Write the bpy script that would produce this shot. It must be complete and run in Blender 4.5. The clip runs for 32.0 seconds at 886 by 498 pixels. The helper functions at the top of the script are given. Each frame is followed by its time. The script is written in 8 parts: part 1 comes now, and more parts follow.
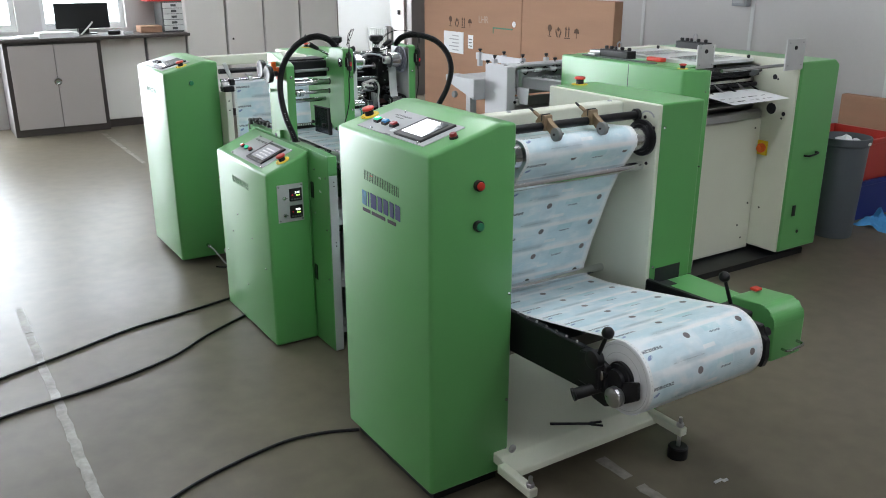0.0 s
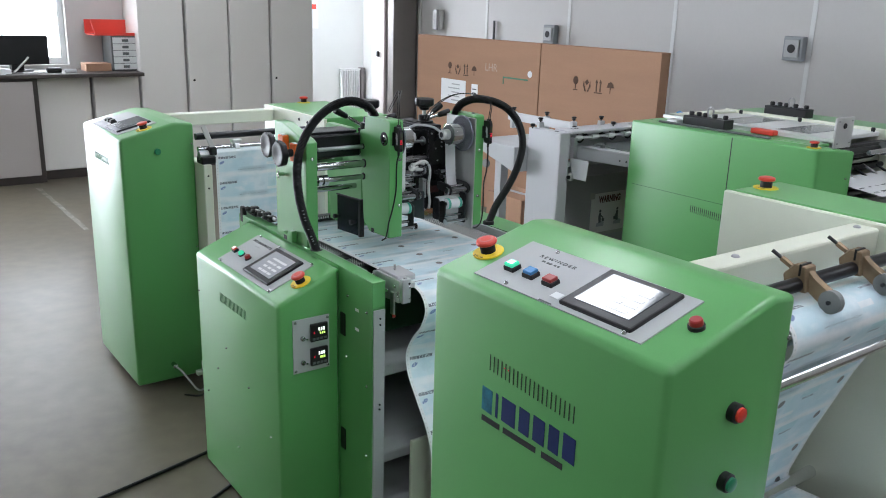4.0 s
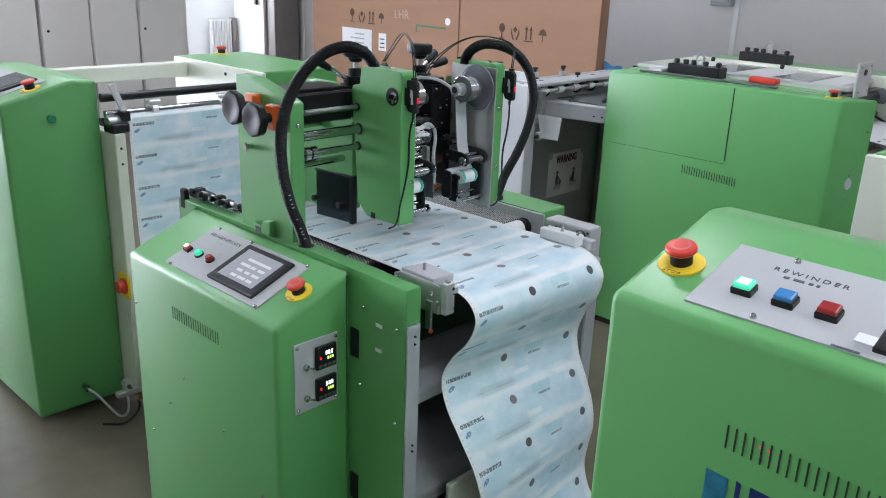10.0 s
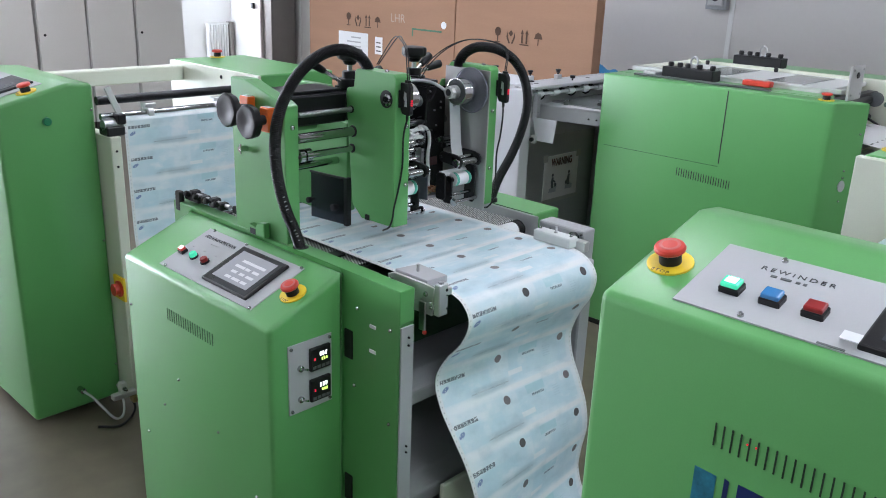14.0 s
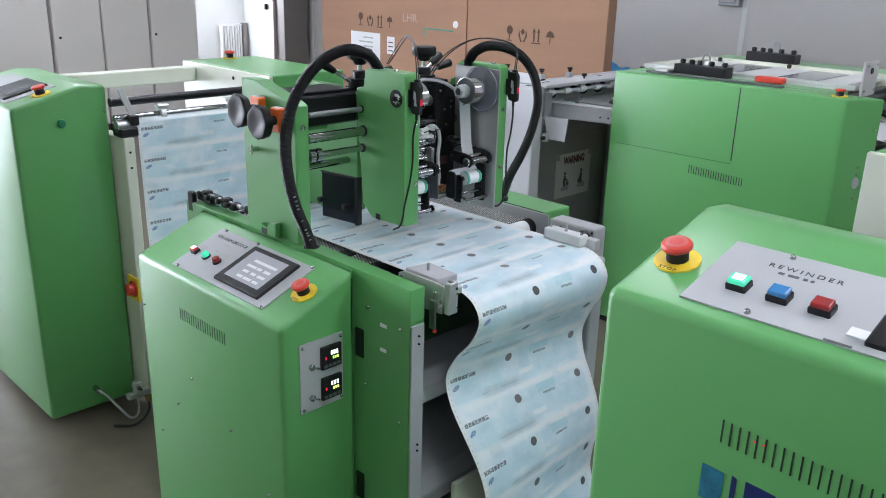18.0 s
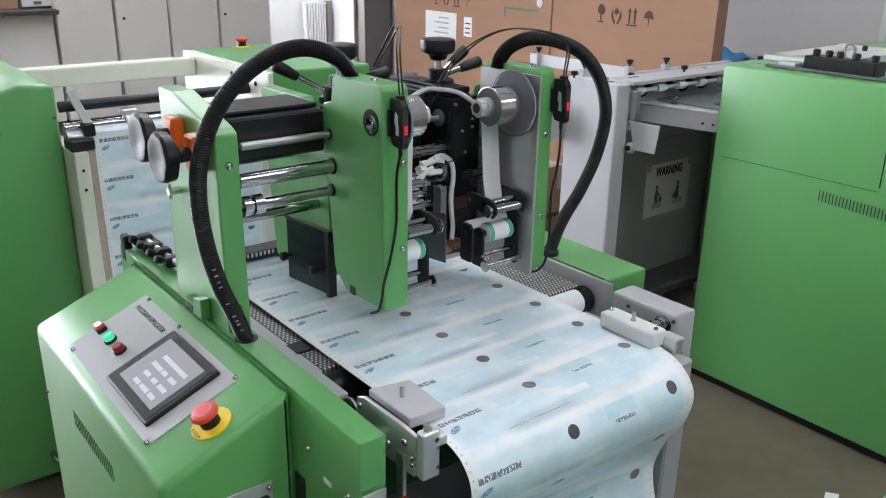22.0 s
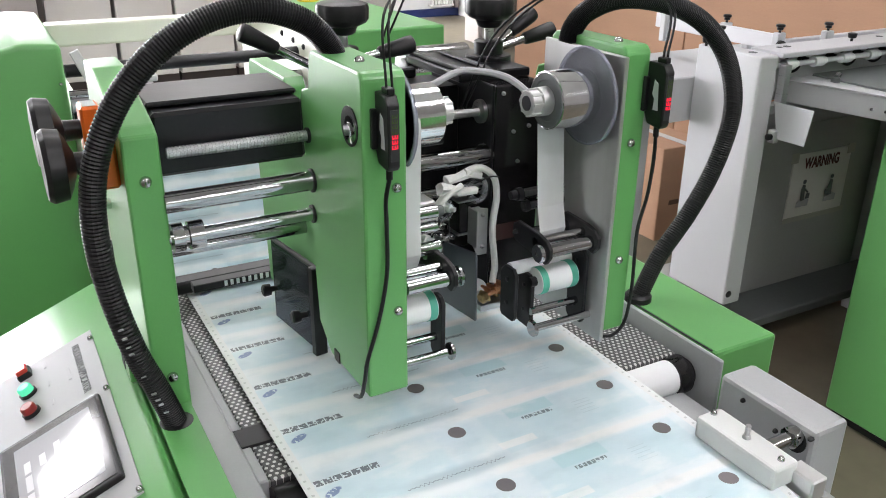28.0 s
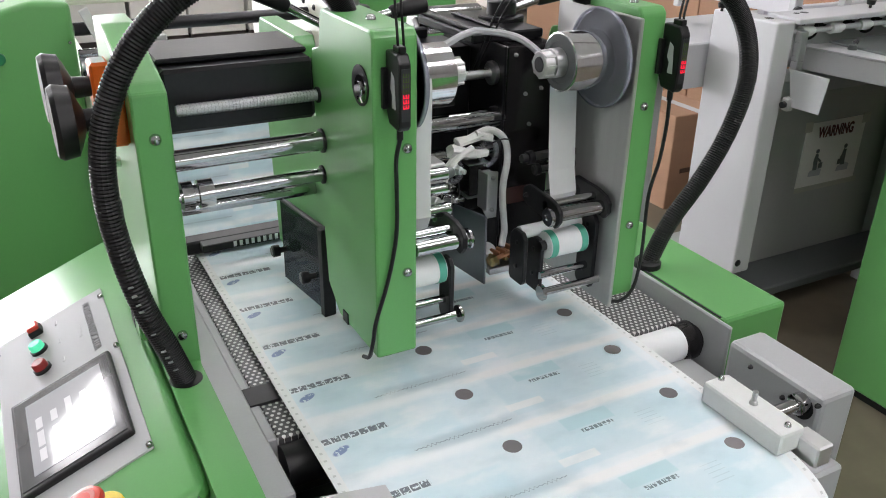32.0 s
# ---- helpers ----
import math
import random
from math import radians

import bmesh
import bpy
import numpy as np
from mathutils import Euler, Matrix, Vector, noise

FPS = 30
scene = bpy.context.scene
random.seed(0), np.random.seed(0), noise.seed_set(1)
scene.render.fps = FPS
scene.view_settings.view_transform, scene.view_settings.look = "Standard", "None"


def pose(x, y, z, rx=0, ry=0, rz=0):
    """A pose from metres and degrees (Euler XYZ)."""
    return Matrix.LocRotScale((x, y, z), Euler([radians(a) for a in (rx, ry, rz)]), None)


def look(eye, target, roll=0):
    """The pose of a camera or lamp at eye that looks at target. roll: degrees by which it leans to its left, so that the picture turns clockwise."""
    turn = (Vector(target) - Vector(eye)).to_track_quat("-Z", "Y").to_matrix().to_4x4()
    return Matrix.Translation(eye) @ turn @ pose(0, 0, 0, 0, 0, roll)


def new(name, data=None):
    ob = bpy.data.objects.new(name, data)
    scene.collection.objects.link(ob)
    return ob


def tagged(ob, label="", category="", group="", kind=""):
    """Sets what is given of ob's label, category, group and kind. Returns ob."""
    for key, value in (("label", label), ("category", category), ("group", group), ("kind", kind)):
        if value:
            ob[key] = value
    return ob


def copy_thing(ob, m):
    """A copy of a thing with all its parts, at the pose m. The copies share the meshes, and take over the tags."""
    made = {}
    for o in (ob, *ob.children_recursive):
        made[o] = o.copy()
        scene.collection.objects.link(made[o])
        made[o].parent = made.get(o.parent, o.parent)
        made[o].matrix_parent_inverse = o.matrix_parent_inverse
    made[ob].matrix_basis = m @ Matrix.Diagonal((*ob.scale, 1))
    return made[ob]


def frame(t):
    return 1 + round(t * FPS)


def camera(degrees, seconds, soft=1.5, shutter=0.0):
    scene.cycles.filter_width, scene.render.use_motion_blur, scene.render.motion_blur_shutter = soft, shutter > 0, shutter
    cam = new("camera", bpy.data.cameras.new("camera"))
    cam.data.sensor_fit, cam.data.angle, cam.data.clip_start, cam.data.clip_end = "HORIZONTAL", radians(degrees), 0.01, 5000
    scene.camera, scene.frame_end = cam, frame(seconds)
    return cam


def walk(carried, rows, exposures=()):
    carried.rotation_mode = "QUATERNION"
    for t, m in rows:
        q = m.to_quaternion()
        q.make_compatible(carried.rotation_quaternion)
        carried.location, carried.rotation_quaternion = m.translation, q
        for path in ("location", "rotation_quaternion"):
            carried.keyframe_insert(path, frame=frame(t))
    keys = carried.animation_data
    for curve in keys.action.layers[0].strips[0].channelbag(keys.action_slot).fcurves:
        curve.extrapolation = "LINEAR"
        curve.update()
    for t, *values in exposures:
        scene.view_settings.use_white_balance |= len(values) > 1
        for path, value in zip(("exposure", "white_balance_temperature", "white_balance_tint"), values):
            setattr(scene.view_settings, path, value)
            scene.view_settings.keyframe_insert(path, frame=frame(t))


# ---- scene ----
cam = camera(55.7, 32.0, soft=1.0)
PATH = [
    (0, (-0.009, 0.008, 1.597), (1.013, 1.604, 0.957), -0.0),
    (0.5, (-0.002, 0.068, 1.6), (1.024, 1.659, 0.954), -0.2),
    (1, (0.044, 0.178, 1.606), (1.073, 1.768, 0.962), -0.1),
    (1.5, (0.122, 0.31, 1.611), (1.159, 1.915, 1.025), 1.7),
    (2, (0.148, 0.445, 1.607), (1.189, 2.046, 1.014), 2.7),
    (2.5, (0.135, 0.651, 1.619), (1.186, 2.244, 1.02), -0.3),
    (3, (0.141, 0.849, 1.606), (1.223, 2.418, 1.0), -1.0),
    (3.5, (0.196, 1.061, 1.586), (1.329, 2.603, 1.003), -0.0),
    (4, (0.262, 1.219, 1.591), (1.404, 2.763, 1.034), 1.7),
    (4.5, (0.27, 1.415, 1.575), (1.457, 2.922, 1.01), 1.3),
    (6.5, (0.255, 1.837, 1.536), (1.618, 3.175, 0.943), 2.3),
    (7, (0.204, 1.898, 1.532), (1.593, 3.204, 0.926), 1.6),
    (7.5, (0.218, 1.919, 1.522), (1.627, 3.197, 0.905), 0.9),
    (8, (0.249, 1.922, 1.521), (1.668, 3.185, 0.894), 1.3),
    (8.5, (0.274, 1.923, 1.505), (1.668, 3.213, 0.879), 0.9),
    (9, (0.286, 1.921, 1.505), (1.661, 3.227, 0.869), 1.2),
    (9.5, (0.289, 1.923, 1.501), (1.673, 3.216, 0.859), 1.9),
    (10, (0.293, 1.924, 1.498), (1.667, 3.225, 0.851), 2.2),
    (10.5, (0.292, 1.923, 1.497), (1.669, 3.222, 0.85), 2.4),
    (11, (0.291, 1.92, 1.499), (1.669, 3.222, 0.862), 2.3),
    (11.5, (0.288, 1.913, 1.501), (1.667, 3.217, 0.871), 2.3),
    (12, (0.284, 1.911, 1.5), (1.667, 3.21, 0.869), 2.3),
    (12.5, (0.287, 1.917, 1.497), (1.67, 3.215, 0.862), 2.5),
    (13, (0.289, 1.921, 1.497), (1.671, 3.219, 0.86), 2.5),
    (13.5, (0.287, 1.915, 1.496), (1.67, 3.212, 0.859), 2.5),
    (14, (0.292, 1.911, 1.496), (1.672, 3.21, 0.858), 2.2),
    (14.5, (0.291, 1.908, 1.498), (1.668, 3.209, 0.856), 2.0),
    (16.5, (0.292, 1.909, 1.495), (1.656, 3.224, 0.852), 1.9),
    (17, (0.29, 1.899, 1.501), (1.648, 3.22, 0.857), 1.7),
    (17.5, (0.287, 1.897, 1.501), (1.647, 3.215, 0.858), 1.8),
    (18, (0.295, 1.901, 1.497), (1.651, 3.224, 0.856), 1.6),
    (18.5, (0.306, 1.903, 1.501), (1.656, 3.231, 0.858), 1.4),
    (19, (0.326, 1.914, 1.495), (1.666, 3.254, 0.857), 1.3),
    (19.5, (0.374, 1.911, 1.496), (1.663, 3.302, 0.861), 0.8),
    (20, (0.47, 1.912, 1.488), (1.709, 3.348, 0.855), 1.1),
    (20.5, (0.558, 1.962, 1.488), (1.771, 3.416, 0.845), 1.1),
    (21, (0.66, 2.079, 1.472), (1.862, 3.543, 0.829), -0.2),
    (21.5, (0.787, 2.2, 1.466), (1.969, 3.667, 0.796), -1.6),
    (22, (0.906, 2.285, 1.466), (2.072, 3.754, 0.772), 0.9),
    (22.5, (1.013, 2.381, 1.447), (2.156, 3.861, 0.739), 1.6),
    (23, (1.103, 2.504, 1.448), (2.232, 3.989, 0.729), 0.5),
    (23.5, (1.184, 2.55, 1.441), (2.307, 4.025, 0.692), 1.2),
    (24, (1.239, 2.561, 1.44), (2.331, 4.062, 0.697), 2.6),
    (24.5, (1.265, 2.574, 1.435), (2.268, 4.129, 0.676), 1.6),
    (25, (1.282, 2.583, 1.428), (2.265, 4.144, 0.655), 1.5),
    (25.5, (1.279, 2.578, 1.428), (2.248, 4.148, 0.655), 1.7),
    (27.5, (1.282, 2.58, 1.424), (2.182, 4.179, 0.629), 0.9),
    (28, (1.285, 2.579, 1.424), (2.175, 4.184, 0.629), 0.6),
    (28.5, (1.284, 2.58, 1.423), (2.17, 4.185, 0.624), 0.6),
    (29, (1.285, 2.581, 1.423), (2.17, 4.185, 0.62), 0.4),
    (29.5, (1.285, 2.58, 1.422), (2.167, 4.186, 0.621), 0.3),
    (30, (1.287, 2.581, 1.426), (2.163, 4.183, 0.609), 0.4),
    (30.5, (1.284, 2.58, 1.422), (2.162, 4.182, 0.608), 0.6),
    (31, (1.282, 2.579, 1.422), (2.157, 4.179, 0.601), 0.7),
    (31.5, (1.282, 2.579, 1.42), (2.152, 4.179, 0.593), 0.8),
    (32, (1.284, 2.58, 1.418), (2.142, 4.165, 0.551), 1.1),
]
walk(cam, [(t, look(eye, target, roll)) for t, eye, target, roll in PATH],
     [(0.0, 0.0, 6200, 11), (1.0, -0.02, 6150, 11), (2.0, -0.38, 6060, 11), (3.0, -0.27, 6070, 11), (4.0, -0.06, 6050, 12), (8.0, 0.1, 5960, 15.5), (20.0, 0.14, 5960, 15.5), (22.0, 0.12, 6250, 15), (23.5, 0.29, 6450, 15), (25.0, 0.4, 6560, 15.5), (31.0, 0.44, 6620, 16), (32.0, 0.24, 6620, 16)])

# ---- light ----
world = bpy.data.worlds.new("sky")
scene.world = world
world.use_nodes = True
wn = world.node_tree.nodes
sky = wn.new("ShaderNodeTexSky")
sky.sky_type, sky.sun_disc = "NISHITA", False
sky.sun_elevation, sky.sun_rotation = radians(35), radians(20)
world.node_tree.links.new(sky.outputs[0], wn["Background"].inputs[0])
wn["Background"].inputs[1].default_value = 0.12


def lamp_area(name, m, sx, sy, power, colour):
    d = bpy.data.lights.new(name, "AREA")
    d.shape, d.size, d.size_y, d.energy, d.color = "RECTANGLE", sx, sy, power, colour
    ob = new(name, d)
    ob.matrix_world = m
    return ob


# ---- materials ----
def nodes_of(name):
    m = bpy.data.materials.new(name)
    m.use_nodes = True
    nt = m.node_tree
    return m, nt, nt.nodes["Principled BSDF"]


def surface(name, base, rough=0.5, metal=0.0, var=0.06, scale=6.0, fine=90.0, bump=0.05, stretch=(1, 1, 1), coat=0.0, rough_var=0.08, spec=0.5):
    """A procedural surface: broad tone, fine grain, uneven gloss and a little relief."""
    m, nt, b = nodes_of(name)
    n, l = nt.nodes, nt.links
    tc, mp = n.new("ShaderNodeTexCoord"), n.new("ShaderNodeMapping")
    mp.inputs["Scale"].default_value = stretch
    l.new(tc.outputs["Object"], mp.inputs["Vector"])
    broad, grain = n.new("ShaderNodeTexNoise"), n.new("ShaderNodeTexNoise")
    broad.inputs["Scale"].default_value, broad.inputs["Detail"].default_value = scale, 5
    grain.inputs["Scale"].default_value, grain.inputs["Detail"].default_value = fine, 3
    for t in (broad, grain):
        l.new(mp.outputs[0], t.inputs["Vector"])
    mixn = n.new("ShaderNodeMath")
    mixn.operation = "MULTIPLY_ADD"
    mixn.inputs[1].default_value = 0.35
    l.new(grain.outputs[0], mixn.inputs[0])
    half = n.new("ShaderNodeMath")
    half.operation = "MULTIPLY"
    half.inputs[1].default_value = 0.65
    l.new(broad.outputs[0], half.inputs[0])
    l.new(half.outputs[0], mixn.inputs[2])
    ramp = n.new("ShaderNodeValToRGB")
    e = ramp.color_ramp.elements
    e[0].position, e[1].position = 0.3, 0.7
    e[0].color = (*[max(0, c * (1 - var)) for c in base], 1)
    e[1].color = (*[min(1, c * (1 + var)) for c in base], 1)
    l.new(mixn.outputs[0], ramp.inputs[0])
    l.new(ramp.outputs[0], b.inputs["Base Color"])
    rr = n.new("ShaderNodeMapRange")
    rr.inputs["To Min"].default_value, rr.inputs["To Max"].default_value = max(0.02, rough - rough_var), min(1, rough + rough_var)
    l.new(broad.outputs[0], rr.inputs[0])
    l.new(rr.outputs[0], b.inputs["Roughness"])
    b.inputs["Metallic"].default_value = metal
    b.inputs["Coat Weight"].default_value, b.inputs["Coat Roughness"].default_value = coat, 0.2
    b.inputs["Specular IOR Level"].default_value = spec
    if bump:
        bp = n.new("ShaderNodeBump")
        bp.inputs["Strength"].default_value, bp.inputs["Distance"].default_value = bump, 0.002
        l.new(grain.outputs[0], bp.inputs["Height"])
        l.new(bp.outputs[0], b.inputs["Normal"])
    return m


def glowing(name, colour, strength, base=None):
    m, nt, b = nodes_of(name)
    b.inputs["Base Color"].default_value = (*(base or colour), 1)
    b.inputs["Emission Color"].default_value = (*colour, 1)
    b.inputs["Emission Strength"].default_value = strength
    b.inputs["Roughness"].default_value = 0.25
    return m


GREEN = surface("green powder coat", (0.112, 0.362, 0.106), 0.46, var=0.05, scale=2.0, fine=420, bump=0.04, coat=0.75, spec=0.25)
GREEN.node_tree.nodes["Principled BSDF"].inputs["Coat Roughness"].default_value = 0.29
GREEN.node_tree.nodes["Principled BSDF"].inputs["Coat IOR"].default_value = 1.5
CREAM = surface("cream powder coat", (0.7, 0.72, 0.6), 0.38, var=0.04, scale=3, fine=350, bump=0.05)
WHITE = surface("white lacquer", (0.68, 0.69, 0.68), 0.4, var=0.03, scale=3, fine=300, bump=0.03)
GREY = surface("light grey powder coat", (0.42, 0.43, 0.44), 0.42, var=0.04, scale=3, fine=300, bump=0.05)
PANELGREY = surface("grey anodised panel", (0.46, 0.47, 0.48), 0.55, var=0.03, fine=600, bump=0.02, spec=0.25)
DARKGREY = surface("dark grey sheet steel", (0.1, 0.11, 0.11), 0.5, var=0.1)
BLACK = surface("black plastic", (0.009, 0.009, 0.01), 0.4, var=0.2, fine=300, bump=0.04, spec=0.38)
PLATE = surface("brushed stainless plate", (0.5, 0.5, 0.49), 0.33, metal=0.7, var=0.05, scale=3, fine=60, stretch=(1, 40, 1), bump=0.05)
BLACKSTEEL = surface("black oxide steel", (0.014, 0.014, 0.016), 0.3, metal=0.4, var=0.2, fine=200, bump=0.03)
CHROME = surface("polished chrome", (0.47, 0.47, 0.48), 0.08, metal=1.0, var=0.04, bump=0.0, rough_var=0.03)
BRIGHT = surface("bright ground steel", (0.74, 0.74, 0.75), 0.2, metal=1.0, var=0.06, stretch=(90, 3, 3), bump=0.02)
STEEL = surface("brushed stainless steel", (0.5, 0.5, 0.51), 0.3, metal=1.0, var=0.06, stretch=(3, 3, 90), bump=0.04)
ALU = surface("cast aluminium", (0.68, 0.68, 0.68), 0.38, metal=0.8, var=0.05, bump=0.08)
BRASS = surface("bronze casting", (0.3, 0.22, 0.14), 0.5, metal=0.6, var=0.15, bump=0.1)
RED = surface("red plastic", (0.66, 0.05, 0.03), 0.35, var=0.05, bump=0)
ORANGE = surface("orange plastic", (0.85, 0.16, 0.02), 0.4, var=0.04, bump=0.02)
YELLOW = surface("yellow label plastic", (0.85, 0.62, 0.02), 0.45, var=0.04, bump=0)
BLUE = surface("blue translucent cap", (0.05, 0.22, 0.5), 0.2, var=0.05, bump=0)
CARD = surface("corrugated cardboard", (0.37, 0.215, 0.135), 0.85, var=0.08, scale=1.5, fine=60, bump=0.15, stretch=(1, 1, 8))
PAPER = surface("white paper", (0.78, 0.79, 0.8), 0.7, var=0.02, bump=0.02)
WALLMAT = surface("white wall panel", (0.57, 0.56, 0.545), 0.55, var=0.025, scale=0.8, fine=40, bump=0.03)
CABINET = surface("grey office cabinet", (0.78, 0.765, 0.73), 0.5, var=0.03, scale=1.2, bump=0.02)
DARKWOOD = surface("dark brown laminate", (0.055, 0.045, 0.042), 0.45, var=0.15)
RUBBER = surface("black rubber", (0.009, 0.009, 0.01), 0.45, var=0.2, bump=0.06, spec=0.28)
TEAL = surface("teal green rubber", (0.08, 0.42, 0.3), 0.5, var=0.05, bump=0.02)
INK = surface("black print", (0.02, 0.02, 0.025), 0.5, var=0.1, bump=0)
NAVY = surface("navy blue print", (0.004, 0.018, 0.11), 0.5, var=0.1, bump=0)
FLOOR = surface("worn resin floor", (0.122, 0.106, 0.076), 0.36, var=0.3, scale=1.1, fine=11, bump=0.05, rough_var=0.12, spec=0.28)
TAPE = surface("worn white floor tape", (0.26, 0.25, 0.22), 0.6, var=0.5, scale=9, fine=40, bump=0.1)

FEEDWHITE = surface("pale grey lacquer", (0.5, 0.5, 0.52), 0.45, var=0.04, scale=2, fine=300, bump=0.04)
SLOTGREEN = surface("dark green slot", (0.008, 0.03, 0.011), 0.6, var=0.1, bump=0)
VENTGREEN = surface("shaded green slot", (0.03, 0.12, 0.04), 0.6, var=0.1, bump=0)
DARKGREEN = surface("dark green inner sheet", (0.02, 0.07, 0.03), 0.5, var=0.08)
GUARD = surface("dark blue grey guard plate", (0.075, 0.085, 0.1), 0.3, var=0.12, scale=20, bump=0.02)
TAPEWHITE = surface("white binding tape", (0.6, 0.6, 0.58), 0.6, var=0.1, scale=60, fine=300, bump=0.3)

# ---- building helpers ----
ORG = {}


def thing(name, at, label, category, group="", kind=""):
    ob = new(name)
    ob.location = at
    ORG[ob.name] = Vector(at)
    return tagged(ob, label, category, group, kind)


def part(name, bm, material, parent=None, label="", smooth=False, tags=None):
    """Links a bmesh, drawn in world metres, as one mesh under a thing or a part."""
    me = bpy.data.meshes.new(name)
    o = ORG[parent.name] if parent else Vector((0, 0, 0))
    bmesh.ops.translate(bm, vec=-o, verts=bm.verts)
    bmesh.ops.recalc_face_normals(bm, faces=bm.faces)
    if smooth:
        for f in bm.faces:
            f.smooth = True
        me_angle = radians(35)
        for ed in bm.edges:
            if len(ed.link_faces) == 2 and ed.calc_face_angle(0) > me_angle:
                ed.smooth = False
    bm.to_mesh(me)
    bm.free()
    me.materials.append(material)
    ob = new(name, me)
    if parent:
        ob.parent = parent
        ORG[ob.name] = o
    if label:
        ob["label"] = label
    if tags:
        tagged(ob, **tags)
    return ob


def solo(name, bm, material, label, category, group="", kind="", smooth=False):
    """A thing of one mesh, with its origin at the middle of its base."""
    xs = [v.co for v in bm.verts]
    o = Vector(((min(v.x for v in xs) + max(v.x for v in xs)) / 2, (min(v.y for v in xs) + max(v.y for v in xs)) / 2, min(v.z for v in xs)))
    bmesh.ops.translate(bm, vec=-o, verts=bm.verts)
    ob = part(name, bm, material, None, "", smooth)
    ob.location = o
    return tagged(ob, label, category, group, kind)


def box(x0, y0, z0, x1, y1, z1, bevel=0.0, seg=1, bm=None):
    bm = bm or bmesh.new()
    g = bmesh.ops.create_cube(bm, size=1)
    vs = g["verts"]
    bmesh.ops.scale(bm, vec=(abs(x1 - x0), abs(y1 - y0), abs(z1 - z0)), verts=vs)
    bmesh.ops.translate(bm, vec=((x0 + x1) / 2, (y0 + y1) / 2, (z0 + z1) / 2), verts=vs)
    if bevel:
        es = list({e for v in vs for e in v.link_edges})
        bmesh.ops.bevel(bm, geom=es, offset=bevel, segments=seg, affect="EDGES", profile=0.5)
    return bm


def prism(pts, axis, a, b, bevel=0.0, seg=1, bm=None):
    """A flat outline pushed along an axis. pts are (x, z) for 'y', (y, z) for 'x', (x, y) for 'z'."""
    bm = bm or bmesh.new()
    put = {"y": lambda p, d: (p[0], d, p[1]), "x": lambda p, d: (d, p[0], p[1]), "z": lambda p, d: (p[0], p[1], d)}[axis]
    lo = [bm.verts.new(put(p, a)) for p in pts]
    hi = [bm.verts.new(put(p, b)) for p in pts]
    k = len(pts)
    fs = [bm.faces.new(lo), bm.faces.new(hi[::-1])]
    for i in range(k):
        fs.append(bm.faces.new((lo[i], hi[i], hi[(i + 1) % k], lo[(i + 1) % k])))
    if bevel:
        es = list({e for f in fs for e in f.edges})
        bmesh.ops.bevel(bm, geom=es, offset=bevel, segments=seg, affect="EDGES", profile=0.5)
    return bm


def rod(p, q, r, seg=20, r2=None, bm=None):
    bm = bm or bmesh.new()
    p, q = Vector(p), Vector(q)
    d = q - p
    g = bmesh.ops.create_cone(bm, cap_ends=True, segments=seg, radius1=r, radius2=r if r2 is None else r2, depth=d.length)
    m = Matrix.Translation((p + q) / 2) @ d.to_track_quat("Z", "Y").to_matrix().to_4x4()
    bmesh.ops.transform(bm, matrix=m, verts=g["verts"])
    return bm


def lathe(p, axis, prof, seg=28, bm=None):
    """A turned shape: prof is a list of (distance along the axis, radius)."""
    bm = bm or bmesh.new()
    m = Matrix.Translation(p) @ Vector(axis).to_track_quat("Z", "Y").to_matrix().to_4x4()
    rings = []
    for d, r in prof:
        rings.append([bm.verts.new(m @ Vector((r * math.cos(2 * math.pi * i / seg), r * math.sin(2 * math.pi * i / seg), d))) for i in range(seg)])
    for a, b in zip(rings, rings[1:]):
        for i in range(seg):
            bm.faces.new((a[i], a[(i + 1) % seg], b[(i + 1) % seg], b[i]))
    bm.faces.new(rings[0][::-1])
    bm.faces.new(rings[-1])
    return bm


def lobed(p, axis, prof, lobes, depth, seg=56):
    """A turned knob with soft lobes round its rim: prof is (distance, radius, how much of the lobes)."""
    bm = bmesh.new()
    m = Matrix.Translation(p) @ Vector(axis).to_track_quat("Z", "Y").to_matrix().to_4x4()
    rings = []
    for d, r, k in prof:
        ring = []
        for i in range(seg):
            a = 2 * math.pi * i / seg
            q = r * (1 - depth * k * (0.5 - 0.5 * math.cos(lobes * a)) ** 2)
            ring.append(bm.verts.new(m @ Vector((q * math.cos(a), q * math.sin(a), d))))
        rings.append(ring)
    for a, b in zip(rings, rings[1:]):
        for i in range(seg):
            bm.faces.new((a[i], a[(i + 1) % seg], b[(i + 1) % seg], b[i]))
    bm.faces.new(rings[0][::-1])
    bm.faces.new(rings[-1])
    return bm


def smooth_path(pts, n):
    """Points on a soft curve through pts."""
    P = [Vector(p) for p in pts]
    P = [2 * P[0] - P[1]] + P + [2 * P[-1] - P[-2]]
    out = []
    for i in range(1, len(P) - 2):
        for k in range(n):
            t = k / n
            a, b, c, d = P[i - 1:i + 3]
            out.append(0.5 * ((2 * b) + (c - a) * t + (2 * a - 5 * b + 4 * c - d) * t * t + (3 * b - a - 3 * c + d) * t ** 3))
    out.append(P[-2])
    return out


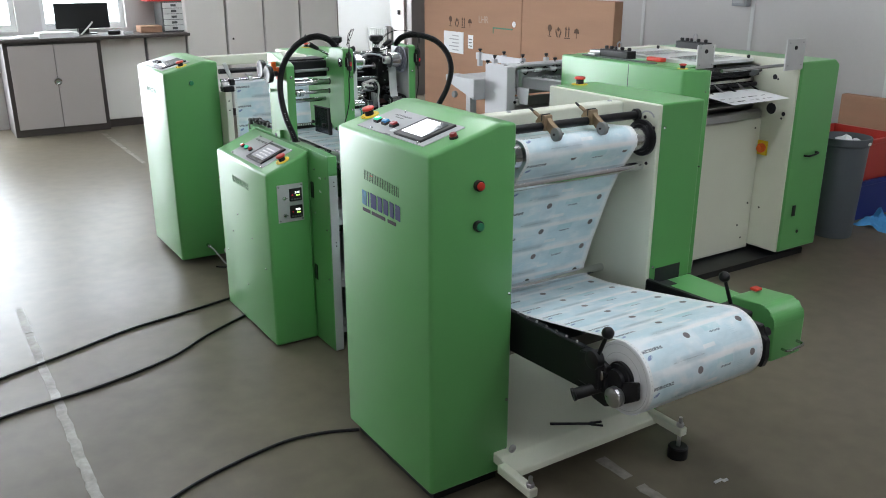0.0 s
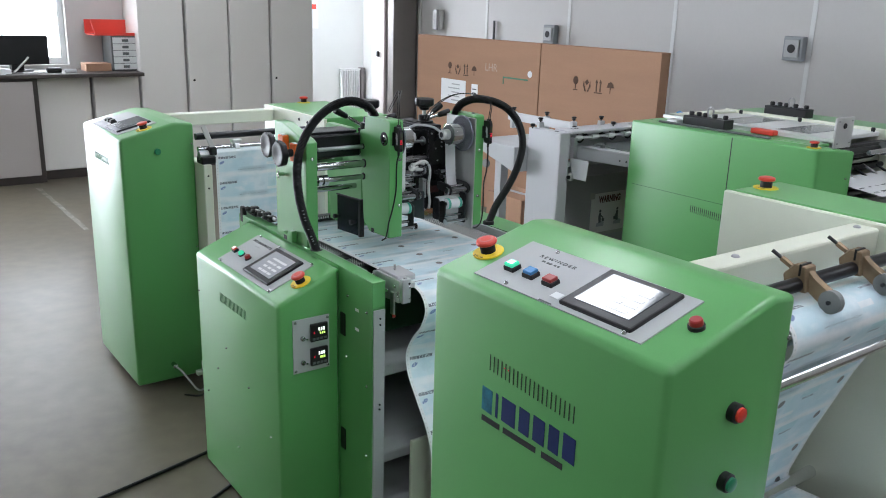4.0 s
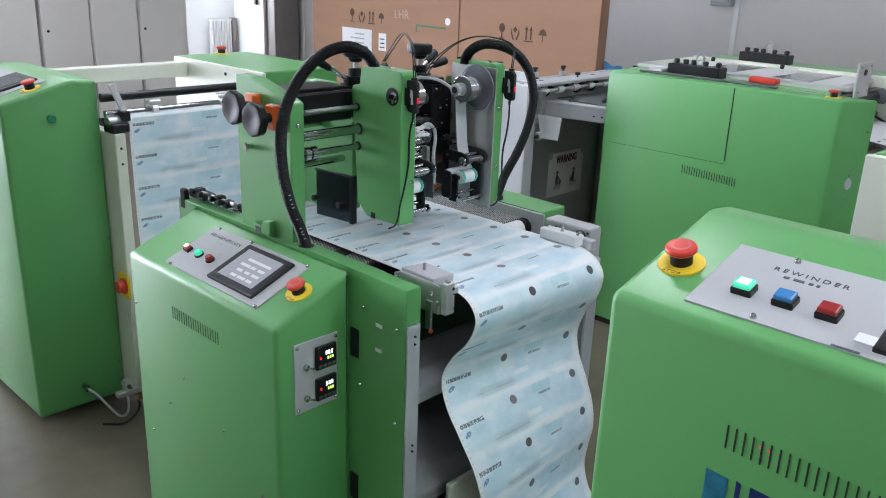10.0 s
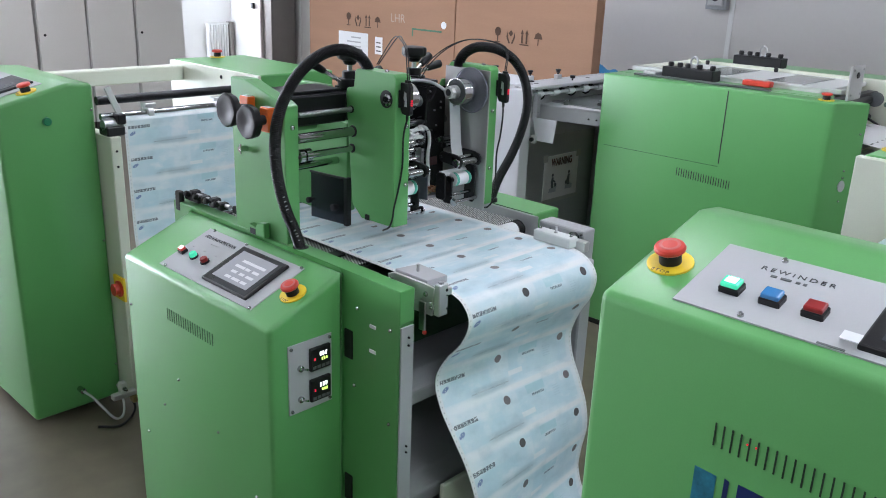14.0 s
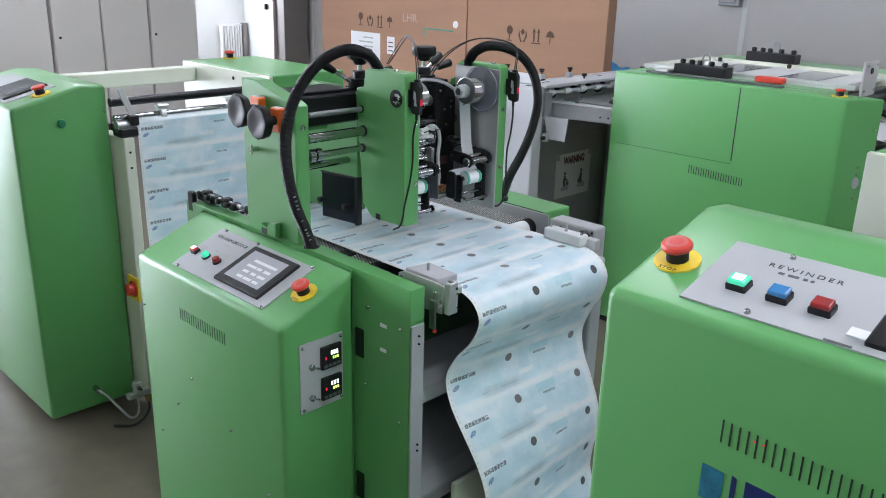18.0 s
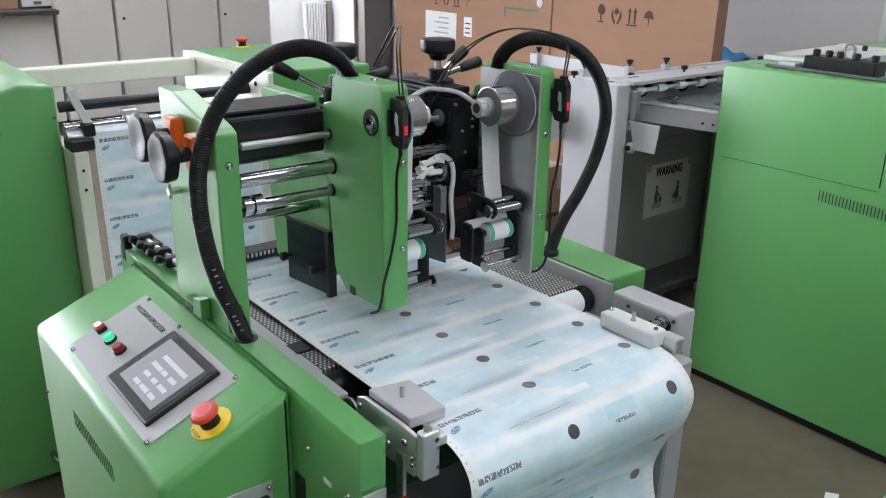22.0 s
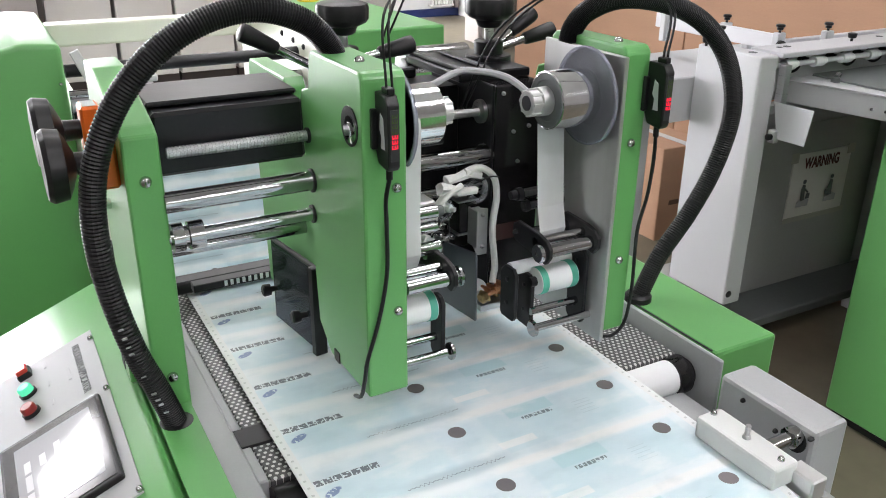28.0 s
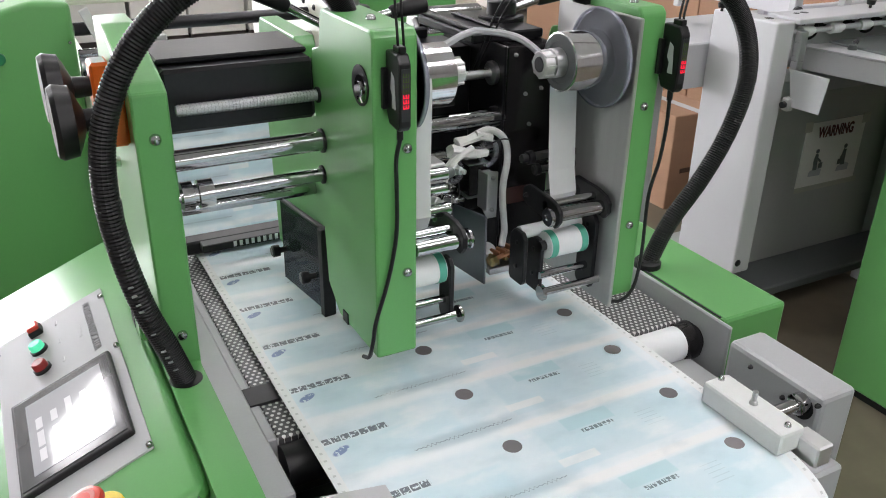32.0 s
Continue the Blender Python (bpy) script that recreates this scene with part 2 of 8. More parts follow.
def tube(pts, r, n=10, seg=10, ribs=0.0, bm=None):
    """A tube along a soft curve; ribs: how deep its rings are."""
    bm = bm or bmesh.new()
    path = smooth_path(pts, n)
    rings = []
    up = Vector((0, 0, 1))
    for i, p in enumerate(path):
        d = (path[min(i + 1, len(path) - 1)] - path[max(i - 1, 0)]).normalized()
        s = d.cross(up)
        s = s.normalized() if s.length > 0.05 else d.cross(Vector((0, 1, 0))).normalized()
        u = s.cross(d).normalized()
        up = u
        rr = r - (ribs if i % 2 else 0)
        rings.append([bm.verts.new(p + rr * (math.cos(2 * math.pi * k / seg) * s + math.sin(2 * math.pi * k / seg) * u)) for k in range(seg)])
    for a, b in zip(rings, rings[1:]):
        for i in range(seg):
            bm.faces.new((a[i], a[(i + 1) % seg], b[(i + 1) % seg], b[i]))
    bm.faces.new(rings[0][::-1])
    bm.faces.new(rings[-1])
    return bm


def sheet(path, x0, x1, thick, across=1, wave=None, bm=None):
    """A film that runs along a path of (y, z) points, from x0 to x1, with a map in metres: across, along."""
    bm = bm or bmesh.new()
    uv = bm.loops.layers.uv.new("print")
    run, rows = 0.0, []
    for i, p in enumerate(path):
        if i:
            run += math.dist(p, path[i - 1])
        a, b = path[max(i - 1, 0)], path[min(i + 1, len(path) - 1)]
        k = math.dist(a, b) or 1
        n = (-(b[1] - a[1]) / k, (b[0] - a[0]) / k)
        row = []
        for j in range(across + 1):
            x = x0 + (x1 - x0) * j / across
            dy, dz = wave(x, run) if wave else (0, 0)
            top = bm.verts.new((x, p[0] + dy, p[1] + dz))
            low = bm.verts.new((x, p[0] + dy - n[0] * thick, p[1] + dz - n[1] * thick))
            row.append((top, low, x - x0, run))
        rows.append(row)

    def face(vs):
        f = bm.faces.new([v[0] for v in vs])
        for loop, v in zip(f.loops, vs):
            loop[uv].uv = v[1]
    for r, s in zip(rows, rows[1:]):
        for j in range(across):
            q = (r[j], r[j + 1], s[j + 1], s[j])
            face([(c[0], (c[2], c[3])) for c in q])
            face([(c[1], (c[2], c[3])) for c in q[::-1]])
        for j in (0, across):
            face([(r[j][0], (0, r[j][3])), (s[j][0], (0, s[j][3])), (s[j][1], (0, s[j][3])), (r[j][1], (0, r[j][3]))])
    for r in (rows[0], rows[-1]):
        for j in range(across):
            face([(r[j][0], (0, 0)), (r[j + 1][0], (0, 0)), (r[j + 1][1], (0, 0)), (r[j][1], (0, 0))])
    return bm


def arc(cy, cz, r, a0, a1, n=10):
    return [(cy + r * math.cos(radians(a0 + (a1 - a0) * i / n)), cz + r * math.sin(radians(a0 + (a1 - a0) * i / n))) for i in range(n + 1)]


# ---- small shared pieces ----
def obox(c, ax, ay, az, sx, sy, sz, bevel=0.0, seg=1, bm=None):
    """A box at c along three given axes."""
    bm = bm or bmesh.new()
    b2 = box(-sx / 2, -sy / 2, -sz / 2, sx / 2, sy / 2, sz / 2, bevel, seg)
    m = Matrix((ax, ay, az)).transposed().to_4x4()
    m.translation = Vector(c)
    bmesh.ops.transform(b2, matrix=m, verts=b2.verts)
    me = bpy.data.meshes.new("tmp")
    b2.to_mesh(me)
    b2.free()
    bm.from_mesh(me)
    bpy.data.meshes.remove(me)
    return bm


def bolt(parent, p, axis, r=0.006, material=None, name="bolt"):
    a = Vector(axis).normalized()
    bm = lathe(p, a, [(-0.002, r), (0.001, r), (0.0035, r * 0.8), (0.005, r * 0.35)], 12)
    return part(name, bm, material or CHROME, parent, smooth=True)


PALERED = surface("worn pale red plastic", (0.62, 0.13, 0.12), 0.4, var=0.1, bump=0.02)


def emergency_stop(parent, p, axis, k=1.0, words=True):
    """A red mushroom button on a black stem with a yellow ring."""
    a = Vector(axis).normalized()
    body = part("emergency_stop", lathe(p, a, [(0.0, 0.0145 * k), (0.0185 * k, 0.0145 * k), (0.02 * k, 0.0135 * k)], 24), BLACK, parent, "emergency stop button with red mushroom cap", True)
    part("ring", lathe(p, a, [(0.0, 0.03 * k), (0.0025, 0.03 * k), (0.003, 0.029 * k)], 36), YELLOW, body, "yellow round label")
    cap = part("cap", lathe(p, a, [(0.0185 * k, 0.0155 * k), (0.0195 * k, 0.0185 * k), (0.0215 * k, 0.0202 * k), (0.0245 * k, 0.0204 * k), (0.0275 * k, 0.0185 * k), (0.0292 * k, 0.013 * k), (0.0288 * k, 0.0105 * k), (0.0296 * k, 0.0095 * k), (0.0298 * k, 0.004 * k)], 36), RED, body, "red mushroom cap", True)
    part("release_ring", lathe(p, a, [(0.0288 * k, 0.0142 * k), (0.0292 * k, 0.0138 * k), (0.0295 * k, 0.0126 * k)], 30), PALERED, cap)
    if words:
        f = (Vector((1, 0, 0)) - a * a.x).normalized()
        words_mesh("STOP", 0.0085 * k, frame_of(Vector(p) - f * 0.0255 * k + a * 0.0031, f.cross(a), f), INK, body, "lettering", space=1.3)
    return body


def words_mesh(text, size, m, material, parent=None, name="lettering", width=None, label="", bold=0.0, space=1.0):
    """Lettering in the built-in font as a thin mesh, centred on the pose m."""
    cu = bpy.data.curves.new(name, "FONT")
    cu.body, cu.size, cu.align_x, cu.align_y, cu.extrude = text, size, "CENTER", "CENTER", 0.0002
    cu.offset, cu.space_character = bold, space
    tmp = bpy.data.objects.new(name, cu)
    scene.collection.objects.link(tmp)
    bpy.context.view_layer.update()
    me = bpy.data.meshes.new_from_object(tmp)
    bpy.data.objects.remove(tmp)
    bpy.data.curves.remove(cu)
    bm = bmesh.new()
    bm.from_mesh(me)
    bpy.data.meshes.remove(me)
    if width:
        xs = [v.co.x for v in bm.verts]
        k = width / (max(xs) - min(xs))
        bmesh.ops.scale(bm, vec=(k, 1, 1), verts=bm.verts)
    bmesh.ops.transform(bm, matrix=m, verts=bm.verts)
    return part(name, bm, material, parent, label)


def frame_of(o, ax, ay):
    """A pose at o with the axes ax and ay."""
    ax, ay = Vector(ax).normalized(), Vector(ay).normalized()
    az = ax.cross(ay)
    m = Matrix((ax, ay, az)).transposed().to_4x4()
    m.translation = Vector(o)
    return m


def repeat(src, offsets):
    """Copies of a part, on the same mesh, set off from it."""
    for o in offsets:
        c = src.copy()
        scene.collection.objects.link(c)
        c.location = src.location + Vector(o)


# ---- printed film ----
def film_material():
    """Pale blue printed film: rows of dark marks, round patches, cloudy tint and a punched white edge."""
    m, nt, b = nodes_of("printed security film")
    n, l = nt.nodes, nt.links

    def op(kind, a, c=None, d=None):
        q = n.new("ShaderNodeMath")
        q.operation = kind
        for i, x in enumerate((a, c, d)):
            if x is None:
                continue
            if isinstance(x, (int, float)):
                q.inputs[i].default_value = x
            else:
                l.new(x, q.inputs[i])
        return q.outputs[0]

    def near(x, c, h):
        return op("LESS_THAN", op("ABSOLUTE", op("SUBTRACT", x, c)), h)

    def soft(x, c, h, s):
        q = n.new("ShaderNodeMapRange")
        q.interpolation_type = "SMOOTHSTEP"
        l.new(op("ABSOLUTE", op("SUBTRACT", x, c)), q.inputs[0])
        q.inputs[1].default_value, q.inputs[2].default_value = h + s, h
        return q.outputs[0]

    def mix(f, a, c):
        q = n.new("ShaderNodeMix")
        q.data_type = "RGBA"
        if isinstance(f, (int, float)):
            q.inputs[0].default_value = f
        else:
            l.new(f, q.inputs[0])
        for i, x in ((6, a), (7, c)):
            if isinstance(x, tuple):
                q.inputs[i].default_value = (*x, 1)
            else:
                l.new(x, q.inputs[i])
        return q.outputs[2]

    um = n.new("ShaderNodeUVMap")
    um.uv_map = "print"
    sp = n.new("ShaderNodeSeparateXYZ")
    l.new(um.outputs[0], sp.inputs[0])
    u, v = sp.outputs[0], sp.outputs[1]
    P = 0.1042
    row = op("FLOOR", op("DIVIDE", v, P))
    w = op("MULTIPLY", op("FRACT", op("DIVIDE", v, P)), P)
    noise_t = n.new("ShaderNodeTexNoise")
    noise_t.inputs["Scale"].default_value, noise_t.inputs["Detail"].default_value = 14, 4
    l.new(um.outputs[0], noise_t.inputs["Vector"])
    blot = n.new("ShaderNodeTexNoise")
    blot.inputs["Scale"].default_value, blot.inputs["Detail"].default_value = 260, 2
    l.new(um.outputs[0], blot.inputs["Vector"])
    cloud = n.new("ShaderNodeMapRange")
    cloud.inputs[1].default_value, cloud.inputs[2].default_value = 0.36, 0.62
    l.new(noise_t.outputs[0], cloud.inputs[0])
    # tint panels of each print, with white bands between the rows
    edge_w = op("MINIMUM", w, op("SUBTRACT", P, w))
    panel = op("MULTIPLY", soft(w, 0.052, 0.036, 0.014), soft(u, 0.225, 0.17, 0.05))
    tint = op("MULTIPLY", op("ADD", op("MULTIPLY", panel, 0.7), 0.3), op("ADD", op("MULTIPLY", cloud.outputs[0], 0.5), 0.5))
    col = mix(tint, (0.87, 0.9, 0.92), (0.63, 0.77, 0.83))
    right = op("MULTIPLY", soft(u, 0.325, 0.098, 0.006), soft(w, 0.048, 0.036, 0.004))
    col = mix(op("MULTIPLY", right, 0.38), col, (0.53, 0.72, 0.79))
    left = op("MULTIPLY", soft(u, 0.085, 0.07, 0.012), soft(w, 0.066, 0.022, 0.006))
    col = mix(op("MULTIPLY", left, 0.35), col, (0.5, 0.72, 0.8))
    stamp = op("MULTIPLY", soft(u, 0.29, 0.03, 0.003), soft(w, 0.02, 0.009, 0.003))
    col = mix(op("MULTIPLY", stamp, 0.5), col, (0.4, 0.66, 0.7))
    band = op("MULTIPLY", soft(edge_w, 0.0, 0.0045, 0.003), soft(u, 0.33, 0.12, 0.03))
    col = mix(op("MULTIPLY", band, 0.45), col, (0.88, 0.87, 0.86))
    blank = op("MULTIPLY", soft(u, 0.243, 0.022, 0.003), soft(w, 0.071, 0.005, 0.002))
    col = mix(op("MULTIPLY", blank, 0.7), col, (0.88, 0.89, 0.89))
    # grey smudges under the first patch and a faint written line
    smudge = op("MULTIPLY", soft(u, 0.16, 0.035, 0.05), soft(w, 0.088, 0.004, 0.012))
    col = mix(op("MULTIPLY", smudge, 0.5), col, (0.34, 0.44, 0.49))
    wave = op("MULTIPLY", op("SINE", op("MULTIPLY", u, 1150.0)), op("ADD", op("MULTIPLY", op("SINE", op("MULTIPLY", u, 231.0)), 0.0009), 0.0012))
    line = near(op("ADD", w, wave), 0.088, 0.0007)
    line = op("MULTIPLY", line, near(u, 0.155, 0.06))
    col = mix(op("MULTIPLY", line, 0.6), col, (0.16, 0.2, 0.22))
    fine = op("MULTIPLY", near(u, 0.355, 0.012), op("LESS_THAN", op("FRACT", op("DIVIDE", w, 0.006)), 0.18))
    fine = op("MULTIPLY", fine, near(w, 0.05, 0.014))
    col = mix(op("MULTIPLY", fine, 0.25), col, (0.25, 0.38, 0.42))
    smear_map = n.new("ShaderNodeMapping")
    smear_map.inputs["Scale"].default_value = (13, 24, 1)
    l.new(um.outputs[0], smear_map.inputs["Vector"])
    smear_t = n.new("ShaderNodeTexNoise")
    smear_t.inputs["Scale"].default_value, smear_t.inputs["Detail"].default_value = 1.0, 5
    l.new(smear_map.outputs[0], smear_t.inputs["Vector"])
    smear = n.new("ShaderNodeMapRange")
    smear.inputs[1].default_value, smear.inputs[2].default_value = 0.52, 0.72
    l.new(smear_t.outputs[0], smear.inputs[0])
    col = mix(op("MULTIPLY", smear.outputs[0], 0.42), col, (0.4, 0.55, 0.61))
    pale = n.new("ShaderNodeMapRange")
    pale.inputs[1].default_value, pale.inputs[2].default_value = 0.45, 0.3
    l.new(smear_t.outputs[0], pale.inputs[0])
    col = mix(op("MULTIPLY", pale.outputs[0], 0.6), col, (0.88, 0.91, 0.93))
    # row of seven dark blocks, with a blue mark beside it
    gap = op("LESS_THAN", op("FRACT", op("DIVIDE", op("SUBTRACT", u, 0.0125), 0.0107)), 0.88)
    ink = op("GREATER_THAN", blot.outputs[0], 0.43)
    blocks = op("MULTIPLY", op("MULTIPLY", near(u, 0.05, 0.0375), near(w, 0.034, 0.0048)), op("MULTIPLY", gap, ink))
    small = op("MULTIPLY", op("MULTIPLY", near(u, 0.293, 0.021), near(w, 0.036, 0.003)), op("LESS_THAN", op("FRACT", op("DIVIDE", u, 0.006)), 0.8))
    small = op("MULTIPLY", small, op("GREATER_THAN", blot.outputs[0], 0.42))
    mr = op("SQRT", op("ADD", op("POWER", op("ADD", op("MULTIPLY", op("SUBTRACT", u, 0.026), 0.85), op("MULTIPLY", op("SUBTRACT", w, 0.054), 0.7)), 2), op("POWER", op("MULTIPLY", op("SUBTRACT", w, 0.054), 1.1), 2)))
    mark = op("MULTIPLY", soft(mr, 0.0, 0.0062, 0.002), op("GREATER_THAN", blot.outputs[0], 0.4))
    col = mix(op("MULTIPLY", small, 0.75), col, (0.04, 0.08, 0.11))
    col = mix(op("MULTIPLY", blocks, 0.78), col, (0.02, 0.03, 0.06))
    col = mix(op("MULTIPLY", mark, 0.7), col, (0.03, 0.1, 0.38))
    # round metallic patches in two columns
    patch = None
    for uc in (0.19, 0.405):
        r = op("SQRT", op("ADD", op("POWER", op("SUBTRACT", u, uc), 2), op("POWER", op("SUBTRACT", w, 0.024), 2)))
        d = op("LESS_THAN", r, 0.0105)
        patch = d if patch is None else op("MAXIMUM", patch, d)
    seen = op("GREATER_THAN", v, 0.44)
    patch = op("MULTIPLY", patch, seen)
    tone = op("FRACT", op("MULTIPLY", op("SINE", op("MULTIPLY", row, 12.9)), 43.7))
    pc = mix(tone, (0.06, 0.065, 0.07), (0.22, 0.2, 0.21))
    col = mix(patch, col, pc)
    # white punched edge
    edge = op("LESS_THAN", op("MINIMUM", u, op("SUBTRACT", 0.45, u)), 0.011)
    col = mix(op("MULTIPLY", edge, 0.8), col, (0.82, 0.84, 0.84))
    hu = near(op("MINIMUM", u, op("SUBTRACT", 0.45, u)), 0.0055, 0.0016)
    hv = op("LESS_THAN", op("FRACT", op("DIVIDE", v, 0.0127)), 0.25)
    col = mix(op("MULTIPLY", op("MULTIPLY", hu, hv), 0.3), col, (0.1, 0.12, 0.12))
    l.new(col, b.inputs["Base Color"])
    b.inputs["Roughness"].default_value = 0.34
    b.inputs["Specular IOR Level"].default_value = 0.4
    bp = n.new("ShaderNodeBump")
    bp.inputs["Strength"].default_value, bp.inputs["Distance"].default_value = 0.45, 0.004
    l.new(noise_t.outputs[0], bp.inputs["Height"])
    l.new(bp.outputs[0], b.inputs["Normal"])
    return m


FILM = film_material()


def dotted_material(name, base, dot, pitch, r):
    """A belt or plate with a staggered field of small dots."""
    m, nt, b = nodes_of(name)
    n, l = nt.nodes, nt.links
    tc = n.new("ShaderNodeTexCoord")
    sp = n.new("ShaderNodeSeparateXYZ")
    l.new(tc.outputs["Object"], sp.inputs[0])

    def op(kind, a, c=None):
        q = n.new("ShaderNodeMath")
        q.operation = kind
        for i, x in enumerate((a, c)):
            if isinstance(x, (int, float)):
                q.inputs[i].default_value = x
            elif x is not None:
                l.new(x, q.inputs[i])
        return q.outputs[0]
    ry = op("DIVIDE", sp.outputs[1], pitch * 0.866)
    odd = op("FRACT", op("MULTIPLY", op("FLOOR", ry), 0.5))
    fx = op("SUBTRACT", op("FRACT", op("ADD", op("DIVIDE", sp.outputs[0], pitch), odd)), 0.5)
    fy = op("MULTIPLY", op("SUBTRACT", op("FRACT", ry), 0.5), 0.866)
    d = op("SQRT", op("ADD", op("POWER", fx, 2), op("POWER", fy, 2)))
    mask = op("LESS_THAN", d, r / pitch)
    mx = n.new("ShaderNodeMix")
    mx.data_type = "RGBA"
    l.new(mask, mx.inputs[0])
    mx.inputs[6].default_value, mx.inputs[7].default_value = (*base, 1), (*dot, 1)
    l.new(mx.outputs[2], b.inputs["Base Color"])
    b.inputs["Roughness"].default_value = 0.35
    bp = n.new("ShaderNodeBump")
    bp.inputs["Strength"].default_value, bp.inputs["Distance"].default_value = 0.6, 0.001
    l.new(mask, bp.inputs["Height"])
    l.new(bp.outputs[0], b.inputs["Normal"])
    return m


PERF = dotted_material("perforated suction belt", (0.06, 0.06, 0.06), (0.6, 0.6, 0.58), 0.0078, 0.0021)
CLEAR, _nt, _b = nodes_of("clear acrylic")
_b.inputs["Base Color"].default_value = (0.8, 0.82, 0.92, 1)
_b.inputs["Alpha"].default_value, _b.inputs["Roughness"].default_value = 0.11, 0.06
SMOKED, _nt, _b = nodes_of("smoked acrylic")
_b.inputs["Base Color"].default_value = (0.07, 0.08, 0.1, 1)
_b.inputs["Transmission Weight"].default_value, _b.inputs["Roughness"].default_value, _b.inputs["IOR"].default_value = 0.75, 0.05, 1.2
BLACKGLOSS = surface("glossy black steel", (0.012, 0.011, 0.012), 0.14, var=0.2, scale=12, bump=0.01)
COPPER = surface("copper terminal", (0.5, 0.24, 0.13), 0.35, metal=0.9, var=0.15, bump=0.05)
BRASSY = surface("brass fitting", (0.4, 0.3, 0.14), 0.35, metal=0.9, var=0.15, bump=0.05)
TAPEGREY = surface("pale carrier tape", (0.62, 0.63, 0.63), 0.5, var=0.03, scale=20, bump=0.02)
FRAMEGREY = surface("glossy dark screen bezel", (0.03, 0.032, 0.035), 0.1, var=0.03, bump=0)
DISCEDGE = surface("frosted acrylic edge", (0.4, 0.41, 0.48), 0.25, var=0.05, bump=0)
_b = DISCEDGE.node_tree.nodes["Principled BSDF"]
_b.inputs["Transmission Weight"].default_value, _b.inputs["IOR"].default_value = 0.5, 1.2
FOIL = surface("silver hologram foil", (0.82, 0.82, 0.84), 0.1, metal=1.0, var=0.15, scale=14, fine=120, bump=0.02, stretch=(1, 1, 1), rough_var=0.1)
SCREEN_ON = glowing("lit touch screen", (0.85, 0.88, 0.92), 0.24, (0.14, 0.14, 0.15))
FIELD = glowing("bright screen fields", (0.95, 0.96, 1.0), 0.42, (0.25, 0.25, 0.25))
DIMFIELD = glowing("faint screen fields", (0.7, 0.75, 0.8), 0.1, (0.06, 0.06, 0.07))
LIT_MINT = glowing("bright lamp centre", (0.75, 1.0, 0.88), 1.1, (0.5, 0.8, 0.65))
SCREEN_DIM = glowing("dim touch screen", (0.5, 0.55, 0.6), 0.08, (0.04, 0.045, 0.05))
for m_ in (SCREEN_DIM, DIMFIELD, SCREEN_ON, FIELD):
    m_.node_tree.nodes["Principled BSDF"].inputs["Roughness"].default_value = 0.05
LIT_GREEN = glowing("lit green button", (0.1, 0.9, 0.5), 0.55, (0.04, 0.4, 0.22))
LIT_WHITE = glowing("lit red-rimmed button", (1.0, 0.85, 0.82), 1.4, (0.7, 0.4, 0.4))
WINERED = surface("dark red sight glass", (0.07, 0.035, 0.032), 0.25, var=0.2, bump=0.02)
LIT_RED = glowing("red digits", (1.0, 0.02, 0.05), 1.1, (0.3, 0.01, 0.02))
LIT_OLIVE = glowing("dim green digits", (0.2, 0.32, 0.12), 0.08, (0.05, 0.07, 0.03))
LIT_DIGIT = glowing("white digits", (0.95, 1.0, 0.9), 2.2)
LIT_LIME = glowing("lime digits", (0.65, 1.0, 0.15), 1.8)
GREENCAP = surface("green push button", (0.02, 0.22, 0.1), 0.3, var=0.05, bump=0)
DARKRED = surface("dark red push button", (0.32, 0.02, 0.02), 0.3, var=0.05, bump=0)


def console_frame(x0, zf, xs, zs):
    """Places on a sloping console top: s up the slope, y along it, h off it."""
    e = Vector((xs - x0, 0, zs - zf)).normalized()
    nn = Vector((-e.z, 0, e.x))

    def at(s, y, h=0.0):
        return Vector((x0, y, zf)) + e * s + nn * h
    return at, e, nn


def push_button(parent, at, e, nn, s, y, lit, size=0.024, round_cap=False, name="push_button"):
    yv = Vector((0, 1, 0))
    if round_cap:
        b = part(name, lathe(at(s, y), nn, [(0, size * 0.6), (0.006, size * 0.6), (0.007, size * 0.5)], 20), BLACK, parent, "", True)
        part("cap", lathe(at(s, y, 0.006), nn, [(0, size * 0.5), (0.008, size * 0.48), (0.01, size * 0.4)], 20), lit, b, "", True)
    else:
        b = part(name, obox(at(s, y, 0.005), e, yv, nn, size, size * 1.15, 0.011, 0.0015), BLACK, parent)
        part("cap", obox(at(s, y, 0.013), e, yv, nn, size * 0.84, size * 0.98, 0.007, 0.002, 2), lit, b)
    return b


def touch_screen(parent, at, e, nn, s, y, ls, ly, glass, bars, edge=None):
    yv = Vector((0, 1, 0))
    t = part("touch_screen", obox(at(s, y, 0.004), e, yv, nn, ls, ly, 0.01, 0.003, 2), BLACK, parent, "black framed operator touch screen")
    if edge:
        part("bezel_film", obox(at(s, y, 0.0092), e, yv, nn, ls * 0.93, ly * 0.92, 0.0012), edge, t)
    part("display", obox(at(s + 0.002, y, 0.0087), e, yv, nn, ls * 0.74, ly * 0.76, 0.003), glass, t)
    rng = random.Random(3)
    for i in range(bars):
        part("screen_field", obox(at(s - ls * 0.25 + ls * 0.5 * (i % 4) / 3.5, y - ly * 0.22 + ly * 0.42 * (i // 4) / 2.5, 0.0103), e, yv, nn, ls * 0.06, ly * rng.uniform(0.09, 0.2), 0.0006), FIELD if glass is SCREEN_ON else DIMFIELD, t)
    return t


def console_body(parent, name, x0, x1, y0, y1, z0, zf, xs, zs, label=""):
    r = 0.012
    return part(name, prism([(x0, z0), (x0, zf), (xs, zs), (x1, zs - 0.006), (x1, z0)], "y", y0, y1, r, 3), GREEN, parent, label, True)


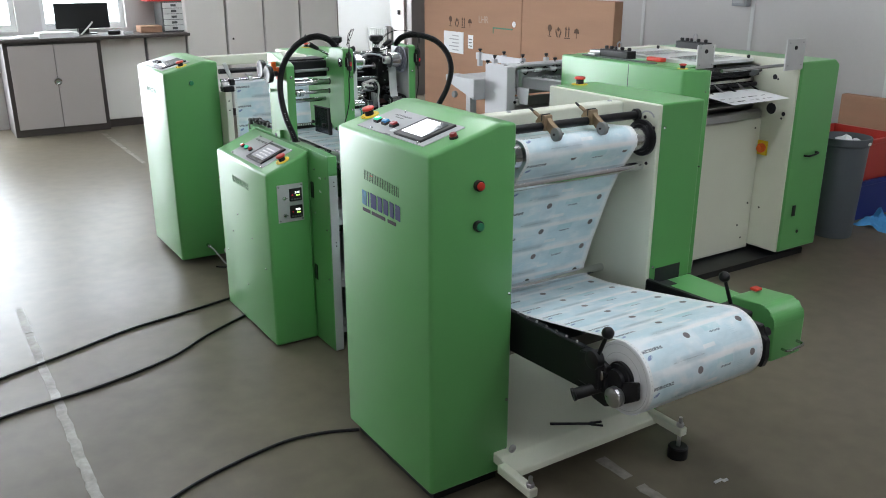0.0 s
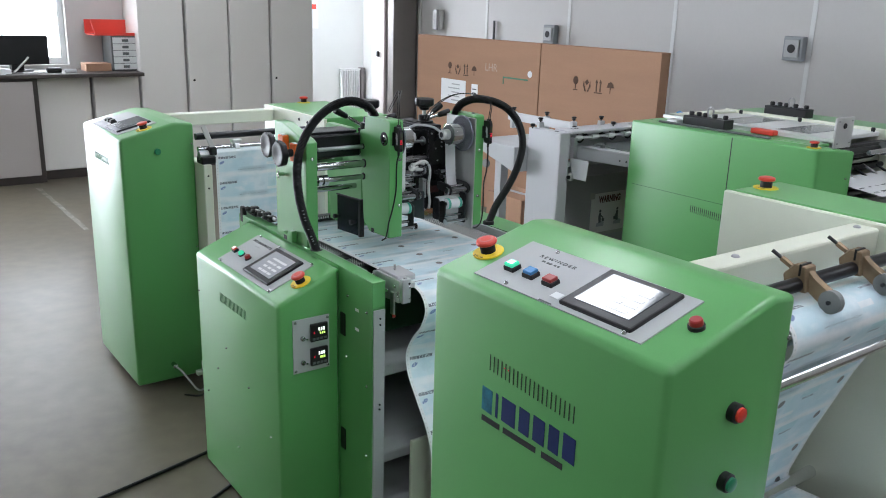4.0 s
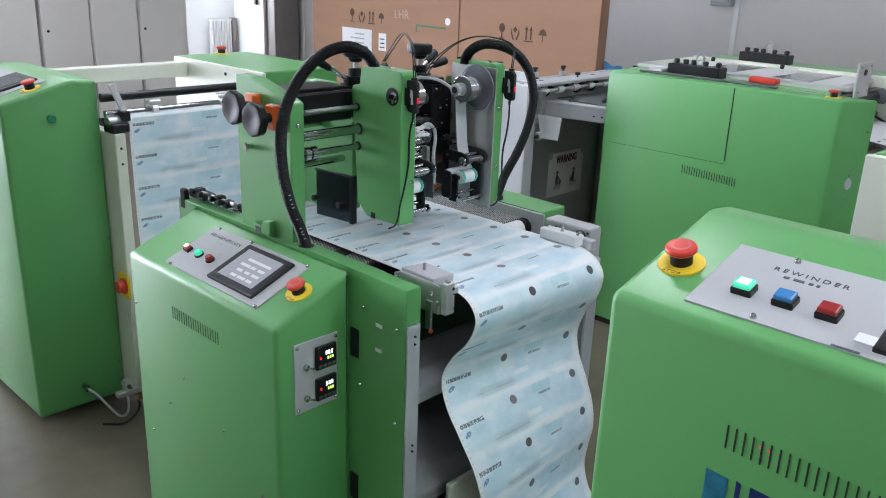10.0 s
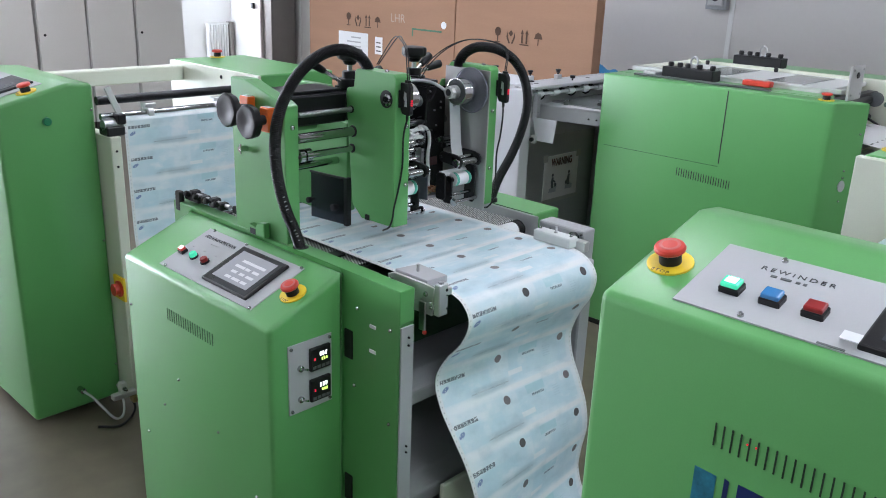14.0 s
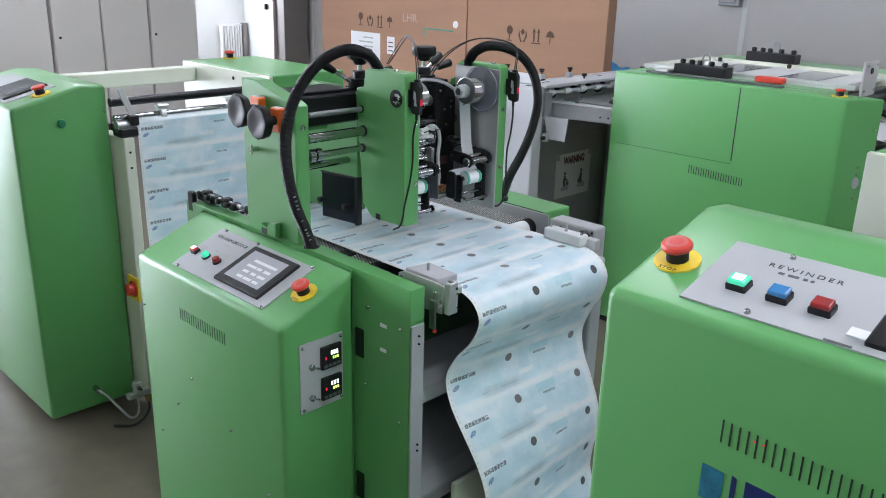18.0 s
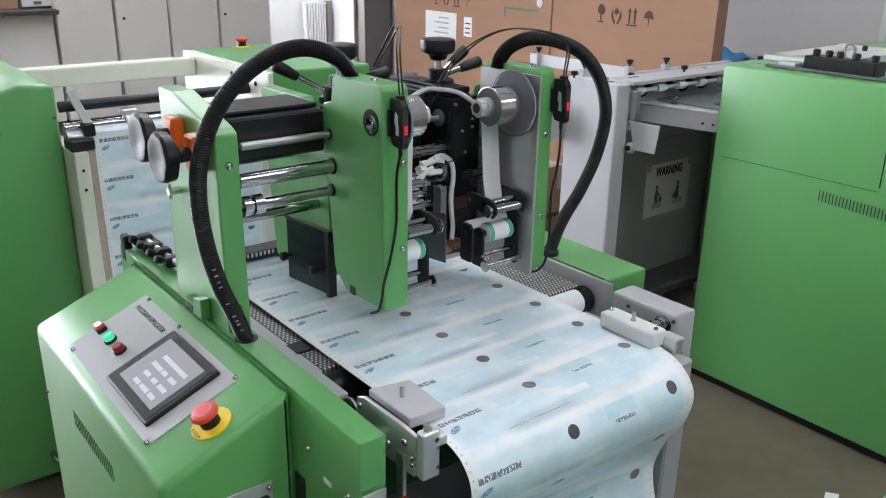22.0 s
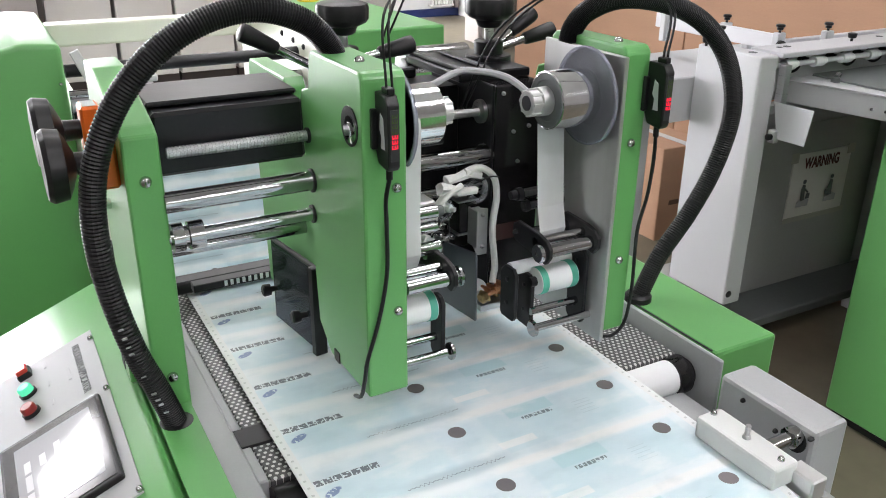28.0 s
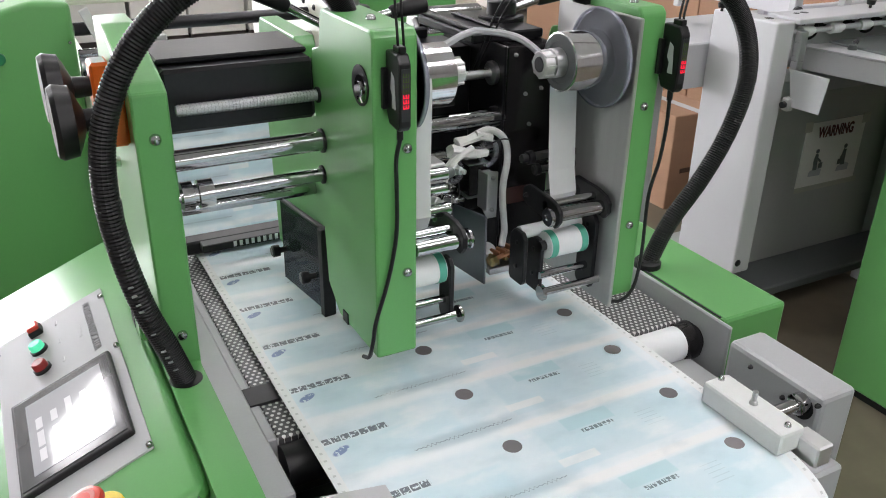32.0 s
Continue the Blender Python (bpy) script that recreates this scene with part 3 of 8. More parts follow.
def vents(parent, p, step, n, sx, sy, sz, material=None):
    """A row of dark upright slots."""
    v = part("vent_slot", box(p[0] - sx / 2, p[1] - sy / 2, p[2] - sz / 2, p[0] + sx / 2, p[1] + sy / 2, p[2] + sz / 2), material or INK, parent)
    repeat(v, [(step[0] * i, step[1] * i, step[2] * i) for i in range(1, n)])


ROLLERGREY = surface("grey rubber roller", (0.2, 0.21, 0.21), 0.5, var=0.1, bump=0.05)

# ================= rewinder =================
rw = thing("rewinder", (1.7, 2.1, 0), "green and cream rewinding machine with printed film and touch screen", "machine")
RX0, RX1, RY0, RY1 = 1.15, 1.445, 1.885, 2.445
cab = console_body(rw, "control_cabinet", RX0, RX1, RY0, RY1, 0.045, 1.115, 1.388, 1.182, "green sheet-metal control cabinet with a sloping top")
part("plinth", box(1.18, 1.92, 0.0, 1.42, 2.42, 0.05), BLACK, rw)
at, e, nn = console_frame(RX0, 1.115, 1.388, 1.182)
yv = Vector((0, 1, 0))
panel = part("control_panel", obox(at(0.101, 2.16, 0.0012), e, yv, nn, 0.146, 0.395, 0.0024), PANELGREY, rw, "grey control panel plate with buttons")
touch_screen(panel, at, e, nn, 0.103, 2.07, 0.127, 0.155, SCREEN_DIM, 7)
for i, lit in enumerate((LIT_GREEN, BLUE, DARKRED)):
    pb_ = push_button(panel, at, e, nn, 0.078, 2.3065 - 0.05 * i, lit, 0.0225)
    if i == 0:
        part("lit_window", obox(at(0.078, 2.3065, 0.0168), e, yv, nn, 0.012, 0.014, 0.001), LIT_MINT, pb_)
for s, y in ((0.0345, 2.274), (0.0345, 2.0), (0.1655, 2.28), (0.1655, 2.03)):
    bolt(panel, at(s, y, 0.003), nn, 0.004)
words_mesh("REWINDER", 0.0118, frame_of(at(0.14, 2.253, 0.0028), -yv, e), INK, panel, "lettering", 0.09, space=1.45)
for y_, w_ in ((2.277, 0.007), (2.262, 0.013), (2.2475, 0.005), (2.239, 0.004)):
    part("text_bar", obox(at(0.1275, y_, 0.0028), e, yv, nn, 0.0042, w_, 0.0008), DARKGREY, panel)
part("text_bar", obox(at(0.03, 2.17, 0.0028), e, yv, nn, 0.003, 0.03, 0.0008), DARKGREY, panel)
part("sticker", obox(at(0.045, 2.155, 0.012), e, yv, nn, 0.016, 0.02, 0.001), PAPER, panel)
emergency_stop(rw, at(0.0985, 2.4015), nn)
push_button(rw, at, e, nn, 0.11, 1.927, DARKRED, 0.022, True, "small_button")
for z, m_ in ((1.012, RED), (0.893, GREENCAP)):
    b_ = part("indicator_lamp", lathe((1.31, RY0, z), (0, -1, 0), [(0, 0.016), (0.012, 0.016), (0.014, 0.014)], 22), BLACK, rw, "", True)
    part("lens", lathe((1.31, RY0 - 0.013, z), (0, -1, 0), [(0, 0.0125), (0.005, 0.012), (0.007, 0.008)], 22), m_, b_, "", True)
vents(cab, (RX0, 2.268, 0.987), (0, -0.0105, -0.0006), 21, 0.0016, 0.002, 0.03, SLOTGREEN)
for y_ in (2.2285, 2.218):
    part("status_lamp", lathe((RX0 + 0.0004, y_, 0.9905), (-1, 0, 0), [(0, 0.0011), (0.0016, 0.0011), (0.002, 0.0007)], 12), LIT_RED, cab, "tiny lit red lamp behind the vent")
# badge on the side: plain coloured blocks, with a bar of small writing under it
TEALPRINT = surface("teal and navy print", (0.02, 0.16, 0.24), 0.4, var=0.6, scale=40, bump=0)
for i, w_ in enumerate((0.034, 0.012, 0.042, 0.032, 0.034, 0.03, 0.034)):
    y = 2.286 - (0, 0.038, 0.055, 0.101, 0.137, 0.175, 0.209)[i]
    pts = [(y, 0.89), (y, 0.936), (y - w_ + 0.006, 0.934), (y - w_ + 0.006, 0.888)]
    part("badge_block", prism(pts, "x", RX0 - 0.001, RX0 + 0.001), NAVY if i else TEALPRINT, cab, "navy blue badge block")
for i, (a_, w_) in enumerate(((2.285, 0.05), (2.225, 0.085), (2.125, 0.05))):
    part("writing_bar", box(RX0 - 0.001, a_ - w_, 0.868, RX0 + 0.001, a_, 0.879), INK, cab)
for p_ in ((1.436, RY0, 1.105), (1.43, RY0, 0.66), (1.43, RY0, 0.3), (1.432, RY0, 0.12)):
    bolt(rw, p_, (0, -1, 0), 0.005)
# far side frame
side = part("side_frame", box(2.035, 1.895, 0.45, 2.235, 2.43, 1.178, 0.006, 2), GREEN, rw, "green covered side frame")
part("side_frame_foot", box(2.05, 1.95, 0.0, 2.2, 2.42, 0.43, 0.004), GREEN, rw)
inner = part("inner_plate", box(2.018, 1.89, 0.40, 2.0345, 2.44, 1.176, 0.003), CREAM, rw, "cream painted inner plate")
part("leg_plate", box(2.018, 1.89, 0.05, 2.0345, 2.44, 0.399, 0.003), CREAM, rw)
part("cutout", box(2.065, 1.8935, 0.556, 2.185, 1.8965, 0.612), INK, rw, "dark cable opening")
emergency_stop(rw, (2.125, 2.395, 1.178), (0, 0, 1))
for p_ in ((2.018, 1.95, 1.13), (2.018, 1.91, 1.1), (2.018, 1.93, 0.98)):
    bolt(inner, p_, (-1, 0, 0), 0.006, BLACK)
for p_ in ((2.05, 1.893, 1.10), (2.05, 1.893, 0.62)):
    bolt(side, p_, (0, -1, 0), 0.005)
part("inner_plate_left", box(1.446, 1.93, 0.06, 1.458, 2.44, 1.12, 0.003), CREAM, rw)
part("cross_beam", box(1.445, 2.05, 1.108, 2.018, 2.11, 1.168, 0.006, 2), CREAM, rw, "cream square cross beam")
bolt(rw, (1.98, 2.08, 1.168), (0, 0, 1), 0.008, GREY)
bolt(rw, (1.56, 2.08, 1.168), (0, 0, 1), 0.008, GREY)
# guide bar with two edge guides, roll shaft, idler rollers
part("guide_bar", rod((1.45, 1.985, 1.133), (2.005, 1.985, 1.133), 0.0135), BLACKSTEEL, rw, "black guide bar", True)
part("bar_seat", lathe((2.018, 1.985, 1.133), (-1, 0, 0), [(0, 0.02), (0.012, 0.02), (0.014, 0.016)], 22), BLACK, rw, "", True)
for gx in (1.63, 1.815):
    g_ = part("edge_guide", prism([(1.966, 1.122), (2.006, 1.118), (2.014, 1.146), (1.994, 1.17), (1.972, 1.168)], "x", gx - 0.019, gx + 0.015, 0.002), BRASS, rw, "bronze-brown edge guide with a grey roller")
    part("guide_arm", prism([(1.982, 1.171), (1.958, 1.146), (1.922, 1.13), (1.912, 1.113), (1.922, 1.102), (1.95, 1.112), (1.968, 1.122)], "x", gx - 0.009, gx + 0.009, 0.002), BRASS, g_)
    part("guide_roller", lathe((gx - 0.018, 1.922, 1.118), (1, 0, 0), [(0, 0.016), (0.002, 0.0205), (0.015, 0.0205), (0.017, 0.016)], 30), ROLLERGREY, g_, "grey rubber guide roller", True)
    part("roller_pin", rod((gx - 0.021, 1.922, 1.118), (gx + 0.016, 1.922, 1.118), 0.004, 10), BLACKSTEEL, g_)
    part("hex_spacer", rod((gx - 0.016, 2.0, 1.163), (gx - 0.019, 2.02, 1.174), 0.006, 6), BRASS, g_)
    part("guide_slot", box(gx - 0.0198, 1.98, 1.15, gx + 0.012, 1.984, 1.1715), BLACK, g_)
    part("clamp_screw", rod((gx - 0.019, 2.02, 1.174), (gx - 0.022, 2.038, 1.184), 0.0035, 10), BLACK, g_)
part("roll_shaft", rod((1.45, 1.955, 1.062), (2.018, 1.955, 1.062), 0.021), STEEL, rw, "", True)
part("shaft_collar", lathe((1.462, 1.955, 1.062), (1, 0, 0), [(0, 0.034), (0.004, 0.04), (0.028, 0.04), (0.034, 0.03)], 30), CHROME, rw, "chrome shaft collar", True)
part("shaft_collar", lathe((1.952, 1.955, 1.062), (1, 0, 0), [(0, 0.037), (0.003, 0.0395), (0.046, 0.0395), (0.048, 0.036)], 40), BRIGHT, rw, "chrome shaft collar", True)
fl_ = part("bearing_flange", lathe((2.018, 1.955, 1.062), (-1, 0, 0), [(0, 0.06), (0.01, 0.06), (0.012, 0.057), (0.013, 0.047), (0.022, 0.045), (0.023, 0.041)], 48), BLACKSTEEL, rw, "dark grey bearing flange", True)
for k in range(4):
    bolt(fl_, (2.0055, 1.955 + 0.05 * math.cos(0.6 + 1.57 * k), 1.062 + 0.05 * math.sin(0.6 + 1.57 * k)), (-1, 0, 0), 0.004, BLACK)
for k in range(9):
    a_ = radians(25 + 16 * k)
    part("scale_groove", obox((2.0175, 1.94 + 0.03 * math.cos(a_), 1.128 + 0.022 * math.sin(a_)), Vector((1, 0, 0)), Vector((0, -math.sin(a_), math.cos(a_))), Vector((0, math.cos(a_), math.sin(a_))), 0.0016, 0.009, 0.005), PANELGREY, inner)
part("idler_roller", rod((1.45, 1.955, 0.968), (2.018, 1.955, 0.968), 0.0145), BRIGHT, rw, "chrome idler roller", True)
part("idler_roller", rod((1.45, 2.11, 0.562), (2.018, 2.11, 0.562), 0.0145), BRIGHT, rw, "chrome idler roller", True)
part("idler_roller", rod((1.45, 2.14, 1.075), (2.018, 2.14, 1.075), 0.012), CHROME, rw, "chrome idler roller", True)
# lower base, lifting arms and roll holder
part("base_beam", prism([(1.785, 0.075), (1.79, 0.098), (1.85, 0.122), (2.43, 0.122), (2.43, 0.09), (1.83, 0.09)], "x", 1.385, 2.03, 0.003), CREAM, rw, "cream sloping base plate")
for x_, fy in ((1.375, 1.665), (2.02, 1.665)):
    f_ = part("foot_arm", box(x_ - 0.016, fy, 0.086, x_ + 0.016, 1.83, 0.116, 0.003), CREAM, rw, "cream foot arm")
    part("levelling_screw", rod((x_, fy + 0.018, 0.03), (x_, fy + 0.018, 0.15), 0.007, 12), STEEL, f_, "", True)
    part("screw_nut", lathe((x_, fy + 0.018, 0.116), (0, 0, 1), [(0, 0.013), (0.011, 0.013), (0.013, 0.009)], 6), STEEL, f_)
    part("foot_pad", lathe((x_, fy + 0.018, 0), (0, 0, 1), [(0, 0.034), (0.038, 0.034), (0.042, 0.03)], 24), RUBBER, f_, "black rubber foot pad", True)
arm_ = part("lift_arm", prism([(2.0, 0.442), (2.0, 0.58), (1.56, 0.594), (1.49, 0.57), (1.49, 0.49), (1.586, 0.468)], "x", 1.462, 1.482, 0.003), BLACK, rw, "black steel lifting arm")
for k in range(7):
    bolt(arm_, (1.472, 1.62 + 0.045 * k, 0.5935 - 0.0014 * k), (0, 0, 1), 0.0035, STEEL)
part("lift_arm", prism([(2.0, 0.442), (2.0, 0.58), (1.56, 0.594), (1.49, 0.57), (1.49, 0.49), (1.586, 0.468)], "x", 2.02, 2.04, 0.003), BLACK, rw)
part("dark_tray", box(1.483, 1.80, 0.46, 2.018, 2.2, 0.5), DARKGREY, rw)
hx0 = 2.045
acv = part("arm_cover", box(hx0, 1.56, 0.45, 2.235, 1.892, 0.562, 0.006, 2), GREEN, rw, "green arm cover")
part("cover_shadow_gap", box(hx0 + 0.02, 1.84, 0.5625, 2.12, 1.885, 0.5635), INK, acv)
cv = [(1.60, 0.455), (1.60, 0.592), (1.575, 0.618)] + [(1.47 + 0.055 * math.cos(radians(a)), 0.57 + 0.055 * math.sin(radians(a))) for a in range(90, 181, 10)] + [(1.412, 0.455)]
cover = part("motor_cover", prism(cv, "x", hx0 + 0.025, 2.215, 0.006, 2), GREEN, rw, "green rounded motor cover", True)
part("grab_handle", tube([(2.12, 1.413, 0.487), (2.12, 1.39, 0.49), (2.155, 1.386, 0.493), (2.19, 1.39, 0.496), (2.19, 1.413, 0.498)], 0.0045, 5, 8), CHROME, cover, "chrome grab handle", True)
part("red_switch", box(2.145, 1.545, 0.6245, 2.175, 1.57, 0.633, 0.002), RED, cover, "red rocker switch")
# take-up roll: white layered ends, printed film on the outside
RC = (1.464, 0.541)
ROLLEND = surface("layered film edges", (0.8, 0.81, 0.82), 0.6, var=0.05, scale=4, fine=30, bump=0.05)
roll = part("film_roll", lathe((1.4985, RC[0], RC[1]), (1, 0, 0), [(0, 0.1), (0.002, 0.1022), (0.4485, 0.1022), (0.4505, 0.1)], 72), ROLLEND, rw, "white layered film roll", True)
for r_ in (0.07, 0.093):
    ring = bmesh.new()
    for k in range(60):
        a0, a1 = 2 * math.pi * k / 60, 2 * math.pi * (k + 1) / 60
        ring.faces.new([ring.verts.new((1.4978, RC[0] + q * math.cos(a), RC[1] + q * math.sin(a))) for q, a in ((r_, a0), (r_ + 0.0009, a0), (r_ + 0.0009, a1), (r_, a1))])
    part("winding_line", ring, PANELGREY, roll)
hub = part("roll_chuck", lathe((1.498, RC[0], RC[1]), (-1, 0, 0), [(0, 0.047), (0.008, 0.047), (0.01, 0.042), (0.016, 0.042), (0.018, 0.03), (0.028, 0.028)], 34), BLACKSTEEL, rw, "black roll chuck with clamp rollers", True)
part("chuck_bracket", prism([(1.379, 0.516), (1.384, 0.566), (1.41, 0.556), (1.455, 0.535), (1.53, 0.56), (1.565, 0.52), (1.55, 0.448), (1.5, 0.442), (1.45, 0.468)], "x", 1.474, 1.486, 0.003), BLACKSTEEL, hub)
part("chuck_bracket", prism([(1.50, 0.50), (1.50, 0.57), (1.53, 0.6), (1.575, 0.595), (1.575, 0.50)], "x", 1.44, 1.4735, 0.004), BLACKSTEEL, hub)
part("lever_boss", lathe((1.462, 1.522, 0.585), (-1, 0, 0), [(0, 0.026), (0.024, 0.026), (0.026, 0.022)], 26), BLACK, hub, "", True)
part("clamp_roller", lathe((1.4735, 1.452, 0.498), (-1, 0, 0), [(0, 0.029), (0.006, 0.029), (0.007, 0.0255), (0.013, 0.0255), (0.014, 0.029), (0.02, 0.028), (0.022, 0.02), (0.024, 0.012)], 34), STEEL, hub, "chrome clamp roller", True)
part("clamp_roller", lathe((1.4735, 1.508, 0.543), (-1, 0, 0), [(0, 0.019), (0.02, 0.019), (0.022, 0.015), (0.0225, 0.007)], 28), CHROME, hub, "chrome clamp roller", True)
part("crank_socket", lathe((1.462, 1.512, 0.502), (-1, 0.45, -0.28), [(0, 0.0165), (0.068, 0.0165), (0.07, 0.0185), (0.076, 0.0185), (0.0765, 0.012), (0.06, 0.0115)], 24), BLACK, hub, "black tubular crank socket", True)
for k in range(3):
    bolt(hub, (1.474, 1.545 - 0.05 * k, 0.46 + 0.012 * k), (-1, 0, 0), 0.005, BLACK)
for p0_, p1_ in (((1.452, 1.521, 0.578), (1.455, 1.487, 0.668)), ((2.035, 1.55, 0.605), (1.99, 1.548, 0.7))):
    a_, b_ = Vector(p0_), Vector(p1_)
    lv = part("lever", rod(a_, b_, 0.0065, 12, 0.0055), BLACK, rw, "lever with a black ball knob", True)
    d_ = (b_ - a_).normalized()
    part("ball_knob", lathe(b_ - d_ * 0.006, d_, [(0, 0.009), (0.003, 0.0135), (0.009, 0.0165), (0.015, 0.0172), (0.022, 0.0155), (0.028, 0.01), (0.0305, 0.004)], 22), BLACK, lv, "", True)
sk = part("side_chuck", lathe((1.952, RC[0] + 0.01, RC[1] + 0.005), (1, 0, 0), [(0, 0.036), (0.02, 0.036), (0.022, 0.026), (0.07, 0.024)], 24), BLACKSTEEL, rw, "", True)
part("chuck_bracket", prism([(1.385, 0.47), (1.375, 0.5), (1.378, 0.56), (1.4, 0.57), (1.405, 0.6), (1.45, 0.6), (1.47, 0.56), (1.47, 0.48)], "x", 1.985, 2.01, 0.004), BLACKSTEEL, sk)
for y_, z_ in ((1.43, 0.585), (1.41, 0.54), (1.395, 0.5)):
    part("bracket_stud", rod((1.96, y_, z_), (2.02, y_, z_), 0.008, 12), BLACK, sk, "", True)
part("chuck_bracket", box(2.0, 1.47, 0.52, 2.04, 1.57, 0.61, 0.004), BLACKSTEEL, sk)
part("clamp_roller", rod((1.975, 1.415, 0.565), (2.04, 1.415, 0.565), 0.014, 18), BLACKSTEEL, sk, "", True)
part("clamp_roller", rod((1.975, 1.43, 0.52), (2.035, 1.43, 0.52), 0.012, 18), BLACK, sk, "", True)
bolt(rw, (1.402, 1.81, 0.17), (0, -1, 0), 0.014, STEEL, "chrome_screw")
sa, sb_ = Vector((1.636, 1.931, 0.1245)), Vector((1.783, 1.838, 0.1245))
sx_ = (sb_ - sa).normalized()
sy_ = Vector((-sx_.y, sx_.x, 0))
spn = thing("spanner", (1.71, 1.885, 0.122), "black open-ended spanner lying on the base plate", "spanner")
part("shank", obox((sa + sb_) / 2, sx_, sy_, Vector((0, 0, 1)), (sb_ - sa).length - 0.03, 0.011, 0.005, 0.001), BLACK, spn)
for s_ in (-1, 1):
    part("jaw", obox(sb_ + sx_ * 0.002 + sy_ * 0.0095 * s_, (sx_ + sy_ * 0.25 * s_).normalized(), (sy_ - sx_ * 0.25 * s_).normalized(), Vector((0, 0, 1)), 0.034, 0.009, 0.005, 0.001), BLACK, spn)
part("jaw", obox(sb_ - sx_ * 0.016, sx_, sy_, Vector((0, 0, 1)), 0.014, 0.024, 0.005, 0.002), BLACK, spn)

# film through the rewinder
path = [(2.30, 1.07), (2.14, 1.09)] + arc(1.955, 1.062, 0.0448, 80, 200, 14) + [(1.945, 1.0), (1.973, 0.966), (2.02, 0.87), (2.09, 0.69), (2.126, 0.58)] + arc(2.11, 0.562, 0.0165, 5, -95, 5) + [(2.0, 0.552), (1.8, 0.584), (1.6, 0.62)] + arc(RC[0], RC[1], 0.1036, 80, 402, 60)
part("printed_film", sheet(path, 1.4995, 1.949, 0.0012, 6), FILM, rw, "pale blue printed film with dark round patches", True)

# ================= applicator =================
ap = thing("hologram_applicator", (1.6, 3.4, 0), "green hologram applicator with twin heads, black hoses and printed film", "machine")
acab = console_body(ap, "control_cabinet", 1.19, 1.3885, 3.234, 3.864, 0.006, 0.78, 1.386, 0.862, "green sheet-metal control cabinet with a sloping top")
part("plinth", box(1.22, 3.27, 0.0, 1.38, 3.83, 0.02), BLACK, ap)
at, e, nn = console_frame(1.19, 0.78, 1.386, 0.862)
panel = part("control_panel", obox(at(0.1, 3.523, 0.0012), e, yv, nn, 0.155, 0.385, 0.0024), PANELGREY, ap, "grey control panel plate with buttons")
touch_screen(panel, at, e, nn, 0.101, 3.456, 0.128, 0.178, SCREEN_ON, 12, FRAMEGREY)
lb = push_button(panel, at, e, nn, 0.081, 3.695, RED, 0.018)
part("lit_window", obox(at(0.081, 3.695, 0.0168), e, yv, nn, 0.011, 0.013, 0.001), LIT_WHITE, lb)
push_button(panel, at, e, nn, 0.081, 3.645, LIT_GREEN, 0.019, True)
push_button(panel, at, e, nn, 0.081, 3.596, DARKRED, 0.019, True)
words_mesh("HOLOGRAM-APPLICATOR", 0.0145, frame_of(at(0.152, 3.632, 0.0028), -yv, e), INK, panel, "lettering", 0.128)
part("text_bar", obox(at(0.136, 3.635, 0.0028), e, yv, nn, 0.004, 0.03, 0.0008), GREY, panel)
for i in range(3):
    part("text_bar", obox(at(0.108, 3.69 - 0.049 * i, 0.0028), e, yv, nn, 0.003, 0.012, 0.0008), GREY, panel)
for s, y in ((0.025, 3.69), (0.175, 3.69), (0.175, 3.335), (0.025, 3.335), (0.175, 3.55)):
    bolt(panel, at(s, y, 0.003), nn, 0.004)
emergency_stop(ap, at(0.106, 3.283), nn)
vents(acab, (1.19, 3.655, 0.683), (0, -0.0105, 0), 20, 0.0016, 0.0024, 0.03, VENTGREEN)
for y_, z_ in ((3.84, 0.65), (3.62, 0.52), (3.45, 0.45), (3.8, 0.3), (3.55, 0.2), (3.3, 0.35), (3.7, 0.42)):
    bolt(acab, (1.19, y_, z_), (-1, 0, 0), 0.0035)
gp = part("gauge_plate", box(1.234, 3.231, 0.567, 1.349, 3.2345, 0.73), PANELGREY, ap, "grey plate with two digital temperature controllers")
for i, z_ in enumerate((0.684, 0.61)):
    gb = part("temperature_controller", box(1.2860, 3.222, z_ - 0.027, 1.3410, 3.231, z_ + 0.027, 0.002), BLACK, gp, "black controller with lit digits")
    for k in range(3):
        part("display_digit", box(1.3100 + 0.0075 * k, 3.2212, z_ + 0.006, 1.3138 + 0.0075 * k, 3.2222, z_ + 0.015), LIT_DIGIT, gb)
        part("display_digit", box(1.3150 + 0.006 * k, 3.2212, z_ - 0.005, 1.3180 + 0.006 * k, 3.2222, z_ + 0.001), LIT_LIME, gb)
    part("display_digit", box(1.2950, 3.2212, z_ - 0.002, 1.2980, 3.2222, z_ + 0.004), LIT_RED, gb)
    for k in range(4):
        part("key", box(1.2910 + 0.012 * k, 3.2214, z_ - 0.022, 1.3000 + 0.012 * k, 3.2222, z_ - 0.015), DARKGREY, gb)
    sw = part("toggle_switch", lathe((1.2630, 3.231, z_ - 0.012), (0, -1, 0), [(0, 0.007), (0.006, 0.007), (0.008, 0.004)], 14), CHROME, gp, "", True)
    part("toggle", rod((1.2630, 3.225, z_ - 0.012), (1.2670, 3.208, z_ - 0.008), 0.0025, 8), CHROME, sw, "", True)
for x_, z_ in ((1.241, 0.722), (1.343, 0.722), (1.241, 0.575), (1.343, 0.575)):
    bolt(gp, (x_, 3.231, z_), (0, -1, 0), 0.004)
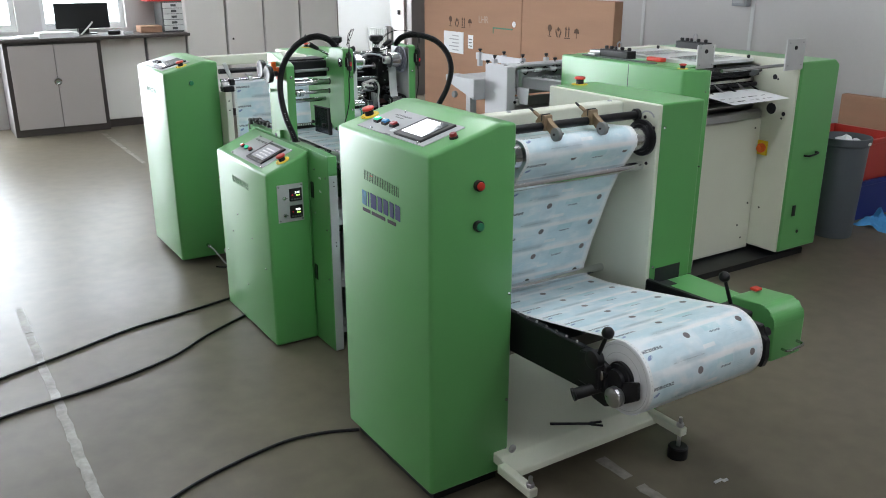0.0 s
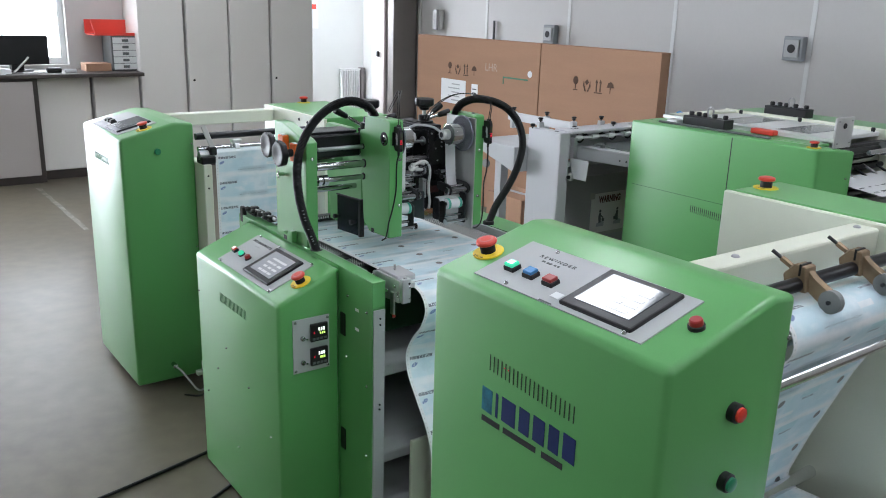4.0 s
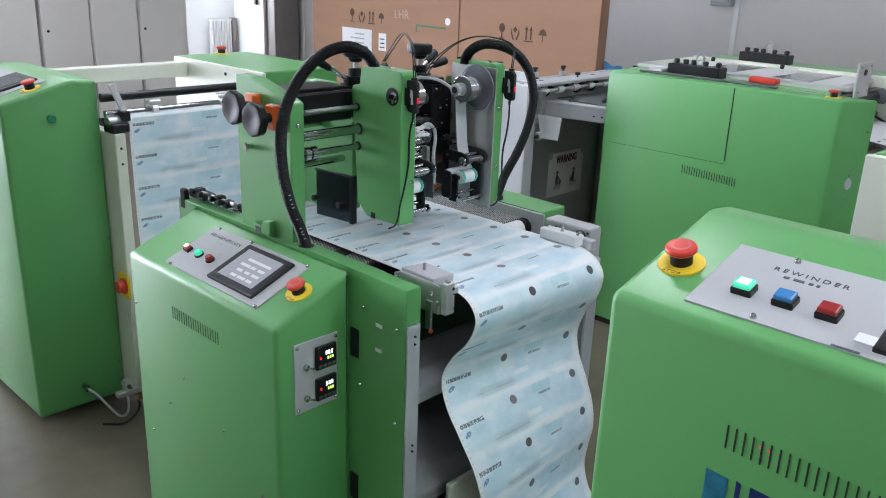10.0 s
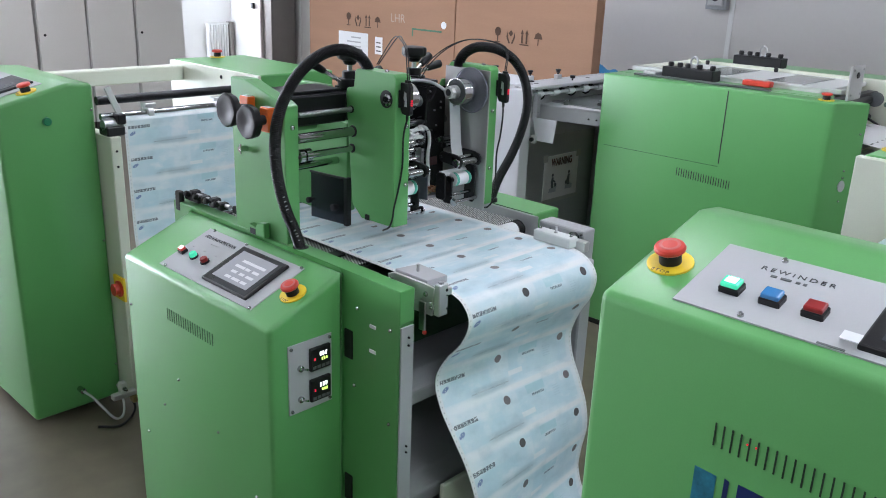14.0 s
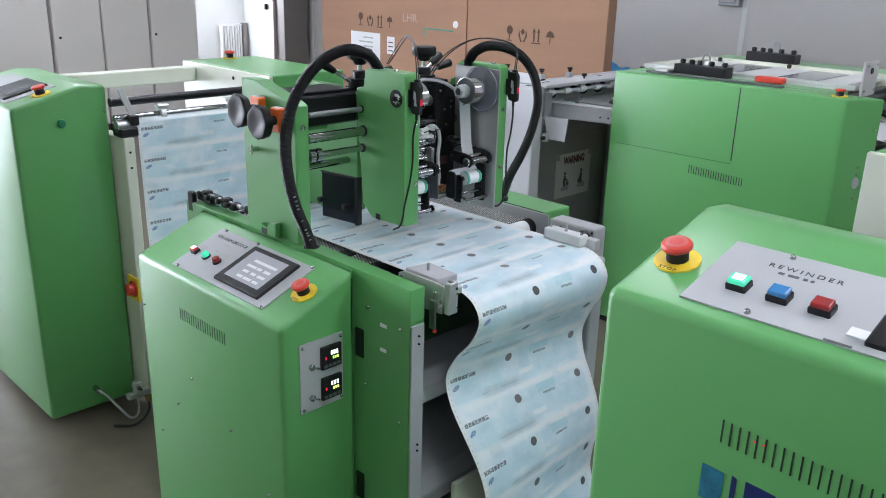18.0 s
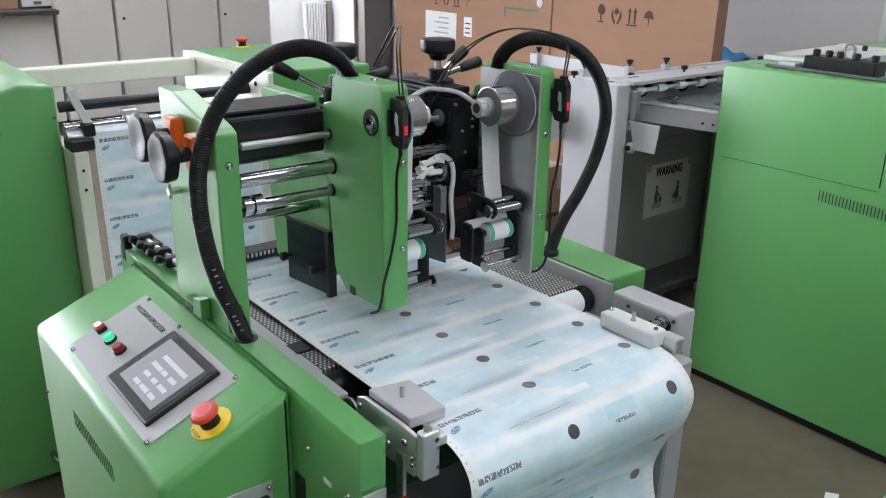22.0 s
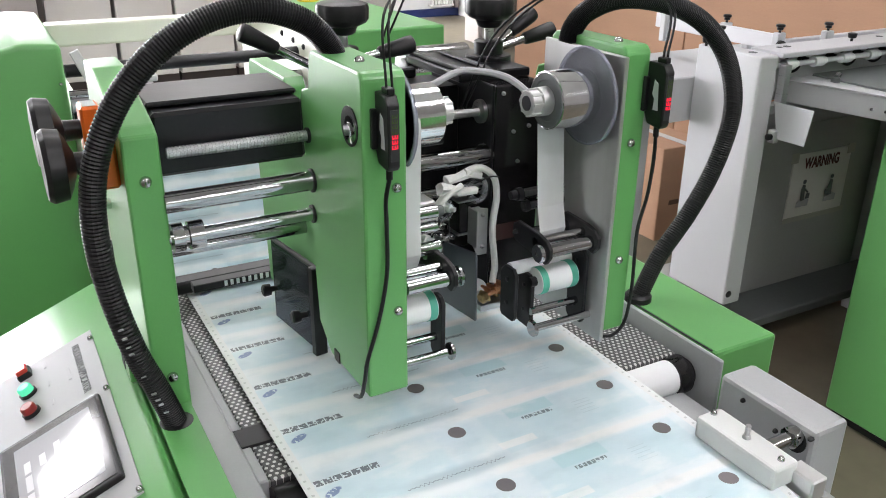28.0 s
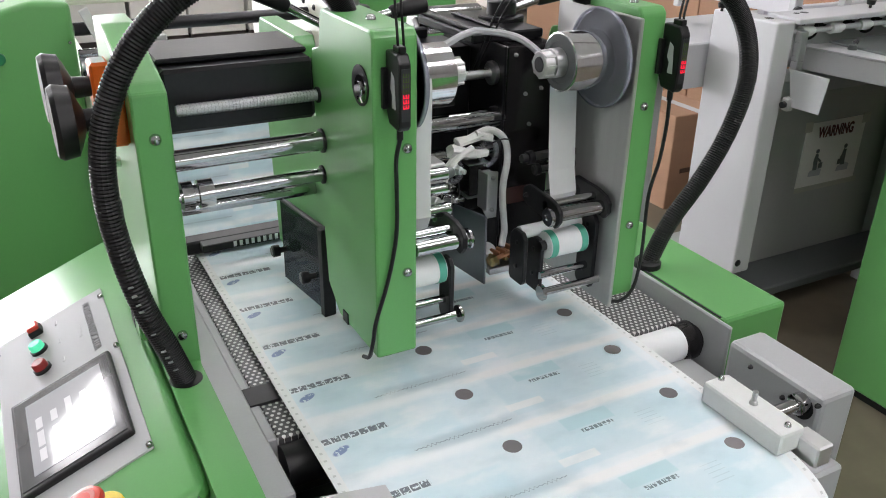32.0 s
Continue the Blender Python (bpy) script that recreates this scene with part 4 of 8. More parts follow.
# side frame beside the cabinet
sf = part("side_frame", prism([(3.06, 0.006), (3.06, 0.788), (3.057, 0.792), (3.057, 0.866), (3.23, 0.867), (3.96, 0.867), (3.96, 0.006)], "x", 1.3888, 1.43, 0.002, 2), GREEN, ap, "green side frame")
part("frame_front", box(1.392, 3.0545, 0.006, 1.4285, 3.0595, 0.785, 0.001), GREY, ap, "grey front edge profile")
for z_ in (0.76, 0.742, 0.5, 0.485):
    bolt(ap, (1.412, 3.0545, z_), (0, -1, 0), 0.0025, BLACK)
for y_, z_ in ((3.085, 0.772), (3.19, 0.79), (3.085, 0.55), (3.085, 0.33), (3.2, 0.6)):
    bolt(ap, (1.3888, y_, z_), (-1, 0, 0), 0.0045)
for z_ in (0.70, 0.33):
    part("hinge", box(1.386, 3.205, z_ - 0.04, 1.392, 3.2335, z_ + 0.03, 0.002), BLACK, ap)
part("sticker", box(1.3878, 3.13, 0.758, 1.3889, 3.15, 0.766), PAPER, ap)
part("sticker", box(1.3878, 3.13, 0.70, 1.3889, 3.15, 0.708), PAPER, ap)
part("side_frame", prism([(3.02, 0.045), (3.02, 0.8), (3.92, 0.8), (3.92, 0.045)], "x", 1.99, 2.04, 0.004), GREY, ap, "grey far side frame")
for zf, zb in ((0.556, 0.61), (0.275, 0.35), (0.06, 0.14)):
    part("cross_shelf", prism([(3.1, zf), (3.1, zf + 0.035), (3.14, zf + 0.06), (3.32, zb + 0.01), (3.6, zb + 0.01), (3.6, zf)], "x", 1.43, 1.99, 0.006, 2), GREY, ap, "grey painted cross shelf")
part("front_tray", box(1.503, 3.02, 0.1, 1.96, 3.034, 0.371, 0.004, 2), CREAM, ap, "cream front tray plate")
part("tray_foot", box(1.51, 3.022, 0.0, 1.95, 3.09, 0.1), DARKGREY, ap)
# Back panel and under-bed: a much darker green than the outer cabinet.
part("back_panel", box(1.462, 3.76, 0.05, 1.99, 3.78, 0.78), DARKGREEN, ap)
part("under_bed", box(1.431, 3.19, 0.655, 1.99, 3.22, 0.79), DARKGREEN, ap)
part("frame_strip", box(1.4305, 3.2, 0.79, 1.4625, 3.9, 0.85, 0.002), GREY, ap, "grey edge strip")
part("bed", box(1.47, 3.315, 0.74, 2.045, 3.9, 0.815, 0.003), DARKGREY, ap)
part("suction_belt", box(1.476, 3.30, 0.816, 2.052, 3.84, 0.8385, 0.002), PERF, ap, "dark perforated suction belt")
part("belt_edge", box(1.463, 3.30, 0.80, 1.4755, 3.84, 0.84, 0.002), GREY, ap)
part("belt_roller", rod((1.475, 3.283, 0.813), (1.935, 3.283, 0.813), 0.024), BLACK, ap, "black belt roller", True)
part("belt_roller", rod((1.935, 3.283, 0.816), (2.026, 3.283, 0.816), 0.0235, 28), PAPER, ap, "white plastic sleeve roller", True)
part("roller_end", lathe((2.026, 3.283, 0.816), (1, 0, 0), [(0, 0.015), (0.002, 0.025), (0.014, 0.027), (0.022, 0.027), (0.026, 0.02), (0.031, 0.02)], 30), BLACKGLOSS, ap, "glossy black roller end", True)
part("belt_bar", box(1.463, 3.365, 0.8386, 1.50, 3.4, 0.8425), BLACK, ap)
part("roller_plate", box(2.058, 3.225, 0.73, 2.064, 3.9, 0.862, 0.002), GREY, ap, "grey painted side plate")
gb_ = part("belt_drive_cover", box(2.066, 3.243, 0.69, 2.181, 3.9, 0.862, 0.005, 2), GREEN, ap, "green belt drive cover")
part("cover_slot", box(2.0645, 3.2415, 0.74, 2.0662, 3.2428, 0.855), INK, gb_)
part("cover_slot", box(2.0648, 3.25, 0.8622, 2.0672, 3.42, 0.8634), INK, gb_)
part("bracket_box", box(2.03, 3.057, 0.35, 2.087, 3.2, 0.866, 0.006, 2), GREY, ap, "light grey bracket box")
part("bracket_leg", box(2.035, 3.07, 0.0, 2.082, 3.19, 0.352), GREY, ap)
part("clamp_shaft", rod((1.93, 3.082, 0.848), (2.035, 3.082, 0.848), 0.008), CHROME, ap, "", True)
part("shaft_hole", rod((2.0302, 3.082, 0.843), (2.0285, 3.082, 0.843), 0.016, 24), BLACK, ap)
part("shaft_collar", lathe((2.029, 3.082, 0.848), (-1, 0, 0), [(0, 0.013), (0.01, 0.013), (0.012, 0.009)], 22), CHROME, ap, "", True)
for y_, z_ in ((3.062, 0.856), (3.108, 0.838), (3.16, 0.85)):
    bolt(ap, (2.03, y_, z_), (-1, 0, 0), 0.0032, BLACK)
clamp = part("edge_sensor", box(1.925, 3.025, 0.848, 1.962, 3.137, 0.876, 0.004, 2), WHITE, ap, "white edge sensor block")
part("sensor_bracket", box(1.955, 3.0, 0.84, 1.978, 3.035, 0.866, 0.002), ALU, clamp)
for y_ in (3.035, 3.13):
    bolt(clamp, (1.945, y_, 0.876), (0, 0, 1), 0.004)
bolt(clamp, (1.943, 3.08, 0.876), (0, 0, 1), 0.005, STEEL)
part("adjusting_screw", rod((1.943, 3.08, 0.876), (1.943, 3.08, 0.892), 0.003, 8), STEEL, clamp)
clamp = part("edge_sensor", prism([(1.474, 3.165), (1.537, 3.153), (1.532, 3.062), (1.474, 3.066)], "z", 0.8515, 0.868, 0.002, 2), FEEDWHITE, ap, "white metal edge sensor block")
part("sensor_slot", box(1.4625, 3.07, 0.846, 1.4735, 3.16, 0.858), BLACK, clamp)
part("sensor_plate", prism([(3.032, 0.803), (3.028, 0.866), (3.06, 0.868), (3.15, 0.868), (3.168, 0.86), (3.168, 0.838), (3.1, 0.80)], "x", 1.456, 1.462, 0.001), ALU, clamp, "bare metal sensor plate")
part("sensor_bracket", box(1.4562, 3.012, 0.806, 1.484, 3.0275, 0.876, 0.002), ALU, clamp)
part("sensor_bracket", box(1.4845, 3.016, 0.846, 1.50, 3.04, 0.862, 0.002), ALU, clamp)
part("bracket_nut", lathe((1.469, 3.02, 0.876), (0, 0, 1), [(0, 0.0065), (0.004, 0.0065), (0.005, 0.004)], 6), STEEL, clamp)
part("bracket_hole", lathe((1.478, 3.0118, 0.862), (0, -1, 0), [(0, 0.0035), (0.0006, 0.0035)], 12), INK, clamp)
part("sensor_arm", box(1.4495, 3.047, 0.765, 1.4555, 3.064, 0.83, 0.001), STEEL, clamp)
part("sensor_lamp", lathe((1.452, 3.05, 0.762), (0, -1, 0), [(0, 0.005), (0.006, 0.004)], 12), RED, clamp)
part("adjusting_screw", rod((1.5, 3.12, 0.868), (1.5, 3.12, 0.884), 0.0035, 8), STEEL, clamp)
part("sensor_wheel", lathe((1.462, 3.185, 0.83), (-1, 0, 0), [(0, 0.017), (0.004, 0.019), (0.012, 0.019), (0.014, 0.012), (0.02, 0.011)], 22), BLACK, clamp, "", True)
part("wheel_rim", lathe((1.458, 3.185, 0.83), (-1, 0, 0), [(0, 0.0195), (0.003, 0.0197)], 22), STEEL, clamp, "", True)
for y_, z_, r_ in ((3.051, 0.847, 0.006), (3.034, 0.832, 0.004), (3.034, 0.822, 0.004), (3.158, 0.852, 0.005), (3.09, 0.825, 0.007)):
    bolt(clamp, (1.456, y_, z_), (-1, 0, 0), r_, CHROME)
for z_ in (0.82, 0.85):
    bolt(clamp, (1.48, 3.016, z_), (0, -1, 0), 0.004)
part("clamp_shaft", rod((1.43, 3.11, 0.83), (1.456, 3.11, 0.83), 0.007, 14), STEEL, clamp, "", True)
# post with knobs
part("post", prism([(3.447, 0.835), (3.447, 1.188), (3.462, 1.196), (3.60, 1.232), (3.66, 1.232), (3.66, 0.835)], "x", 1.394, 1.432, 0.003, 2), GREEN, ap, "green upright post")
part("post_hook", prism([(3.515, 0.868), (3.515, 0.905), (3.545, 0.9), (3.548, 0.885), (3.578, 0.893), (3.58, 0.868)], "x", 1.376, 1.3935, 0.002), GREEN, ap, "small green hook plate")
for z_ in (1.14, 0.905):
    bolt(ap, (1.414, 3.447, z_), (0, -1, 0), 0.0065)
for y_, z_ in ((3.495, 1.155), (3.575, 1.17)):
    ind = part("position_indicator", box(1.372, y_ - 0.018, z_ - 0.028, 1.394, y_ + 0.018, z_ + 0.028, 0.003), ORANGE, ap, "orange position indicator")
    part("indicator_face", box(1.376, y_ - 0.013, z_ + 0.0275, 1.39, y_ + 0.013, z_ + 0.0287), PAPER, ind)
    part("hand_wheel", lobed((1.372, y_, z_), (-1, 0, 0), [(0, 0.011, 0), (0.018, 0.012, 0), (0.024, 0.027, 0.6), (0.029, 0.037, 1), (0.044, 0.0395, 1), (0.049, 0.036, 1), (0.0495, 0.03, 0.4), (0.0475, 0.02, 0), (0.046, 0.005, 0)], 7, 0.055), BLACK, ind, "black plastic hand wheel", True)
ch_ = part("cross_handle", rod((1.394, 3.60, 1.07), (1.372, 3.60, 1.07), 0.0065, 12), BRIGHT, ap, "", True)
part("cross_pin", rod((1.376, 3.60, 1.058), (1.376, 3.60, 1.082), 0.0025, 8), BRIGHT, ch_)
tl = part("tool_mount", box(1.405, 3.86, 0.8725, 1.445, 3.93, 0.89, 0.003), BLACK, ap, "black clamp mount")
part("pin", rod((1.428, 3.74, 0.886), (1.426, 3.93, 0.886), 0.006, 14), STEEL, tl, "", True)
for i, y_ in enumerate((3.77, 3.81, 3.86, 3.91)):
    part("clamp", box(1.412, y_ - 0.012, 0.873, 1.44, y_ + 0.012, 0.893 + 0.005 * (i % 2), 0.004), BLACK, tl)
    part("clamp_knob", lathe((1.414, y_, 0.888), (-1, 0.25 * (i % 3 - 1), 0.35), [(0, 0.004), (0.008, 0.004), (0.01, 0.008), (0.02, 0.008), (0.022, 0.005)], 12), BLACK, tl, "", True)
part("clamp_leg", box(1.388, 3.925, 0.84, 1.404, 3.95, 0.895, 0.003), BLACK, tl)
part("post_notch", box(1.3752, 3.55, 0.87, 1.376, 3.572, 0.884), INK, ap)
# beam and rods between the post and the heads
part("black_beam", box(1.432, 3.478, 1.132, 1.6, 3.575, 1.202, 0.004), BLACKSTEEL, ap, "black rectangular beam")
part("beam_rail", box(1.432, 3.5, 1.2025, 1.6, 3.6, 1.209, 0.002), BLACKSTEEL, ap)
spindle = bmesh.new()
rod((1.44, 3.458, 1.164), (1.6, 3.458, 1.164), 0.0055, 12, bm=spindle)
for i in range(42):
    k = i / 41
    rod((1.442 + 0.155 * k, 3.458, 1.164), (1.4438 + 0.155 * k, 3.458, 1.164), 0.0066, 10, bm=spindle)
part("threaded_spindle", spindle, STEEL, ap, "threaded steel spindle")
part("guide_rod", rod((1.43, 3.452, 1.112), (1.92, 3.452, 1.112), 0.0115), CHROME, ap, "chrome guide rod", True)
part("guide_rod", rod((1.43, 3.455, 1.07), (1.92, 3.455, 1.07), 0.008), CHROME, ap, "chrome guide rod", True)
part("guide_rod", rod((1.43, 3.53, 1.025), (1.92, 3.53, 1.025), 0.009), CHROME, ap, "chrome guide rod", True)
part("guide_rod", rod((1.43, 3.62, 1.10), (1.92, 3.62, 1.10), 0.009), CHROME, ap, "chrome guide rod", True)
part("coupling", lathe((1.434, 3.455, 1.07), (1, 0, 0), [(0, 0.016), (0.012, 0.016), (0.013, 0.012), (0.017, 0.012), (0.018, 0.016), (0.034, 0.016)], 24), CHROME, ap, "chrome shaft coupling", True)
part("scale_rail", box(1.5, 3.715, 0.873, 1.98, 3.735, 0.885, 0.001), BLACK, ap)
for i in range(8):
    part("scale_mark", box(1.545 + 0.009 * i, 3.7138, 0.876, 1.5495 + 0.009 * i, 3.715, 0.884), PAPER, ap)
part("film_bar", box(1.463, 3.76, 0.852, 1.99, 3.79, 0.873, 0.003), BLACK, ap)
part("film_bar", rod((1.463, 3.84, 0.833), (1.99, 3.84, 0.833), 0.012), BLACKSTEEL, ap, "", True)


# the two heads
def head(x0, x1, name):
    h = part(name, prism([(3.305, 0.902), (3.305, 1.255), (3.312, 1.262), (3.44, 1.262), (3.447, 1.255), (3.447, 1.216), (3.475, 1.214), (3.48, 1.20), (3.455, 0.93), (3.42, 0.90)], "x", x0, x1, 0.003, 2), GREEN, ap, "green sheet-metal head housing")
    return h


hl = head(1.597, 1.645, "head_housing")
for z_ in (1.143, 1.003):
    bolt(hl, (1.633, 3.305, z_), (0, -1, 0), 0.0055)
part("hole_ring", lathe((1.597, 3.335, 1.204), (-1, 0, 0), [(0, 0.0205), (0.0012, 0.0205), (0.0014, 0.017)], 30), BLACK, hl)
part("hole_shaft", lathe((1.597, 3.33, 1.202), (-1, 0, 0), [(0.001, 0.014), (0.003, 0.014), (0.004, 0.008), (0.006, 0.008)], 24), CHROME, hl, "", True)
part("bottom_notch", box(1.5955, 3.39, 0.901, 1.60, 3.405, 0.915), BLACK, hl)
for y_, z_, r_ in ((3.452, 1.112, 0.014), (3.455, 1.07, 0.011), (3.458, 1.164, 0.009)):
    part("rod_seat", lathe((1.5975, y_, z_), (-1, 0, 0), [(0, r_), (0.003, r_), (0.0035, r_ - 0.002)], 22), BLACK, hl)
part("rear_housing", prism([(3.492, 0.9), (3.492, 1.122), (3.572, 1.128), (3.572, 1.195), (3.578, 1.205), (3.72, 1.205), (3.728, 1.195), (3.70, 0.88), (3.53, 0.88)], "x", 1.611, 1.637, 0.002, 2), GREEN, ap, "green rear head housing")
cu_, cv_ = Vector((-0.14, 0.99, 0)).normalized(), Vector((0, 0, 1))
cw_ = cu_.cross(cv_)
sp_ = part("smoked_cover", obox((1.5985, 3.55, 0.923), cu_, cv_, cw_, 0.122, 0.118, 0.003, 0.001), SMOKED, ap, "smoked plastic inspection cover")
part("cover_frame", obox((1.606, 3.484, 0.926), cu_, cv_, cw_, 0.011, 0.124, 0.017, 0.001), BLACK, sp_, "black cover edge")
part("cover_frame", obox((1.5975, 3.55, 0.9845), cu_, cv_, cw_, 0.126, 0.005, 0.006, 0.001), BLACK, sp_)
for y_, z_ in ((3.6, 0.912), (3.515, 0.908)):
    part("thumb_screw", lathe((1.606 - 0.14 * (y_ - 3.484), y_, z_), (-1, 0, 0), [(0, 0.004), (0.009, 0.004), (0.01, 0.008), (0.019, 0.0085), (0.021, 0.006)], 16), BLACK, sp_, "black thumb screw", True)
hr = head(1.9185, 1.955, "head_housing")
part("steel_plate", box(1.9125, 3.298, 0.892, 1.918, 3.452, 1.252, 0.001), PLATE, ap, "brushed stainless plate")
for z_ in (1.15, 1.0):
    bolt(hr, (1.937, 3.305, z_), (0, -1, 0), 0.0055)
bolt(hr, (1.935, 3.34, 1.262), (0, 0, 1), 0.0055)
bolt(hr, (1.935, 3.43, 1.262), (0, 0, 1), 0.0055)
bolt(hl, (1.62, 3.36, 1.262), (0, 0, 1), 0.0055)
bolt(hl, (1.62, 3.43, 1.262), (0, 0, 1), 0.0055)
# sensor amplifiers with red digits
cables = ([(1.617, 3.286, 1.162), (1.615, 3.292, 1.137), (1.619, 3.3, 1.106), (1.619, 3.3, 1.062), (1.615, 3.3, 1.03), (1.606, 3.3, 0.992), (1.593, 3.299, 0.954), (1.589, 3.299, 0.93), (1.589, 3.31, 0.905), (1.592, 3.335, 0.89)],
          [(1.957, 3.286, 1.164), (1.96, 3.288, 1.13), (1.963, 3.295, 1.084), (1.956, 3.298, 1.037), (1.957, 3.298, 0.96), (1.951, 3.298, 0.914), (1.936, 3.301, 0.896), (1.92, 3.31, 0.894)])
for sx, tag in ((1.6095, 0), (1.95, 1)):
    y0_ = 3.272
    am = part("sensor_amplifier", prism([(y0_, 1.176), (y0_, 1.236), (y0_ + 0.006, 1.245), (3.303, 1.245), (3.303, 1.186), (3.297, 1.174), (y0_ + 0.004, 1.171)], "x", sx, sx + 0.0125, 0.002, 2), BLACK, ap, "black sensor amplifier with red digits")
    part("digit_window", box(sx + 0.002, y0_ - 0.0008, 1.182, sx + 0.0105, y0_ + 0.0002, 1.232), INK, am)
    for z0_, n_, m_ in ((1.1945, 3, LIT_RED), (1.2095, 4, LIT_OLIVE)):
        for k in range(n_):
            z_ = z0_ + 0.005 * k
            dg = box(sx + 0.0034, y0_ - 0.0014, z_, sx + 0.0094, y0_ - 0.0007, z_ + 0.0008)
            for bx in (0.0034, 0.006, 0.0086):
                box(sx + bx, y0_ - 0.0014, z_ + 0.0008, sx + bx + 0.0008, y0_ - 0.0007, z_ + 0.0036, bm=dg)
            part("display_digit", dg, m_, am)
    part("label_strip", prism([(y0_ + 0.008, 1.192), (y0_ + 0.011, 1.222), (y0_ + 0.017, 1.226), (y0_ + 0.019, 1.21), (y0_ + 0.015, 1.204), (y0_ + 0.016, 1.192)], "x", sx - 0.0006, sx + 0.0002), PANELGREY, am)
    part("mount_clip", box(sx - 0.005, y0_ + 0.026, 1.188, sx + 0.001, 3.304, 1.228, 0.001), BLACK, am)
    part("cable_boot", rod((sx + 0.007, 3.286, 1.175), (sx + 0.007, 3.286, 1.16), 0.0034, 10), BLACK, am, "", True)
    part("fibre_boot", box(sx + 0.0025, 3.278, 1.2445, sx + 0.0105, 3.292, 1.251, 0.001), BLACK, am)
    yb = 3.295
    for k in (0, 0.006):
        pts = [(sx + 0.005 + k, yb - 0.01, 1.248), (sx + 0.007 + k, yb, 1.31), (sx + (0.05 if tag == 0 else -0.07) + k, yb + 0.06, 1.33 if tag == 0 else 1.325), (sx + (0.09 if tag == 0 else -0.125) + k * 2, yb + 0.13, 1.33 if tag == 0 else 1.27), (sx + (0.1 if tag == 0 else -0.135) + k, yb + 0.2, 1.26 if tag == 0 else 1.16)]
        part("fibre_cable", tube(pts, 0.0014, 8, 6), BLACK, am, "", True)
    part("sensor_cable", tube(cables[tag], 0.0023, 8, 8), BLACK, am, "", True)


# foil spools with their clear discs, tapes and pressing rollers
def spool(disc, x0, x1, tip, y, z, name):
    """A foil reel between x0 and x1 beside its clear disc, with a clamp and a core that ends at tip."""
    d = 1 if x1 > x0 else -1
    w = abs(x1 - x0)
    s_ = part(name, lathe((x0, y, z), (d, 0, 0), [(0, 0.0335), (w, 0.0335), (w + 0.0005, 0.032)], 48), FOIL, ap, "reel of silver hologram foil", True)
    part("clear_disc", lathe((disc, y, z), (d, 0, 0), [(0, 0.0545), (0.0035, 0.0545)], 60), CLEAR, s_, "clear acrylic disc").visible_shadow = False
    part("disc_edge", lathe((disc, y, z), (d, 0, 0), [(-0.0002, 0.0546), (-0.0002, 0.0565), (0.0006, 0.0575), (0.0036, 0.0575), (0.0044, 0.0565), (0.0044, 0.0546), (-0.0002, 0.0546)], 60), DISCEDGE, s_, "", True)
    part("core_clamp", lathe((x1, y, z), (d, 0, 0), [(0.0006, 0.0315), (0.0015, 0.031), (0.0018, 0.024), (0.0006, 0.0235), (0.0008, 0.017)], 40), DARKGREY, s_, "", True)
    t = abs(tip - x1)
    part("reel_core", lathe((x1, y, z), (d, 0, 0), [(-w, 0.0165), (t * 0.5, 0.0165), (t * 0.55, 0.0145), (t - 0.001, 0.0145), (t, 0.0135), (t, 0.009), (t - 0.008, 0.0085)], 28), ALU, s_, "turned metal reel core", True)
    part("core_hole", lathe((tip, y, z), (d, 0, 0), [(-0.002, 0.0085), (0.0006, 0.0085)], 18), INK, s_)
    for k in range(8):
        a_ = k * math.pi / 4
        part("core_rib", obox((x1 + d * t * 0.72, y + 0.0148 * math.cos(a_), z + 0.0148 * math.sin(a_)), Vector((1, 0, 0)), Vector((0, -math.sin(a_), math.cos(a_))), Vector((0, math.cos(a_), math.sin(a_))), t * 0.5, 0.003, 0.0025), ALU, s_)
    return s_


spool(1.903, 1.897, 1.846, 1.818, 3.35, 1.2, "foil_spool")
spool(1.6625, 1.668, 1.712, 1.733, 3.378, 1.195, "foil_spool")
part("spool_shaft", rod((1.645, 3.378, 1.195), (1.668, 3.378, 1.195), 0.012, 18), STEEL, ap, "", True)
part("spool_shaft", rod((1.896, 3.35, 1.2), (1.913, 3.35, 1.2), 0.012, 18), STEEL, ap, "", True)
for x0, wd, run in ((1.857, 0.039, [(3.3805, 1.21), (3.384, 1.196), (3.378, 1.13), (3.371, 1.06), (3.3635, 1.031), (3.3665, 1.0215), (3.374, 1.02)]), (1.648, 0.032, [(3.344, 1.2), (3.342, 1.19), (3.344, 1.09), (3.342, 1.045), (3.354, 1.02)])):
    tp = sheet(run, x0, x0 + wd, 0.0006)
    part("foil_tape", tp, TAPEGREY, ap, "pale grey carrier tape")
